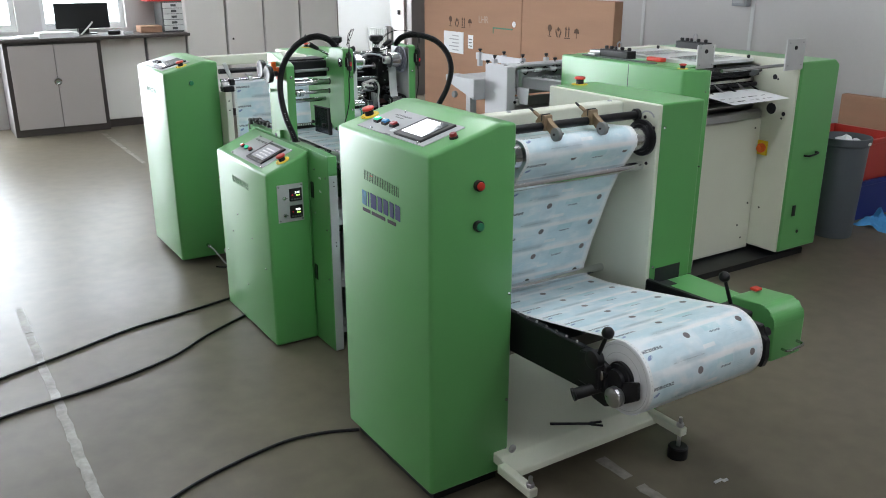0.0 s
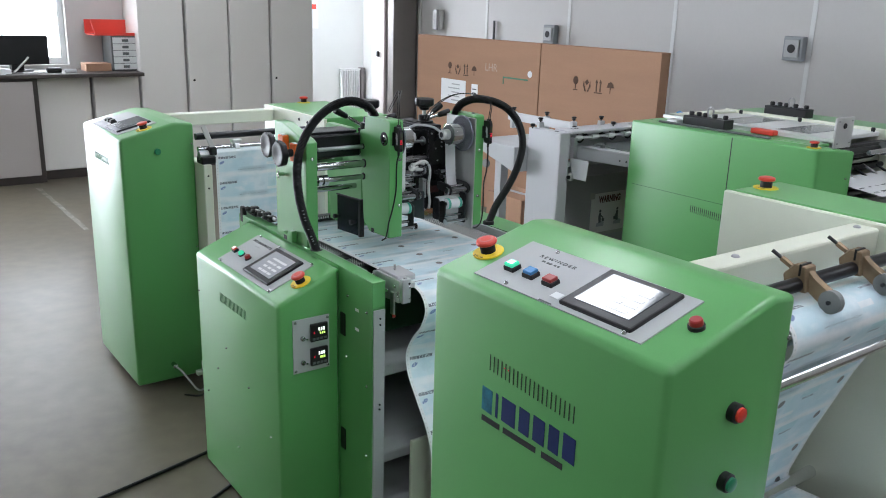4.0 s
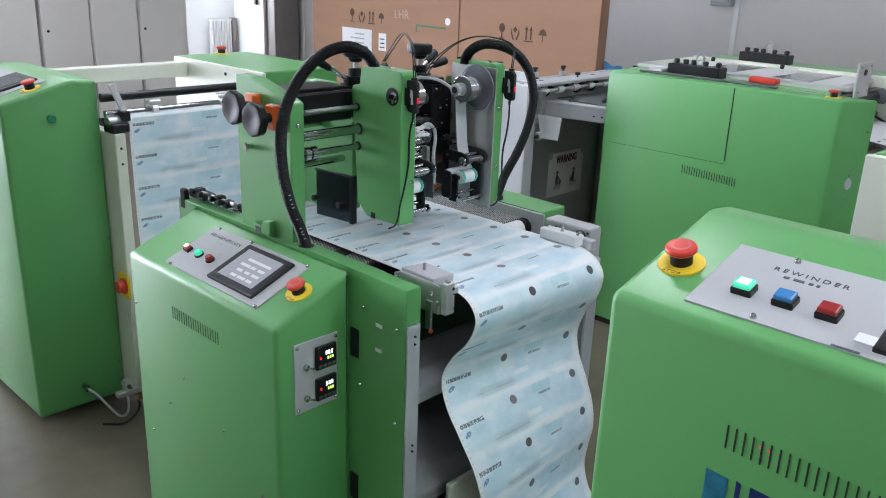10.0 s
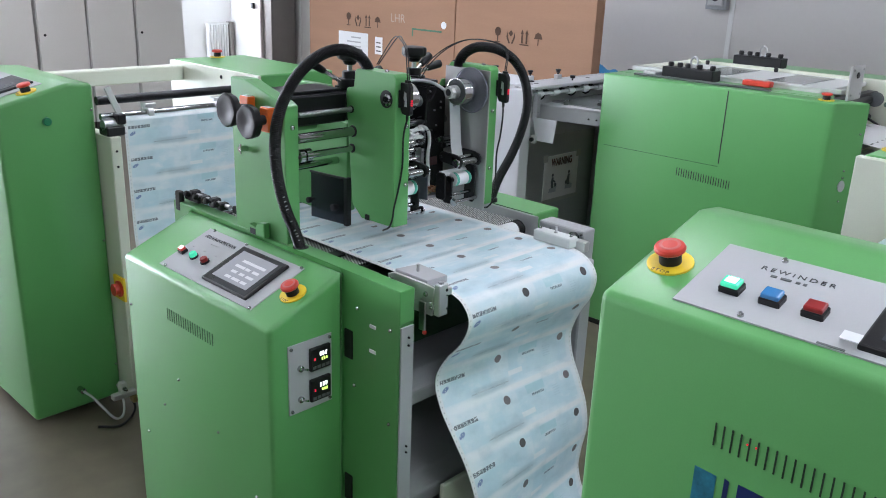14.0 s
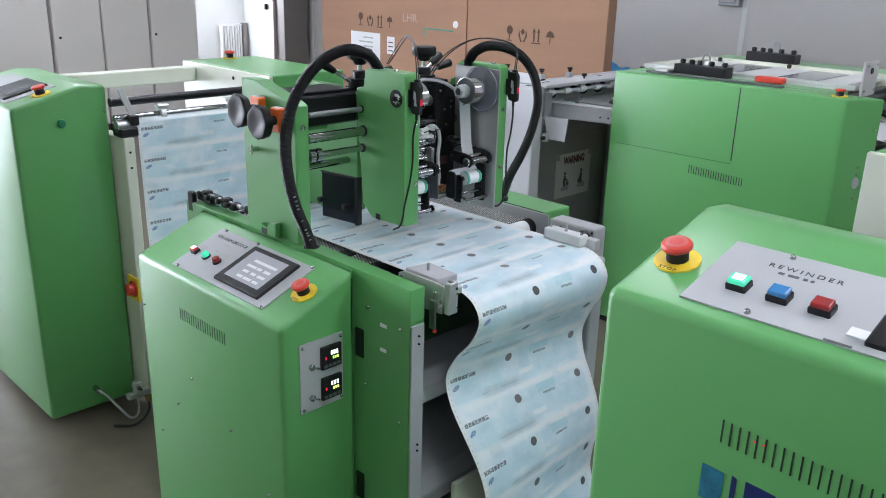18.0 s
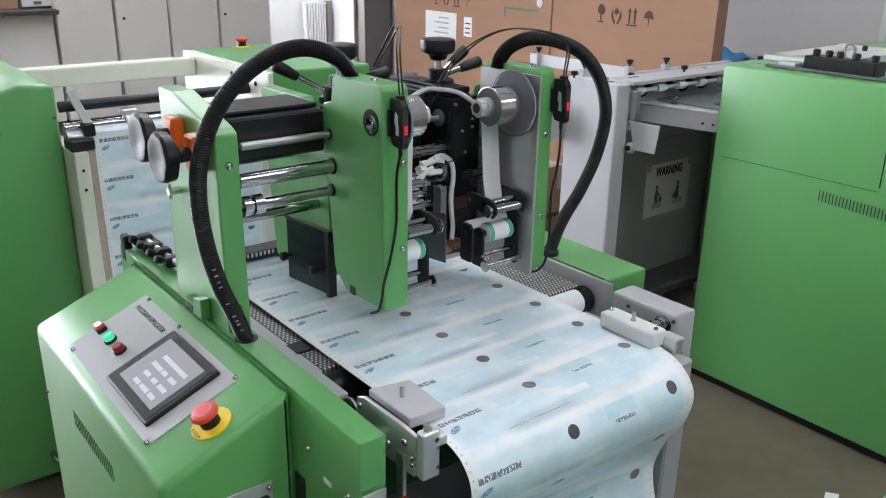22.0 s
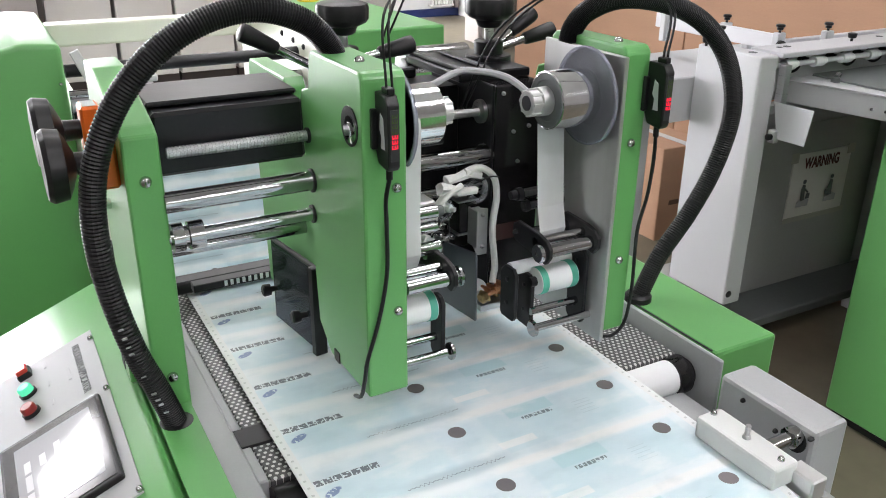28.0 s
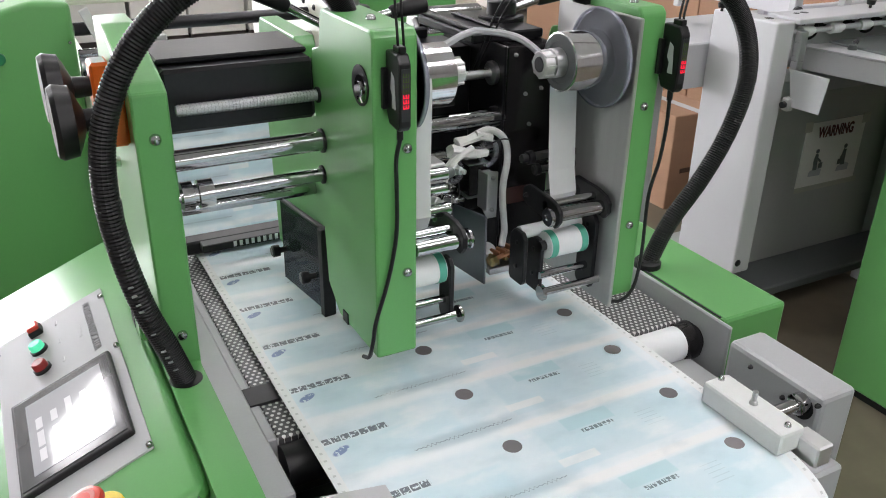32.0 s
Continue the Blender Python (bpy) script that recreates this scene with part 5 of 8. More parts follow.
for x0, x1, sgn in ((1.81, 1.912, 1), (1.646, 1.72, -1)):
    xa, xb = (x0, x1) if sgn > 0 else (x0, x1 - 0.012)
    xe = 1.832 if sgn > 0 else 1.698
    tip = xe - 0.003 if sgn > 0 else xe + 0.012
    out = -sgn
    ry = 3.322 if sgn > 0 else 3.312
    if sgn > 0:
        gr = part("guide_roller", rod((1.848, 3.40, 1.0705), (xb, 3.40, 1.0705), 0.0075), CHROME, ap, "chrome guide roller", True)
        part("roller_end", lathe((1.852, 3.40, 1.0705), (-1, 0, 0), [(0, 0.0085), (0.008, 0.0085), (0.0085, 0.0058), (0.016, 0.0056), (0.017, 0.0045)], 16), BLACKSTEEL, gr, "", True)
        part("roller_sleeve", rod((1.9, 3.40, 1.0705), (xb, 3.40, 1.0705), 0.0095, 18), BLACK, gr, "", True)
        gr = part("guide_roller", rod((1.855, 3.395, 1.0555), (xb, 3.395, 1.0555), 0.0062), CHROME, ap, "", True)
        part("roller_end", lathe((1.859, 3.395, 1.0555), (-1, 0, 0), [(0, 0.0075), (0.006, 0.0075), (0.0065, 0.005), (0.008, 0.0045)], 16), BLACKSTEEL, gr, "", True)
        part("guide_roller", rod((1.838, 3.372, 1.028), (1.9035, 3.372, 1.028), 0.0075), CHROME, ap, "chrome guide roller", True)
    else:
        part("guide_roller", rod((xa, 3.36, 1.086), (xb, 3.36, 1.086), 0.0075), CHROME, ap, "chrome guide roller", True)
        part("roller_end", lathe((xb - 0.006, 3.36, 1.086), (1, 0, 0), [(0, 0.0062), (0.014, 0.006), (0.016, 0.004)], 16), DARKGREY, ap, "", True)
        part("guide_roller", rod((xa + 0.018, 3.36, 1.068), (xb, 3.36, 1.068), 0.007), CHROME, ap, "", True)
        part("guide_roller", rod((xa + 0.03, 3.352, 1.046), (xb, 3.352, 1.046), 0.008), CHROME, ap, "", True)
    ra, rb_ = (tip, xb) if sgn > 0 else (xa, tip)
    part("guide_roller", rod((ra, ry, 1.024), (rb_, ry, 1.024), 0.0085), CHROME, ap, "chrome guide roller", True)
    part("guide_roller", rod((xe, ry + 0.016, 1.032), (xb if sgn > 0 else xa, ry + 0.016, 1.032), 0.0058), CHROME, ap, "", True)
    part("roller_cap", lathe((tip, ry, 1.024), (out, 0, 0), [(0, 0.0118), (0.003, 0.0118), (0.0045, 0.0105), (0.0048, 0.0045), (0.003, 0.004)], 22), CHROME, ap, "", True)
    # swing arms, with their eyes round the roller
    for ax_ in ((xe, 1.9035) if sgn > 0 else (xe,)):
        part("roller_arm", prism([(ry - 0.006, 1.010), (ry - 0.014, 1.02), (ry - 0.014, 1.032), (ry - 0.006, 1.04), (ry + 0.01, 1.044), (3.376, 1.046), (3.386, 1.04), (3.388, 1.026), (3.381, 1.019), (ry + 0.024, 1.016)], "x", ax_, ax_ + 0.006, 0.001), BLACK, ap, "black roller arm")
    bolt(ap, (xe if sgn > 0 else xe + 0.006, 3.377, 1.032), (out, 0, 0), 0.003, BLACKSTEEL)
    pa, pb = (1.84, 1.895) if sgn > 0 else (1.646, 1.692)
    py, pz = (3.344, 0.9755) if sgn > 0 else (3.338, 0.981)
    rb = part("press_roller", rod((pa, py, pz), (pb, py, pz), 0.0172, 28), PAPER, ap, "translucent pressing roller with teal bands", True)
    ends = ((pa + 0.001, pa + 0.01), (pb - 0.01, pb - 0.001))
    for a_, b_ in (ends if sgn > 0 else ends[1:]):
        part("teal_band", rod((a_, py, pz), (b_, py, pz), 0.0178, 28), TEAL, rb, "", True)
    part("roller_axle", rod((xe if sgn > 0 else xa, py, pz), (xb if sgn > 0 else xe, py, pz), 0.0065, 14), BLACKSTEEL, rb, "", True)
    for y_, z_, e_ in ((3.34, 0.937, 0), (3.324, 0.922, 0.006)):
        part("guide_roller", rod((xe - sgn * e_, y_, z_), (xb if sgn > 0 else xa, y_, z_), 0.005), CHROME, ap, "", True)
    part("roller_cap", lathe((xe - 0.004 if sgn > 0 else xe + 0.01, 3.324, 0.922), (out, 0, 0), [(0, 0.0105), (0.003, 0.0105), (0.0045, 0.009), (0.0048, 0.004)], 20), CHROME, ap, "", True)
    plates = [(xe, 3.326, 3.353, 0.912, 0.992)]
    if sgn > 0:
        plates = [(xe, 3.34, 3.37, 0.912, 0.984), (1.903, 3.326, 3.36, 0.908, 1.008), (1.808, 3.341, 3.373, 0.926, 0.996)]
        part("nip_roller", rod((1.814, 3.362, 0.99), (1.903, 3.362, 0.99), 0.0085, 18), PAPER, ap, "pale nip roller", True)
    for px_, ya_, yc_, za_, zc_ in plates:
        b_ = part("roller_bracket", prism([(ya_ + 0.004, za_), (ya_, za_ + 0.006), (ya_, zc_ - 0.008), (ya_ + 0.007, zc_), (yc_ - 0.007, zc_), (yc_, zc_ - 0.008), (yc_, za_ + 0.006), (yc_ - 0.004, za_)], "x", px_, px_ + 0.006, 0.001), BLACK, ap, "black roller bracket")
        for z_ in (za_ + 0.022, zc_ - 0.016):
            part("bracket_screw", lathe((px_ if sgn > 0 else px_ + 0.006, (ya_ + yc_) / 2, z_), (out, 0, 0), [(0, 0.0032), (0.0012, 0.0032), (0.0016, 0.002)], 10), BLACKSTEEL, b_, "", True)
# black heater block between the heads
blk = part("heater_block", box(1.834, 3.44, 0.93, 1.905, 3.60, 1.2, 0.002), BLACKGLOSS, ap, "black heater block")
part("block_side", box(1.830, 3.4395, 0.95, 1.8335, 3.60, 1.201, 0.001), BLACKSTEEL, blk, "dark steel side plate")
for y_, z_, r_ in ((3.465, 1.164, 0.015), (3.455, 1.111, 0.013), (3.455, 1.068, 0.011)):
    part("rod_flange", lathe((1.83, y_, z_), (-1, 0, 0), [(0, r_), (0.005, r_), (0.006, r_ - 0.003)], 24), STEEL, blk, "", True)
part("sight_window", box(1.836, 3.4385, 0.994, 1.878, 3.4398, 1.017), WINERED, blk)
for x_, z_ in ((1.862, 1.14), (1.87, 1.10), (1.885, 1.16), (1.885, 1.145), (1.845, 1.19)):
    bolt(blk, (x_, 3.44, z_), (0, -1, 0), 0.0026, STEEL)
part("threaded_spindle", rod((1.645, 3.465, 1.164), (1.83, 3.465, 1.164), 0.006, 12), STEEL, ap, "", True)
part("heater_back", box(1.66, 3.52, 0.93, 1.8295, 3.60, 1.186, 0.003), BLACKSTEEL, ap)
top_ = part("block_top", box(1.80, 3.47, 1.2005, 1.905, 3.62, 1.212, 0.002), BLACKSTEEL, ap, "black cross plate")
part("plate_bar", box(1.803, 3.475, 1.2125, 1.815, 3.64, 1.219, 0.002), BLACKSTEEL, top_)
part("plate_bar", box(1.84, 3.46, 1.2125, 1.85, 3.60, 1.217, 0.002), BLACKSTEEL, top_)
part("cross_bar", box(1.66, 3.585, 1.1865, 1.7995, 3.60, 1.2, 0.002), BLACKSTEEL, top_)
gd = part("guard_plate", prism([(3.359, 0.931), (3.361, 1.018), (3.364, 1.021), (3.496, 0.998), (3.496, 0.922), (3.482, 0.918)], "x", 1.7635, 1.7665, 0.0008), GUARD, ap, "dark blue-grey guard plate")
hb_ = part("stamp_heater", box(1.788, 3.444, 1.012, 1.814, 3.505, 1.0535, 0.001), BLACKGLOSS, ap, "black stamp heater body")
part("heater_rim", box(1.786, 3.4435, 1.054, 1.816, 3.507, 1.0562), STEEL, hb_)
part("heater_rim", box(1.786, 3.4435, 1.009, 1.816, 3.507, 1.0115), STEEL, hb_)
part("heater_mark", lathe((1.788, 3.475, 1.034), (-1, 0, 0), [(0, 0.009), (0.0006, 0.0088)], 20), BLACKSTEEL, hb_)
part("heater_post", box(1.79, 3.46, 0.986, 1.812, 3.5, 1.0085, 0.001), BLACKSTEEL, hb_)
sbk = part("stamp_bracket", box(1.8, 3.42, 0.998, 1.8025, 3.443, 1.048, 0.0005), ALU, ap, "bare metal stamp bracket")
part("bracket_web", prism([(1.803, 0.998), (1.812, 0.98), (1.826, 0.98), (1.826, 1.043), (1.815, 1.045), (1.813, 1.048), (1.803, 1.048)], "y", 3.436, 3.4385, 0.0004), ALU, sbk)
for z_ in (1.036, 0.992):
    bolt(sbk, (1.818, 3.436, z_), (0, -1, 0), 0.003, STEEL)
part("stamp_foot", box(1.797, 3.40, 0.9165, 1.862, 3.46, 0.9255, 0.001), STEEL, ap, "bright steel stamp foot")
part("stamp_block", box(1.80, 3.442, 0.926, 1.835, 3.5, 0.978, 0.003), BLACKSTEEL, ap)
part("stamp_cup", lathe((1.807, 3.43, 0.932), (0, -0.4, 1), [(0, 0.011), (0.006, 0.012), (0.012, 0.012), (0.013, 0.009)], 18), TAPEGREY, ap, "", True)
rng = random.Random(11)
for i in range(7):
    part("copper_terminal", obox((1.808 + 0.0052 * i, 3.408 + 0.006 * (i % 2), 0.9345 + 0.004 * (i % 3)), Vector((0.9, 0.3, 0.2)).normalized(), Vector((-0.316, 0.949, 0)), Vector((-0.19, -0.063, 0.98)), 0.004, 0.016, 0.012, 0.0008), COPPER if i % 3 else BRASSY, ap)
part("copper_terminal", rod((1.806, 3.402, 0.938), (1.842, 3.404, 0.945), 0.003, 10), COPPER, ap, "", True)
part("terminal_nut", lathe((1.803, 3.4, 0.938), (-1, -0.3, 0), [(0, 0.008), (0.007, 0.008), (0.009, 0.005)], 6), BRASSY, ap)
part("pneumatic_cylinder", rod((1.70, 3.452, 1.14), (1.765, 3.452, 1.14), 0.007), BLACKSTEEL, ap, "", True)
vb_ = part("valve_block", box(1.70, 3.40, 1.05, 1.73, 3.43, 1.082, 0.002), ALU, ap, "small metal valve block with fittings")
for i, (x_, y_, z_) in enumerate(((1.695, 3.37, 1.05), (1.708, 3.375, 1.062), (1.692, 3.37, 1.012), (1.712, 3.365, 1.0), (1.695, 3.362, 0.982), (1.72, 3.38, 1.044), (1.735, 3.40, 1.074), (1.70, 3.37, 1.03))):
    part("fitting", lathe((x_, y_, z_), (0.5 + 0.2 * (i % 3), -1, 0.2 * (i % 2)), [(0, 0.007), (0.009, 0.007), (0.01, 0.0052), (0.016, 0.005), (0.017, 0.003), (0.022, 0.003)], 10), CHROME if i % 2 else ALU, vb_, "", True)
part("air_hose", tube([(1.745, 3.42, 1.088), (1.77, 3.415, 1.102), (1.80, 3.42, 1.107), (1.822, 3.42, 1.092), (1.828, 3.42, 1.065), (1.824, 3.42, 1.035), (1.824, 3.42, 1.01), (1.829, 3.42, 0.97), (1.828, 3.42, 0.958), (1.823, 3.415, 0.947)], 0.0045, 8, 10), TAPEWHITE, ap, "white air hose", True)
part("air_hose", tube([(1.73, 3.40, 1.03), (1.725, 3.395, 1.06), (1.74, 3.395, 1.085), (1.765, 3.40, 1.095)], 0.0042, 6, 8), TAPEWHITE, ap, "", True)
for p0_, p1_, w_ in (((1.735, 3.40, 1.095), (1.762, 3.402, 1.088), 0.013), ((1.758, 3.403, 1.086), (1.79, 3.41, 1.083), 0.012), ((1.75, 3.41, 1.10), (1.785, 3.412, 1.104), 0.01), ((1.733, 3.398, 1.075), (1.745, 3.4, 1.09), 0.011), ((1.775, 3.412, 1.106), (1.80, 3.414, 1.099), 0.009)):
    a_, b_ = Vector(p0_), Vector(p1_)
    wrap = rod(a_, b_, w_ * 0.55, 9, w_ * 0.42)
    for v in wrap.verts:
        v.co += Vector((rng.uniform(-1, 1), rng.uniform(-1, 1), rng.uniform(-1, 1))) * 0.0016
    part("tape_wrap", wrap, TAPEWHITE, ap)
for c_, r_ in (((1.80, 3.42, 1.078), 0.0155), ((1.742, 3.40, 1.068), 0.012)):
    part("hose_loop", tube([(c_[0] + r_ * 0.75 * math.cos(k * 0.6283), c_[1], c_[2] + r_ * math.sin(k * 0.6283)) for k in range(11)], 0.0032, 4, 8), CLEAR, ap, "clear hose loop", True)
for pts in ([(1.79, 3.412, 1.09), (1.805, 3.40, 1.1), (1.818, 3.40, 1.098)], [(1.71, 3.38, 1.04), (1.718, 3.372, 1.06), (1.735, 3.38, 1.064), (1.74, 3.385, 1.045)], [(1.70, 3.365, 1.0), (1.716, 3.36, 1.02), (1.722, 3.37, 1.04)]):
    part("thin_wire", tube(pts, 0.0011, 6, 6), BLACK, ap, "", True)
part("grey_cable", tube([(1.735, 3.47, 1.195), (1.752, 3.45, 1.208), (1.778, 3.45, 1.218), (1.803, 3.45, 1.22), (1.839, 3.42, 1.213), (1.858, 3.38, 1.186), (1.866, 3.37, 1.16)], 0.0042, 8, 8), GREY, ap, "grey cable", True)
# clamping knobs and levers
for kx, ky, kz in ((1.692, 3.578, 1.269), (1.887, 3.545, 1.27)):
    kb = part("star_knob", lobed((kx, ky, kz), (0, 0, 1), [(-0.017, 0.0125, 0), (-0.015, 0.0155, 0), (-0.007, 0.019, 0.3), (-0.003, 0.029, 1), (0.002, 0.033, 1), (0.016, 0.0335, 1), (0.0205, 0.032, 1), (0.0225, 0.026, 0.3), (0.023, 0.006, 0)], 9, 0.05), BLACK, ap, "black clamping knob", True)
    part("stem", rod((kx, ky, 1.2), (kx, ky, kz - 0.01), 0.0065, 12), STEEL, kb, "", True)
    part("clamp_collar", lathe((kx, ky, 1.2185), (0, 0, 1), [(0, 0.0195), (0.0165, 0.0195), (0.018, 0.0175), (0.0185, 0.008)], 24), BLACK, kb, "", True)
    part("clamp_base", lathe((kx, ky, 1.194), (0, 0, 1), [(0, 0.031), (0.0225, 0.031), (0.024, 0.029), (0.0243, 0.019)], 28), BLACKSTEEL, kb, "", True)
for p0, p1 in (((1.652, 3.57, 1.215), (1.559, 3.57, 1.266)), ((1.70, 3.56, 1.222), (1.782, 3.56, 1.237)), ((1.905, 3.56, 1.224), (1.98, 3.58, 1.262)), ((1.91, 3.56, 1.221), (2.002, 3.56, 1.241))):
    a_, b_ = Vector(p0), Vector(p1)
    k_ = (b_ - a_).length
    d_ = (b_ - a_) / k_
    lv = part("clamp_lever", rod(a_, a_ + d_ * (k_ - 0.03), 0.0055, 12), CHROME, ap, "chrome clamp lever with black grip", True)
    part("grip", lathe(b_ - d_ * 0.05, d_, [(0, 0.007), (0.002, 0.0085), (0.042, 0.0115), (0.048, 0.011), (0.05, 0.008)], 18), BLACK, lv, "", True)
part("roller", rod((1.817, 3.665, 1.193), (1.92, 3.665, 1.193), 0.0195, 30), CHROME, ap, "polished steel roller", True)
part("roller_bracket", prism([(3.64, 1.15), (3.64, 1.185), (3.655, 1.2), (3.672, 1.2), (3.68, 1.15)], "x", 1.809, 1.8165, 0.001), ALU, ap)
# corrugated hoses
hose = [(1.406, 3.415, 0.866), (1.393, 3.418, 0.91), (1.376, 3.425, 0.96), (1.362, 3.432, 1.03), (1.357, 3.434, 1.10), (1.366, 3.434, 1.165), (1.393, 3.432, 1.225), (1.435, 3.43, 1.272), (1.487, 3.428, 1.301), (1.54, 3.426, 1.309), (1.588, 3.424, 1.294), (1.612, 3.42, 1.268), (1.618, 3.42, 1.25)]
part("corrugated_hose", tube(hose, 0.0135, 34, 16, 0.0012), RUBBER, ap, "black corrugated cable hose")
for k, (q, ln) in enumerate(((0.0, 0.004), (0.1, 0.006), (0.16, 0.005), (0.24, 0.006), (0.45, 0.003), (0.72, 0.006), (0.8, 0.004), (0.9, 0.006), (1.0, 0.005))):
    hp = Vector((1.4, 3.4165, 0.89)).lerp(Vector((1.3685, 3.4285, 0.995)), q) + Vector((-0.003 * math.sin(q * 3.1), 0, 0))
    hd = Vector((-0.292, 0, 0.956))
    hn = Vector((-0.3, -0.95, -0.09)).normalized()
    part("print_mark", obox(hp + hn * 0.0137, hd.cross(hn).normalized(), hd, hn, 0.0055, ln * 0.4, 0.0012), GREY, ap)
part("hose_gland", lathe((1.407, 3.414, 0.866), (0, 0, 1), [(0, 0.0185), (0.0015, 0.0185), (0.002, 0.0165)], 24), BLACK, ap, "", True)
hose = [(1.917, 3.41, 1.25), (1.922, 3.41, 1.268), (1.945, 3.41, 1.288), (1.995, 3.41, 1.299), (2.065, 3.41, 1.29), (2.13, 3.41, 1.265), (2.178, 3.41, 1.225), (2.207, 3.41, 1.175), (2.215, 3.41, 1.12), (2.196, 3.411, 1.05), (2.158, 3.412, 0.985), (2.11, 3.413, 0.925), (2.08, 3.414, 0.862)]
part("corrugated_hose", tube(hose, 0.0132, 44, 16, 0.001), RUBBER, ap, "black corrugated cable hose")
part("hose_gland", lathe((2.08, 3.414, 0.862), (0, 0, 1), [(0, 0.02), (0.008, 0.02), (0.012, 0.0165)], 24), BLACK, ap, "", True)

# film over the applicator and down in a loop
loop = smooth_path([(0, 3.08, 0.846), (0, 3.03, 0.847), (0, 2.985, 0.832), (0, 2.96, 0.795), (0, 2.974, 0.742), (0, 3.01, 0.69), (0, 3.034, 0.63), (0, 3.021, 0.57), (0, 2.985, 0.51), (0, 2.95, 0.45), (0, 2.93, 0.385), (0, 2.932, 0.31), (0, 2.928, 0.25), (0, 2.89, 0.18), (0, 2.80, 0.14), (0, 2.70, 0.15), (0, 2.62, 0.22), (0, 2.56, 0.4), (0, 2.5, 0.65), (0, 2.42, 0.9), (0, 2.35, 1.03), (0, 2.30, 1.07)], 6)
path = [(3.90, 0.79), (3.86, 0.83), (3.83, 0.845)] + [(3.83 - 0.75 * i / 14, 0.846) for i in range(1, 14)] + [(p.y, p.z) for p in loop]


def sway(x, run):
    k = max(0.0, min(1.0, (run - 0.8) / 0.35)) * max(0.0, min(1.0, (2.3 - run) / 0.4))
    return ((x - 1.725) * -0.1 * math.sin((run - 0.9) * 6.5) * k, 0)


part("printed_film", sheet(path, 1.4995, 1.949, 0.0012, 10, sway), FILM, ap, "pale blue printed film hanging in a loop", True)

# ================= unwinder =================
uw = thing("unwinder", (1.7, 4.75, 0), "green and cream unwinding machine with hanging printed film", "machine")
ucab = console_body(uw, "control_cabinet", 1.15, 1.442, 4.52, 5.07, 0.03, 1.063, 1.365, 1.118, "green sheet-metal control cabinet with a sloping top")
part("plinth", box(1.25, 4.68, 0, 1.42, 5.04, 0.0295), BLACK, uw)
at, e, nn = console_frame(1.15, 1.063, 1.365, 1.118)
panel = part("control_panel", obox(at(0.1, 4.8, 0.0012), e, yv, nn, 0.16, 0.38, 0.0024), PANELGREY, uw)
touch_screen(panel, at, e, nn, 0.1, 4.73, 0.14, 0.17, SCREEN_DIM, 4)
for i in range(3):
    push_button(panel, at, e, nn, 0.075, 4.945 - 0.045 * i, (WHITE, BLACK, BLACK)[i])
emergency_stop(uw, at(0.115, 4.572), nn)
part("side_button", lathe((1.291, 4.52, 1.008), (0, -1, 0), [(0, 0.0125), (0.01, 0.0125), (0.012, 0.01)], 20), GREENCAP, uw, "", True)
vents(ucab, (1.15, 4.9, 0.95), (0, -0.0105, 0), 20, 0.0016, 0.0024, 0.03, VENTGREEN)
for z_ in (1.03, 0.6, 0.15):
    bolt(uw, (1.43, 4.52, z_), (0, -1, 0), 0.004)
part("frame_plate", box(1.443, 4.43, 0.05, 1.478, 5.0, 0.955, 0.003), CREAM, uw, "cream frame plate")
for y_, z_ in ((4.43, 0.91), (4.43, 0.86), (4.43, 0.5), (4.43, 0.18)):
    bolt(uw, (1.46, y_, z_), (0, -1, 0), 0.004, BLACK)
part("main_switch", lathe((1.443, 4.445, 0.45), (-1, 0, 0), [(0, 0.028), (0.012, 0.028), (0.014, 0.02), (0.03, 0.02)], 22), RED, uw, "red and yellow main switch", True)
part("switch_plate", box(1.435, 4.415, 0.41, 1.4428, 4.485, 0.49), YELLOW, uw)
part("side_frame", box(1.965, 4.375, 0.05, 2.28, 4.96, 1.12, 0.006, 2), GREEN, uw, "green covered side frame")
part("inner_plate", box(1.95, 4.37, 0.05, 1.9645, 4.965, 1.118, 0.002), CREAM, uw, "cream inner plate")
emergency_stop(uw, (2.14, 4.93, 1.12), (0, 0, 1))
for y_, z_ in ((4.45, 1.08), (4.52, 1.085), (4.6, 1.09)):
    bolt(uw, (1.95, y_, z_), (-1, 0, 0), 0.007, BLACK)
part("cross_beam", box(1.44, 4.86, 1.05, 1.95, 4.92, 1.105, 0.006, 2), CREAM, uw, "cream square cross beam")
part("guide_bar", rod((1.44, 4.5, 1.06), (1.95, 4.5, 1.06), 0.014), BLACKSTEEL, uw, "black guide bar", True)
part("roll_shaft", rod((1.44, 4.48, 1.012), (1.95, 4.48, 1.012), 0.011), CHROME, uw, "chrome shaft", True)
part("idler_roller", rod((1.44, 4.47, 0.988), (1.95, 4.47, 0.988), 0.018), STEEL, uw, "", True)
part("black_arm", box(1.44, 4.44, 0.955, 1.5, 4.5, 0.985, 0.004), BLACK, uw)
ga = part("guide_arm", obox((1.478, 4.462, 1.06), Vector((0.93, 0, 0.37)), Vector((0, 1, 0)), Vector((-0.37, 0, 0.93)), 0.02, 0.008, 0.1, 0.002), WHITE, uw, "white metal guide arm")
part("arm_clamp", box(1.478, 4.44, 0.99, 1.505, 4.485, 1.022, 0.003), BLACK, ga)
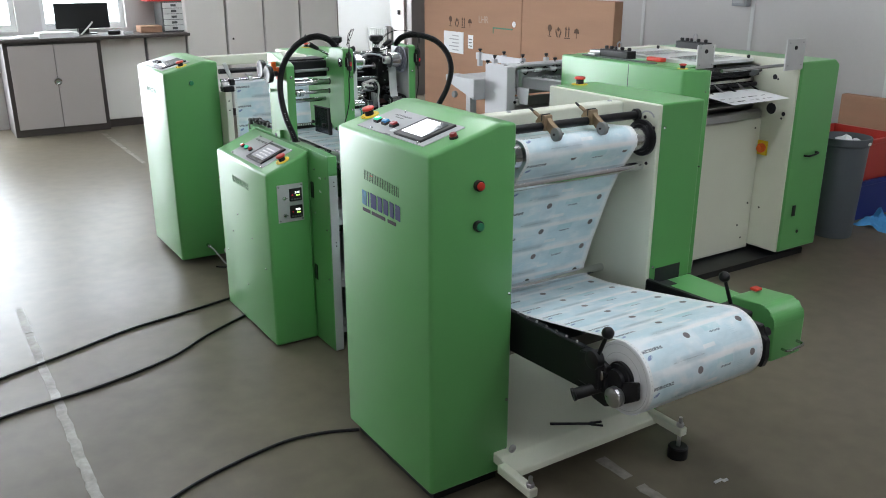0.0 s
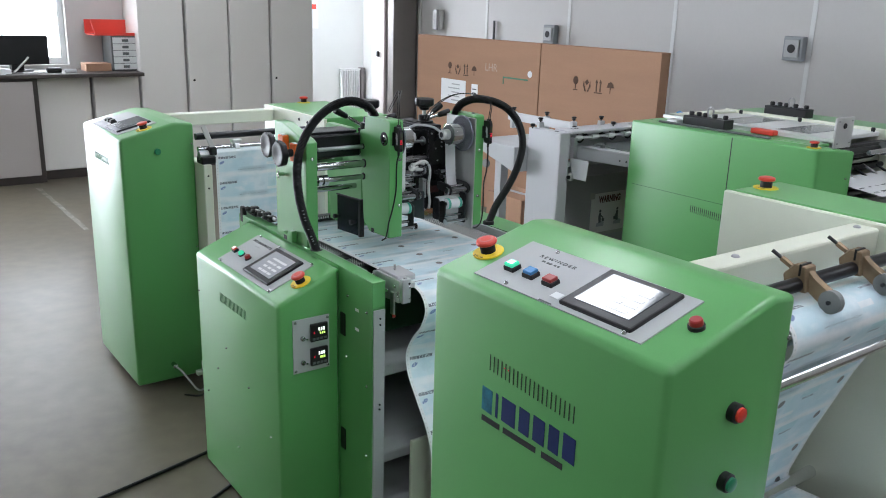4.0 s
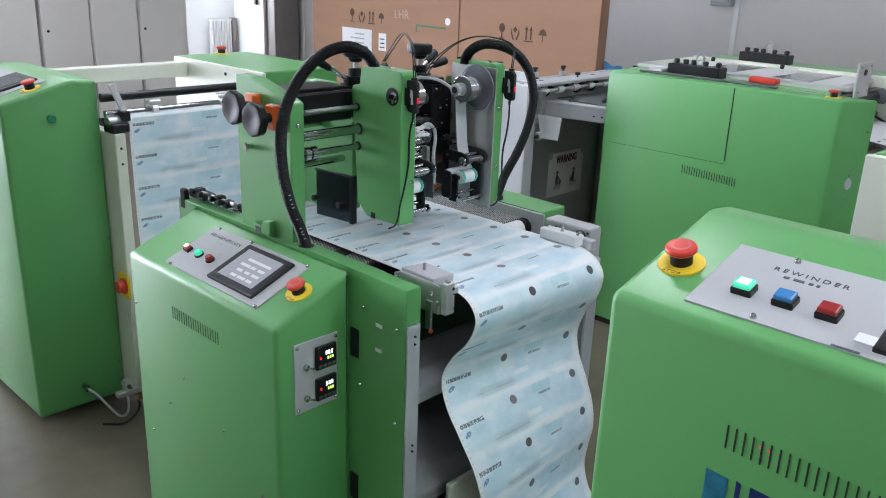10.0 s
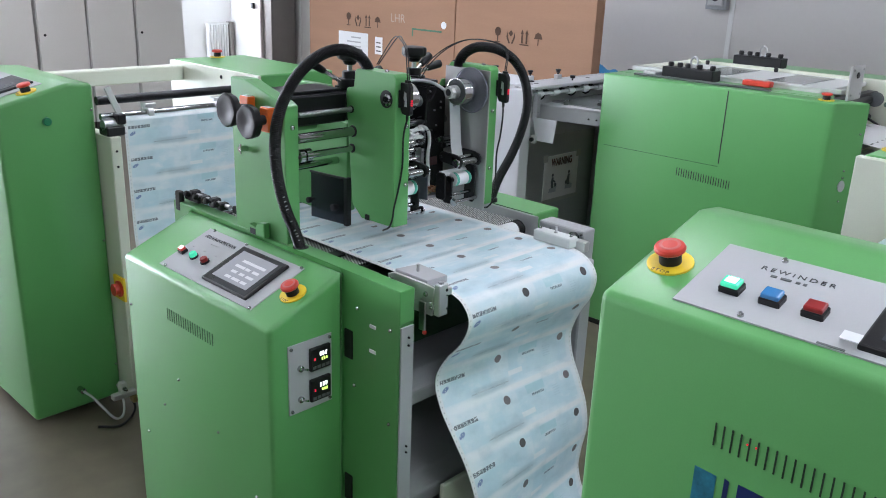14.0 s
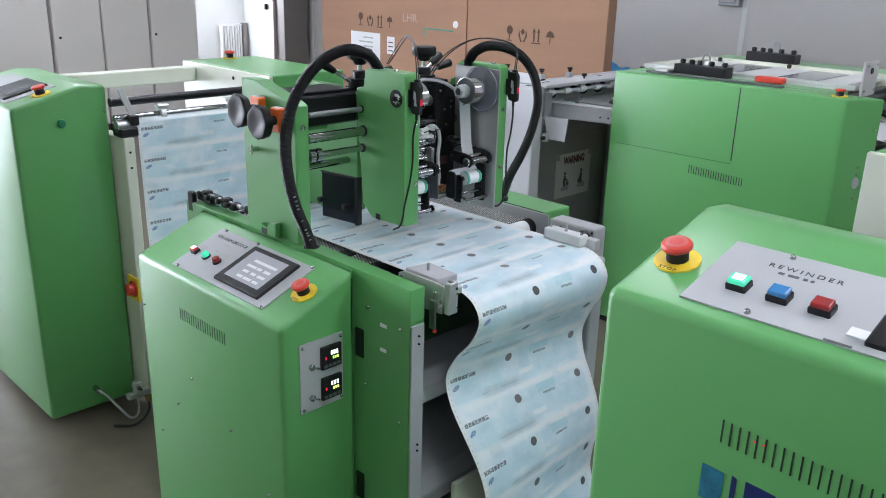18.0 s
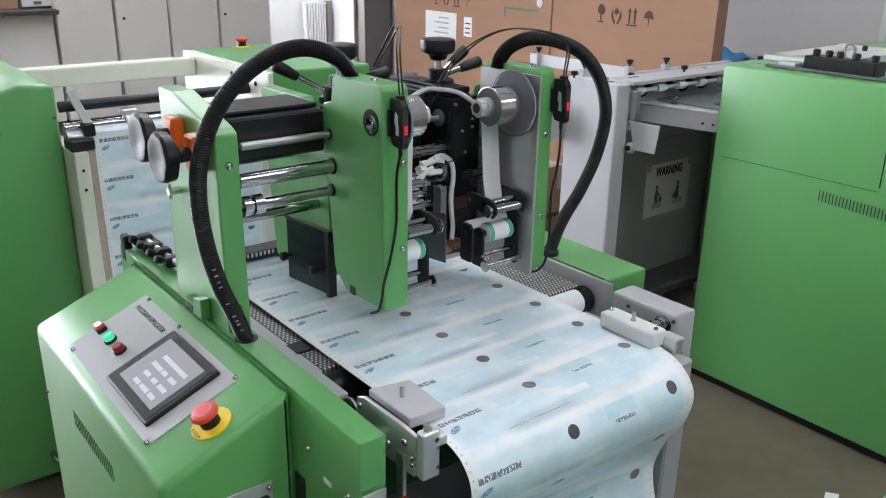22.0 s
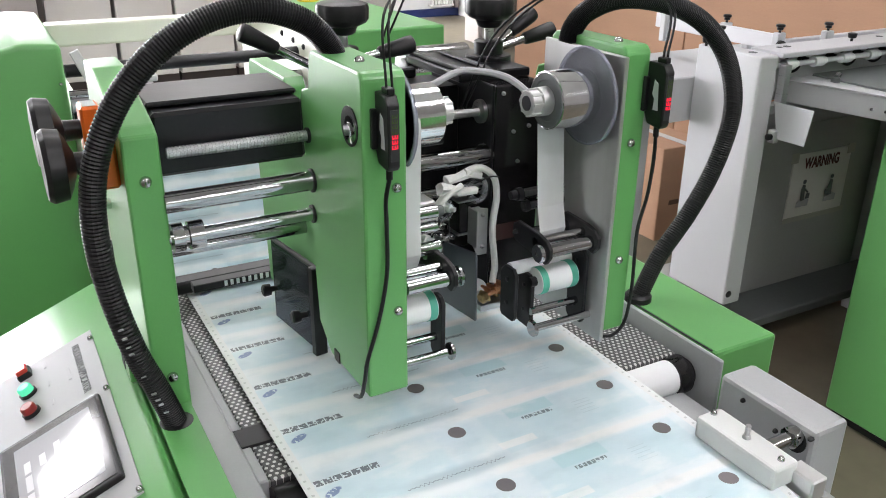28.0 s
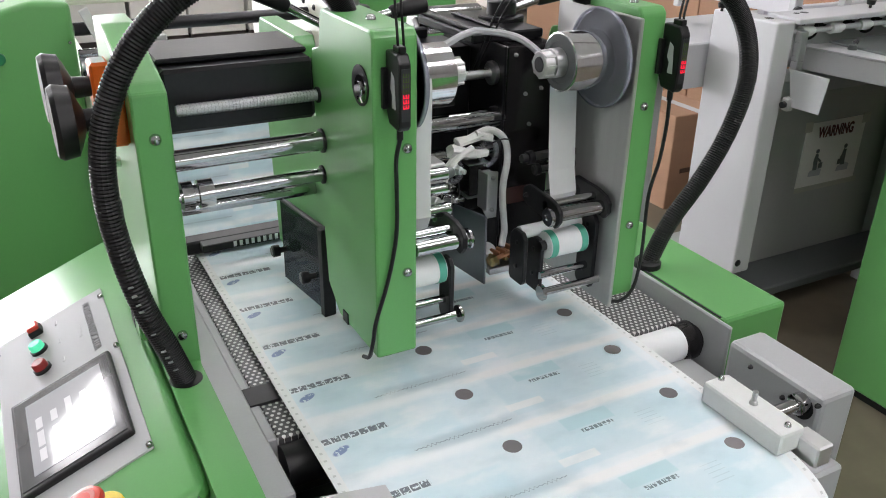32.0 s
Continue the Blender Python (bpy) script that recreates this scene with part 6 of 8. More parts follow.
for x_ in (1.6, 1.85):
    part("guide_ring", lathe((x_ - 0.009, 4.478, 1.012), (1, 0, 0), [(0, 0.022), (0.018, 0.022)], 24), ALU, uw, "", True)
    part("ring_clip", box(x_ - 0.02, 4.46, 1.03, x_ + 0.02, 4.49, 1.045, 0.003), ALU, uw)
path = [(4.56, 1.0)] + arc(4.47, 0.988, 0.0195, 80, 180, 6) + [(4.448, 0.9), (4.445, 0.75), (4.44, 0.6), (4.41, 0.45), (4.33, 0.34), (4.22, 0.33), (4.12, 0.42), (4.03, 0.6), (3.95, 0.72), (3.90, 0.79)]
path = [path[0]] + [(p.y, p.z) for p in smooth_path([(0, *p) for p in path[1:]], 3)]
part("printed_film", sheet(path, 1.4995, 1.949, 0.0012, 6), FILM, uw, "pale blue printed film hanging from the roller", True)
part("cable_gland", lathe((1.3, 4.52, 0.1), (0, -1, 0), [(0, 0.01), (0.03, 0.01), (0.032, 0.006)], 14), CHROME, uw, "", True)
part("cable", tube([(1.3, 4.49, 0.1), (1.315, 4.46, 0.085), (1.335, 4.43, 0.05), (1.36, 4.405, 0.012), (1.39, 4.41, 0.01), (1.41, 4.44, 0.04), (1.42, 4.5, 0.08)], 0.0042, 6, 8), PANELGREY, uw, "grey cable", True)
part("cable", tube([(1.425, 4.42, 0.07), (1.43, 4.4, 0.03), (1.4, 4.38, 0.008), (1.35, 4.36, 0.006), (1.3, 4.4, 0.006)], 0.004, 6, 8), BLACK, uw, "", True)
vl_ = part("valve", box(1.36, 4.40, 0.075, 1.44, 4.425, 0.095, 0.003), ALU, uw, "bare metal valve bracket")
part("valve_body", box(1.385, 4.395, 0.0955, 1.408, 4.42, 0.135, 0.003), ALU, vl_)
part("valve_body", box(1.422, 4.39, 0.05, 1.442, 4.42, 0.0745, 0.003), BRASSY, vl_)
part("valve_nut", lathe((1.396, 4.395, 0.115), (0, -1, 0), [(0, 0.007), (0.008, 0.007), (0.009, 0.004), (0.02, 0.004)], 8), CHROME, vl_)

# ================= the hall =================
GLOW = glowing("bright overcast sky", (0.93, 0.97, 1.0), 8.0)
LAMPGLOW = glowing("fluorescent diffuser", (0.97, 0.985, 1.0), 15.0)
SMOKEGREY = surface("grey translucent plastic", (0.26, 0.28, 0.28), 0.15, var=0.05, scale=3, bump=0.01)
ROOF = surface("white ceiling boards", (0.7, 0.7, 0.69), 0.8, var=0.03, scale=1, bump=0.05)
LEAF = surface("off-white door leaf", (0.6, 0.55, 0.53), 0.45, var=0.04, scale=2, bump=0.02)
DOORGREY = surface("grey brown door frame", (0.2, 0.18, 0.17), 0.5, var=0.08)
GLASS, _nt, _b = nodes_of("window glass")
_b.inputs["Base Color"].default_value = (0.95, 0.97, 0.97, 1)
_b.inputs["Transmission Weight"].default_value, _b.inputs["Roughness"].default_value, _b.inputs["IOR"].default_value = 1.0, 0.02, 1.05

solo("floor", box(-5.0, -5.0, -0.2, 6.6, 13.4, 0.0), FLOOR, "worn grey-brown resin floor with faint stains", "floor", kind="structure")
solo("ceiling", box(-5.0, -5.0, 3.0, 6.6, 13.4, 3.15), ROOF, "plain white ceiling", "ceiling", kind="structure")
solo("wall_south", box(-5.0, -5.0, 0.0, 5.9, -4.85, 3.0), WALLMAT, "plain white wall", "wall", kind="structure")
solo("wall_west", box(-5.0, -4.85, 0.0, -4.85, 9.65, 3.0), WALLMAT, "plain white wall", "wall", kind="structure")

# east wall of upright panels with cover strips
we = solo("wall_east", box(5.93, -5.0, 0.0, 6.1, 9.65, 3.0), WALLMAT, "white panelled wall with narrow joint strips", "wall", kind="structure")
ORG[we.name] = we.location.copy()
joints = [4.59 + 1.205 * k for k in range(-8, 5)]
pn = part("panel", box(5.905, joints[0] + 0.006, 0.0, 5.93, joints[1] - 0.006, 2.99, 0.002), WALLMAT, we)
repeat(pn, [(0, 1.205 * k, 0) for k in range(1, 12)])
js = part("joint_strip", box(5.9, joints[0] - 0.017, 0.0, 5.9045, joints[0] + 0.017, 2.99), WHITE, we)
repeat(js, [(0, 1.205 * k, 0) for k in range(1, 13)])


def socket(y, z):
    s = thing("wall_socket", (5.88, y, z - 0.06), "grey plastic wall socket box with a round outlet", "socket", "sockets on the panel wall")
    part("box", box(5.84, y - 0.075, z - 0.085, 5.9, y + 0.075, z + 0.085, 0.008, 2), surface("grey socket plastic", (0.3, 0.32, 0.33), 0.5), s)
    part("lid", box(5.826, y - 0.055, z - 0.06, 5.8395, y + 0.055, z + 0.06, 0.006, 2), GREY, s)
    part("outlet", lathe((5.8265, y, z), (-1, 0, 0), [(0, 0.03), (0.003, 0.03), (0.0035, 0.02)], 22), BLACK, s)


socket(4.685, 1.37)
socket(7.2, 1.362)
ph = thing("wall_phone", (5.87, 9.03, 1.34), "white wall telephone handset on the wall panel", "phone")
part("cradle", box(5.855, 8.95, 1.34, 5.9, 9.11, 1.54, 0.008, 2), WHITE, ph)
part("handset", box(5.825, 8.985, 1.33, 5.854, 9.045, 1.55, 0.012, 3), GREY, ph)
pd = thing("wall_pipe", (5.87, 8.06, 0), "thin dark cable conduit on the wall", "pipe")
part("conduit", rod((5.885, 8.06, 0.02), (5.885, 8.06, 1.46), 0.012, 10), DARKGREY, pd)

# north wall with windows and a doorway
WALLN = 9.65
wn_ = thing("wall_north", (0, WALLN, 0), "white wall with two windows and a doorway", "wall", kind="structure")
for a, b, z0, z1 in ((-5.0, -3.2, 0, 3), (-3.2, -1.4, 0, 0.97), (0.66, 1.08, 0, 0.97), (-3.2, 1.08, 2.35, 3), (1.08, 1.31, 0, 3), (1.31, 2.14, 0, 0.97), (1.31, 2.14, 2.35, 3), (2.14, 4.62, 0, 3), (4.62, 5.62, 2.15, 3), (5.62, 6.1, 0, 3)):
    part("wall_piece", box(a, WALLN, z0, b, WALLN + 0.2, z1), WALLMAT, wn_)
for i, (a, b) in enumerate(((-3.2, 1.08), (1.31, 2.14))):
    w = thing("window_%d" % (i + 1), ((a + b) / 2, WALLN + 0.1, 0.97), "white framed window with bright daylight outside", "window", kind="structure")
    n_ = 4 if i == 0 else 1
    for k in range(n_ + 1):
        x = a + (b - a) * k / n_
        x = min(max(x, a + 0.025), b - 0.025)
        part("frame", box(x - 0.025, WALLN + 0.07, 0.97, x + 0.025, WALLN + 0.13, 2.35, 0.003), WHITE, w)
    part("frame", box(a, WALLN + 0.072, 2.295, b, WALLN + 0.128, 2.35), WHITE, w)
    part("frame", box(a, WALLN + 0.072, 0.971, b, WALLN + 0.128, 1.03), WHITE, w)
    for k in range(n_):
        x0, x1 = a + (b - a) * k / n_ + 0.03, a + (b - a) * (k + 1) / n_ - 0.03
        g = part("pane", box(x0, WALLN + 0.098, 1.03, x1, WALLN + 0.102, 2.295), GLASS, w)
        g.visible_shadow = False
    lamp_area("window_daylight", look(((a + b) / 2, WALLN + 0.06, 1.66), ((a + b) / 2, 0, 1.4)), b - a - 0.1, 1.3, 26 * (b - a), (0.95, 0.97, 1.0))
gd_ = thing("door_2", (-0.37, WALLN + 0.1, 0), "white framed glazed double door with daylight outside", "door", kind="structure")
for x in (-1.37, -0.37, 0.63):
    part("frame", box(x - 0.03, WALLN + 0.06, 0.0, x + 0.03, WALLN + 0.14, 0.969, 0.003), WHITE, gd_)
part("threshold", box(-1.34, WALLN + 0.06, 0.0, 0.6, WALLN + 0.14, 0.06), WHITE, gd_)
for x in (-1.34, -0.34):
    g = part("pane", box(x, WALLN + 0.098, 0.06, x + 0.94, WALLN + 0.102, 0.965), GLASS, gd_)
    g.visible_shadow = False
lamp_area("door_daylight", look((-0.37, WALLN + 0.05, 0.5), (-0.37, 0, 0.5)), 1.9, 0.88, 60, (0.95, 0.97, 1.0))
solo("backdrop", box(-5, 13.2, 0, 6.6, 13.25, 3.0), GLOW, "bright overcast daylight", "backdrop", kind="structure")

# bright passage behind the doorway
ps = thing("passage", (5.1, 11, 0), "bright white passage behind the doorway", "room", kind="structure")
part("side_wall", box(3.9, 9.85, 0, 4.0, 11.7, 3), WHITE, ps)
part("side_wall", box(6.45, 9.85, 0, 6.55, 11.7, 3), WHITE, ps)
part("end_wall", box(4.0, 11.6, 0, 6.45, 11.7, 0.9), WHITE, ps)
part("end_wall", box(5.35, 11.6, 0.9, 6.45, 11.7, 3), WHITE, ps)
part("skirting", box(5.3, 11.58, 0, 6.45, 11.599, 0.09), NAVY, ps)
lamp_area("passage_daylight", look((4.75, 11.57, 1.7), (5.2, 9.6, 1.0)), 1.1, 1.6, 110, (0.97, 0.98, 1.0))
dr = thing("door_1", (5.62, 9.75, 0), "white door standing open into the passage", "door", kind="structure")
part("door_frame", box(5.61, 9.6, 0, 5.64, 9.66, 2.2, 0.004), DOORGREY, dr)
part("door_frame", box(4.56, 9.6, 0, 4.62, 9.66, 2.2, 0.004), DOORGREY, dr)
part("door_leaf", box(5.575, 9.665, 0.02, 5.609, 9.92, 2.1, 0.004), LEAF, dr)
part("door_handle", box(5.545, 9.76, 1.0, 5.5745, 9.8, 1.06, 0.003), BLACK, dr)
solo("pillar", box(5.585, 9.48, 0, 5.897, 9.598, 2.98, 0.005), DOORGREY, "grey brown boxed corner column", "column", kind="structure")
rd = thing("radiator", (6.2, 11.54, 0.12), "white ribbed panel radiator on the passage wall", "radiator")
for k in range(8):
    part("rib", box(6.06 + 0.037 * k, 11.51, 0.14, 6.086 + 0.037 * k, 11.58, 0.70, 0.006), WHITE, rd)
part("top_rail", box(6.05, 11.52, 0.70, 6.36, 11.585, 0.72), WHITE, rd)
part("bottom_rail", box(6.05, 11.52, 0.12, 6.36, 11.585, 0.14), WHITE, rd)
# Grey brown upright at the radiator's right edge.
part("dark_post", box(6.363, 11.5, 0.1, 6.42, 11.59, 0.73, 0.004), DOORGREY, rd, "grey brown upright beside the radiator")
nt_ = thing("wall_notice", (5.6, 11.59, 1.2), "white notice sheet with a red bar", "notice")
part("sheet", box(5.5, 11.594, 1.25, 5.75, 11.599, 1.65), PAPER, nt_)
part("red_bar", box(5.53, 11.5925, 1.5, 5.72, 11.5939, 1.56), RED, nt_)


# ceiling lights
def ceiling_light(x, y):
    c = thing("ceiling_light", (x, y, 2.94), "white square ceiling light panel", "ceiling light", "ceiling lights")
    part("housing", box(x - 0.31, y - 0.31, 2.96, x + 0.31, y + 0.31, 3.0), WHITE, c)
    part("diffuser", box(x - 0.285, y - 0.285, 2.945, x + 0.285, y + 0.285, 2.9595), LAMPGLOW, c)
    return c


first = ceiling_light(2.55, 3.93)
# Out of view; (0.9, y) and (4.9, 0.6) are extra, to brighten film and sheeter.
for x, y in ((2.55, -2.15), (2.55, -0.15), (2.55, 1.85), (2.55, 5.85), (-0.7, -2.15), (-0.7, -0.15), (0.9, 1.85), (0.9, 5.85), (-0.8, 7.72), (2.55, 7.85), (4.9, 0.6), (-3.6, 7.45)):
    copy_thing(first, Matrix.Translation((x, y, 2.94)))

# floor marks, cables, scraps
rng = random.Random(7)


def floor_tape(x, y0, y1, w, wob=0.012):
    bm = bmesh.new()
    y = y0
    prev = None
    while y < y1:
        a = bm.verts.new((x - w / 2 + rng.uniform(-0.004, 0.004), y, 0.0012))
        b = bm.verts.new((x + w / 2 + rng.uniform(-0.004, 0.004), y, 0.0012))
        if prev and rng.random() > 0.02:
            f = bm.faces.new((prev[0], prev[1], b, a))
        prev = (a, b)
        y += rng.uniform(0.02, 0.07)
    ret = bmesh.ops.extrude_face_region(bm, geom=bm.faces[:])
    bmesh.ops.translate(bm, vec=(0, 0, -0.001), verts=[v for v in ret["geom"] if isinstance(v, bmesh.types.BMVert)])
    bmesh.ops.delete(bm, geom=[v for v in bm.verts if not v.link_faces], context="VERTS")
    return solo("floor_marking", bm, TAPE, "worn white tape line on the floor", "floor marking", kind="structure")


floor_tape(0.29, 1.2, 4.4, 0.036)
floor_tape(1.63, 7.3, 8.95, 0.035)
floor_tape(1.785, 1.2, 1.86, 0.042)
for pts in ([(-1.2, 3.0, 0.006), (-0.5, 3.3, 0.006), (0.119, 3.551, 0.006), (0.4, 3.66, 0.006), (0.671, 3.774, 0.006), (0.95, 3.84, 0.006), (1.215, 3.906, 0.006)], [(-1.0, 2.6, 0.006), (-0.4, 3.02, 0.006), (0.083, 3.204, 0.006), (0.45, 3.27, 0.006), (0.757, 3.376, 0.006), (0.98, 3.53, 0.006), (1.21, 3.66, 0.006)], [(-0.2, 1.9, 0.006), (0.2, 2.2, 0.006), (0.501, 2.373, 0.006), (0.7, 2.445, 0.006), (0.911, 2.487, 0.006), (1.05, 2.47, 0.006), (1.175, 2.42, 0.006)]):
    solo("power_cable", tube(pts, 0.006, 10, 8), RUBBER, "black power cable lying on the floor", "cable", "cables on the floor", smooth=True)
bm = bmesh.new()
for p, q in (((2.0, 1.5), (2.035, 1.51)), ((2.03, 1.49), (2.05, 1.5))):
    box(p[0], p[1], 0.0, q[0], q[1], 0.006, 0.001, bm=bm)
solo("paper_scrap", bm, PAPER, "small torn white paper scrap on the floor", "scrap")
solo("paper_scrap", prism([(2.96, 3.15), (3.01, 3.17), (3.03, 3.14), (2.98, 3.12)], "z", 0.0, 0.008), PAPER, "small torn white paper scrap on the floor", "scrap")

# ================= cabinets and desk along the north wall =================
CF = 9.2
cb = thing("low_cabinet", (1.3, 9.35, 0), "grey two-door cabinet in a dark frame with a ring handle", "cabinet")
part("carcass", box(0.86, CF - 0.1, 0.0, 1.745, 9.62, 0.90, 0.003), DARKWOOD, cb)
CABDARK = surface("taupe grey cabinet door", (0.42, 0.39, 0.375), 0.5, var=0.04, scale=1.5, bump=0.02)
for a, b in ((0.9, 1.3), (1.305, 1.705)):
    part("door", box(a, CF - 0.118, 0.07, b, CF - 0.101, 0.875, 0.003), CABDARK, cb)
part("ring_handle", lathe((1.303, CF - 0.119, 0.52), (0, -1, 0), [(0, 0.036), (0.006, 0.036), (0.008, 0.03), (0.004, 0.022), (0.003, 0.012)], 26), CHROME, cb, "round chrome ring handle", True)


def cupboard(x0, x1, z1, label, group, keyhole=None):
    c = thing("cupboard", ((x0 + x1) / 2, 9.4, 0), label, "cupboard", group)
    part("carcass", box(x0 + 0.003, CF + 0.018, 0.08, x1 - 0.003, 9.63, z1, 0.002), CABINET, c)
    part("door", box(x0 + 0.006, CF, 0.085, x1 - 0.006, CF + 0.017, z1 - 0.004, 0.003), CABINET, c)
    part("plinth", box(x0 + 0.001, CF + 0.02, 0.0, x1 - 0.001, 9.6, 0.079), DARKWOOD, c)
    if keyhole:
        part("lock", lathe((keyhole[0], CF, keyhole[1]), (0, -1, 0), [(0, 0.011), (0.004, 0.011), (0.005, 0.007)], 14), BLACK, c)
    return c


for a, b in ((-3.1, -2.3), (-2.3, -1.5), (1.75, 2.2), (2.22, 2.63)):
    cupboard(a, b, 0.9, "pale grey low cupboard with a plain door", "low cupboards")
for a, b, k in ((2.645, 3.075, None), (3.095, 3.51, (3.15, 0.84)), (3.52, 3.94, None), (3.955, 4.42, (4.0, 0.84))):
    cupboard(a, b, 2.2, "pale grey tall cupboard with a plain door", "tall cupboards", k)
solo("worktop", box(0.68, CF - 0.14, 0.9005, 2.64, 9.645, 0.932, 0.004), DARKWOOD, "dark laminate worktop along the wall", "worktop")
pcm = thing("monitor", (1.67, 9.45, 0.932), "dark flat computer monitor seen against the window", "monitor")
part("screen", box(1.41, 9.45, 0.99, 1.93, 9.48, 1.24, 0.004), BLACK, pcm)
part("stand", box(1.62, 9.45, 0.932, 1.72, 9.55, 0.99), BLACK, pcm)
part("base", box(1.55, 9.42, 0.9325, 1.79, 9.58, 0.942), BLACK, pcm)
for i, (x, y, a, h) in enumerate(((1.18, 9.25, 8, 0.02), (1.42, 9.3, -5, 0.035), (1.0, 9.22, 14, 0.012), (1.35, 9.2, 3, 0.05))):
    p = solo("paper_pile", box(x - 0.16, y - 0.11, 0.9325 + 0.0, x + 0.16, y + 0.11, 0.9325 + h, 0.002), PAPER, "loose stack of white papers on the worktop", "papers", "papers on the worktop")
    p.rotation_euler = (0, 0, radians(a))
solo("desk_lamp", tube([(1.62, 9.36, 0.932), (1.66, 9.36, 0.97), (1.72, 9.36, 1.03), (1.745, 9.36, 1.06)], 0.008, 5, 8), WHITE, "small white lamp arm on the worktop", "lamp", smooth=True)
solo("hand_tool", box(1.86, 9.22, 0.9325, 1.98, 9.28, 0.975, 0.012, 2), BLACK, "black hand tool on the worktop", "tool")
solo("hand_tool", box(2.0, 9.2, 0.9325, 2.1, 9.24, 0.965, 0.01, 2), GREY, "grey hand tool on the worktop", "tool")
solo("small_carton", box(2.2, 9.3, 0.9325, 2.42, 9.5, 1.0, 0.004), CARD, "small open brown carton on the worktop", "carton")
dw = thing("drawer_box", (2.55, 9.4, 0.932), "grey desktop drawer box with five white drawers", "drawers")
part("body", box(2.43, 9.3, 0.9325, 2.69, 9.6, 1.245, 0.004), DARKGREY, dw)
for k in range(5):
    d_ = part("drawer", box(2.445, 9.285, 0.945 + 0.058 * k, 2.655, 9.2995, 0.998 + 0.058 * k, 0.003), WHITE, dw)
    part("label_holder", box(2.525, 9.281, 0.96 + 0.058 * k, 2.58, 9.2848, 0.983 + 0.058 * k), DARKGREY, d_)
tr = thing("red_tray", (2.47, 9.42, 1.245), "red plastic letter tray on the drawer box", "tray")
part("bottom", box(2.29, 9.3, 1.246, 2.68, 9.58, 1.256), RED, tr)
part("rim", prism([(2.27, 1.38), (2.3, 1.2565), (2.67, 1.2565), (2.7, 1.38), (2.69, 1.38), (2.66, 1.27), (2.31, 1.27), (2.28, 1.38)], "y", 9.3, 9.31, 0.001), RED, tr)
part("back", box(2.28, 9.57, 1.2565, 2.69, 9.58, 1.38), RED, tr)

# ================= large cartons =================
INKBROWN = surface("dark brown carton print", (0.09, 0.05, 0.03), 0.8, bump=0)


def carton(y0, y1, label, marks, seam):
    c = thing("large_carton", (5.1, (y0 + y1) / 2, 0), label, "carton", "cartons by the wall")
    x = 4.56
    part("side", box(x, y0, 0.0, x + 0.012, y1, 1.345, 0.002), CARD, c)
    part("end", box(x + 0.0125, y0, 0.0, 4.63, y0 + 0.012, 1.343, 0.002), CARD, c)
    part("end", box(x + 0.0125, y1 - 0.012, 0.0, 4.63, y1, 1.343, 0.002), CARD, c)
    part("back", box(4.631, y0, 0.0, 4.643, y1, 1.345), CARD, c)
    part("lid_flap", box(x + 0.013, y0 + 0.013, 1.333, 4.63, y1 - 0.013, 1.343), CARD, c)
    for k in range(4):
        y = mid = marks
        bm = bmesh.new()
        xf = x - 0.0015
        if k == 0:
            lathe((xf, y, 1.115), (-1, 0, 0), [(0, 0.035), (0.001, 0.034)], 16, bm)
            box(xf - 0.001, y - 0.006, 1.04, xf, y + 0.006, 1.085, bm=bm)
            box(xf - 0.001, y - 0.03, 1.03, xf, y + 0.03, 1.038, bm=bm)
        elif k == 1:
            prism([(y - 0.026, 1.108), (y, 1.085), (y + 0.026, 1.108), (y, 1.135)], "x", xf - 0.001, xf, bm=bm)
            for s in (-1, 1):
                prism([(y + s * 0.042, 1.12), (y + s * 0.05, 1.08), (y + s * 0.024, 1.03), (y + s * 0.006, 1.03), (y + s * 0.03, 1.075)], "x", xf - 0.001, xf, bm=bm)
        elif k == 2:
            for s in (-1, 1):
                box(xf - 0.001, y + s * 0.025 - 0.008, 1.04, xf, y + s * 0.025 + 0.008, 1.11, bm=bm)
                prism([(y + s * 0.025 - 0.018, 1.112), (y + s * 0.025, 1.145), (y + s * 0.025 + 0.018, 1.112)], "x", xf - 0.001, xf, bm=bm)
            box(xf - 0.001, y - 0.05, 1.025, xf, y + 0.05, 1.034, bm=bm)
        else:
            prism([(y - 0.045, 1.085), (y - 0.03, 1.12), (y, 1.135), (y + 0.03, 1.12), (y + 0.045, 1.085)], "x", xf - 0.001, xf, bm=bm)
            box(xf - 0.001, y - 0.004, 1.035, xf, y + 0.004, 1.084, bm=bm)
        for v in bm.verts:
            v.co.y = mid + (v.co.y - y) * 0.72 - 0.11 * (k - 1.5)
            v.co.z = 1.09 + (v.co.z - 1.085) * 0.8
        part("shipping_mark", bm, INKBROWN, c)
    return c


c2 = carton(5.90, 7.49, "large brown corrugated carton with shipping marks and white labels", 6.84, True)
c1 = carton(4.775, 5.892, "large brown corrugated carton with shipping marks", 5.35, False)
part("paper_label", box(4.556, 6.78, 0.80, 4.5592, 7.12, 1.0), PAPER, c2, "white paper delivery label")
for k in range(5):
    part("writing_bar", box(4.5548, 6.86, 0.825 + 0.033 * k, 4.5558, 6.86 + (0.16 if k % 2 else 0.11), 0.835 + 0.033 * k), GREY, c2)
part("paper_label", box(4.556, 6.62, 0.86, 4.5592, 6.7, 0.985), PAPER, c2)
for k in range(3):
    part("writing_bar", box(4.5548, 6.635, 0.88 + 0.03 * k, 4.5558, 6.685, 0.888 + 0.03 * k), INK, c2)
TAPEGREEN = surface("dark green tape", (0.07, 0.2, 0.12), 0.5, var=0.2, scale=30, bump=0.02)
CHALK = surface("white chalk", (0.46, 0.36, 0.29), 0.9, var=0.2, scale=60, bump=0)
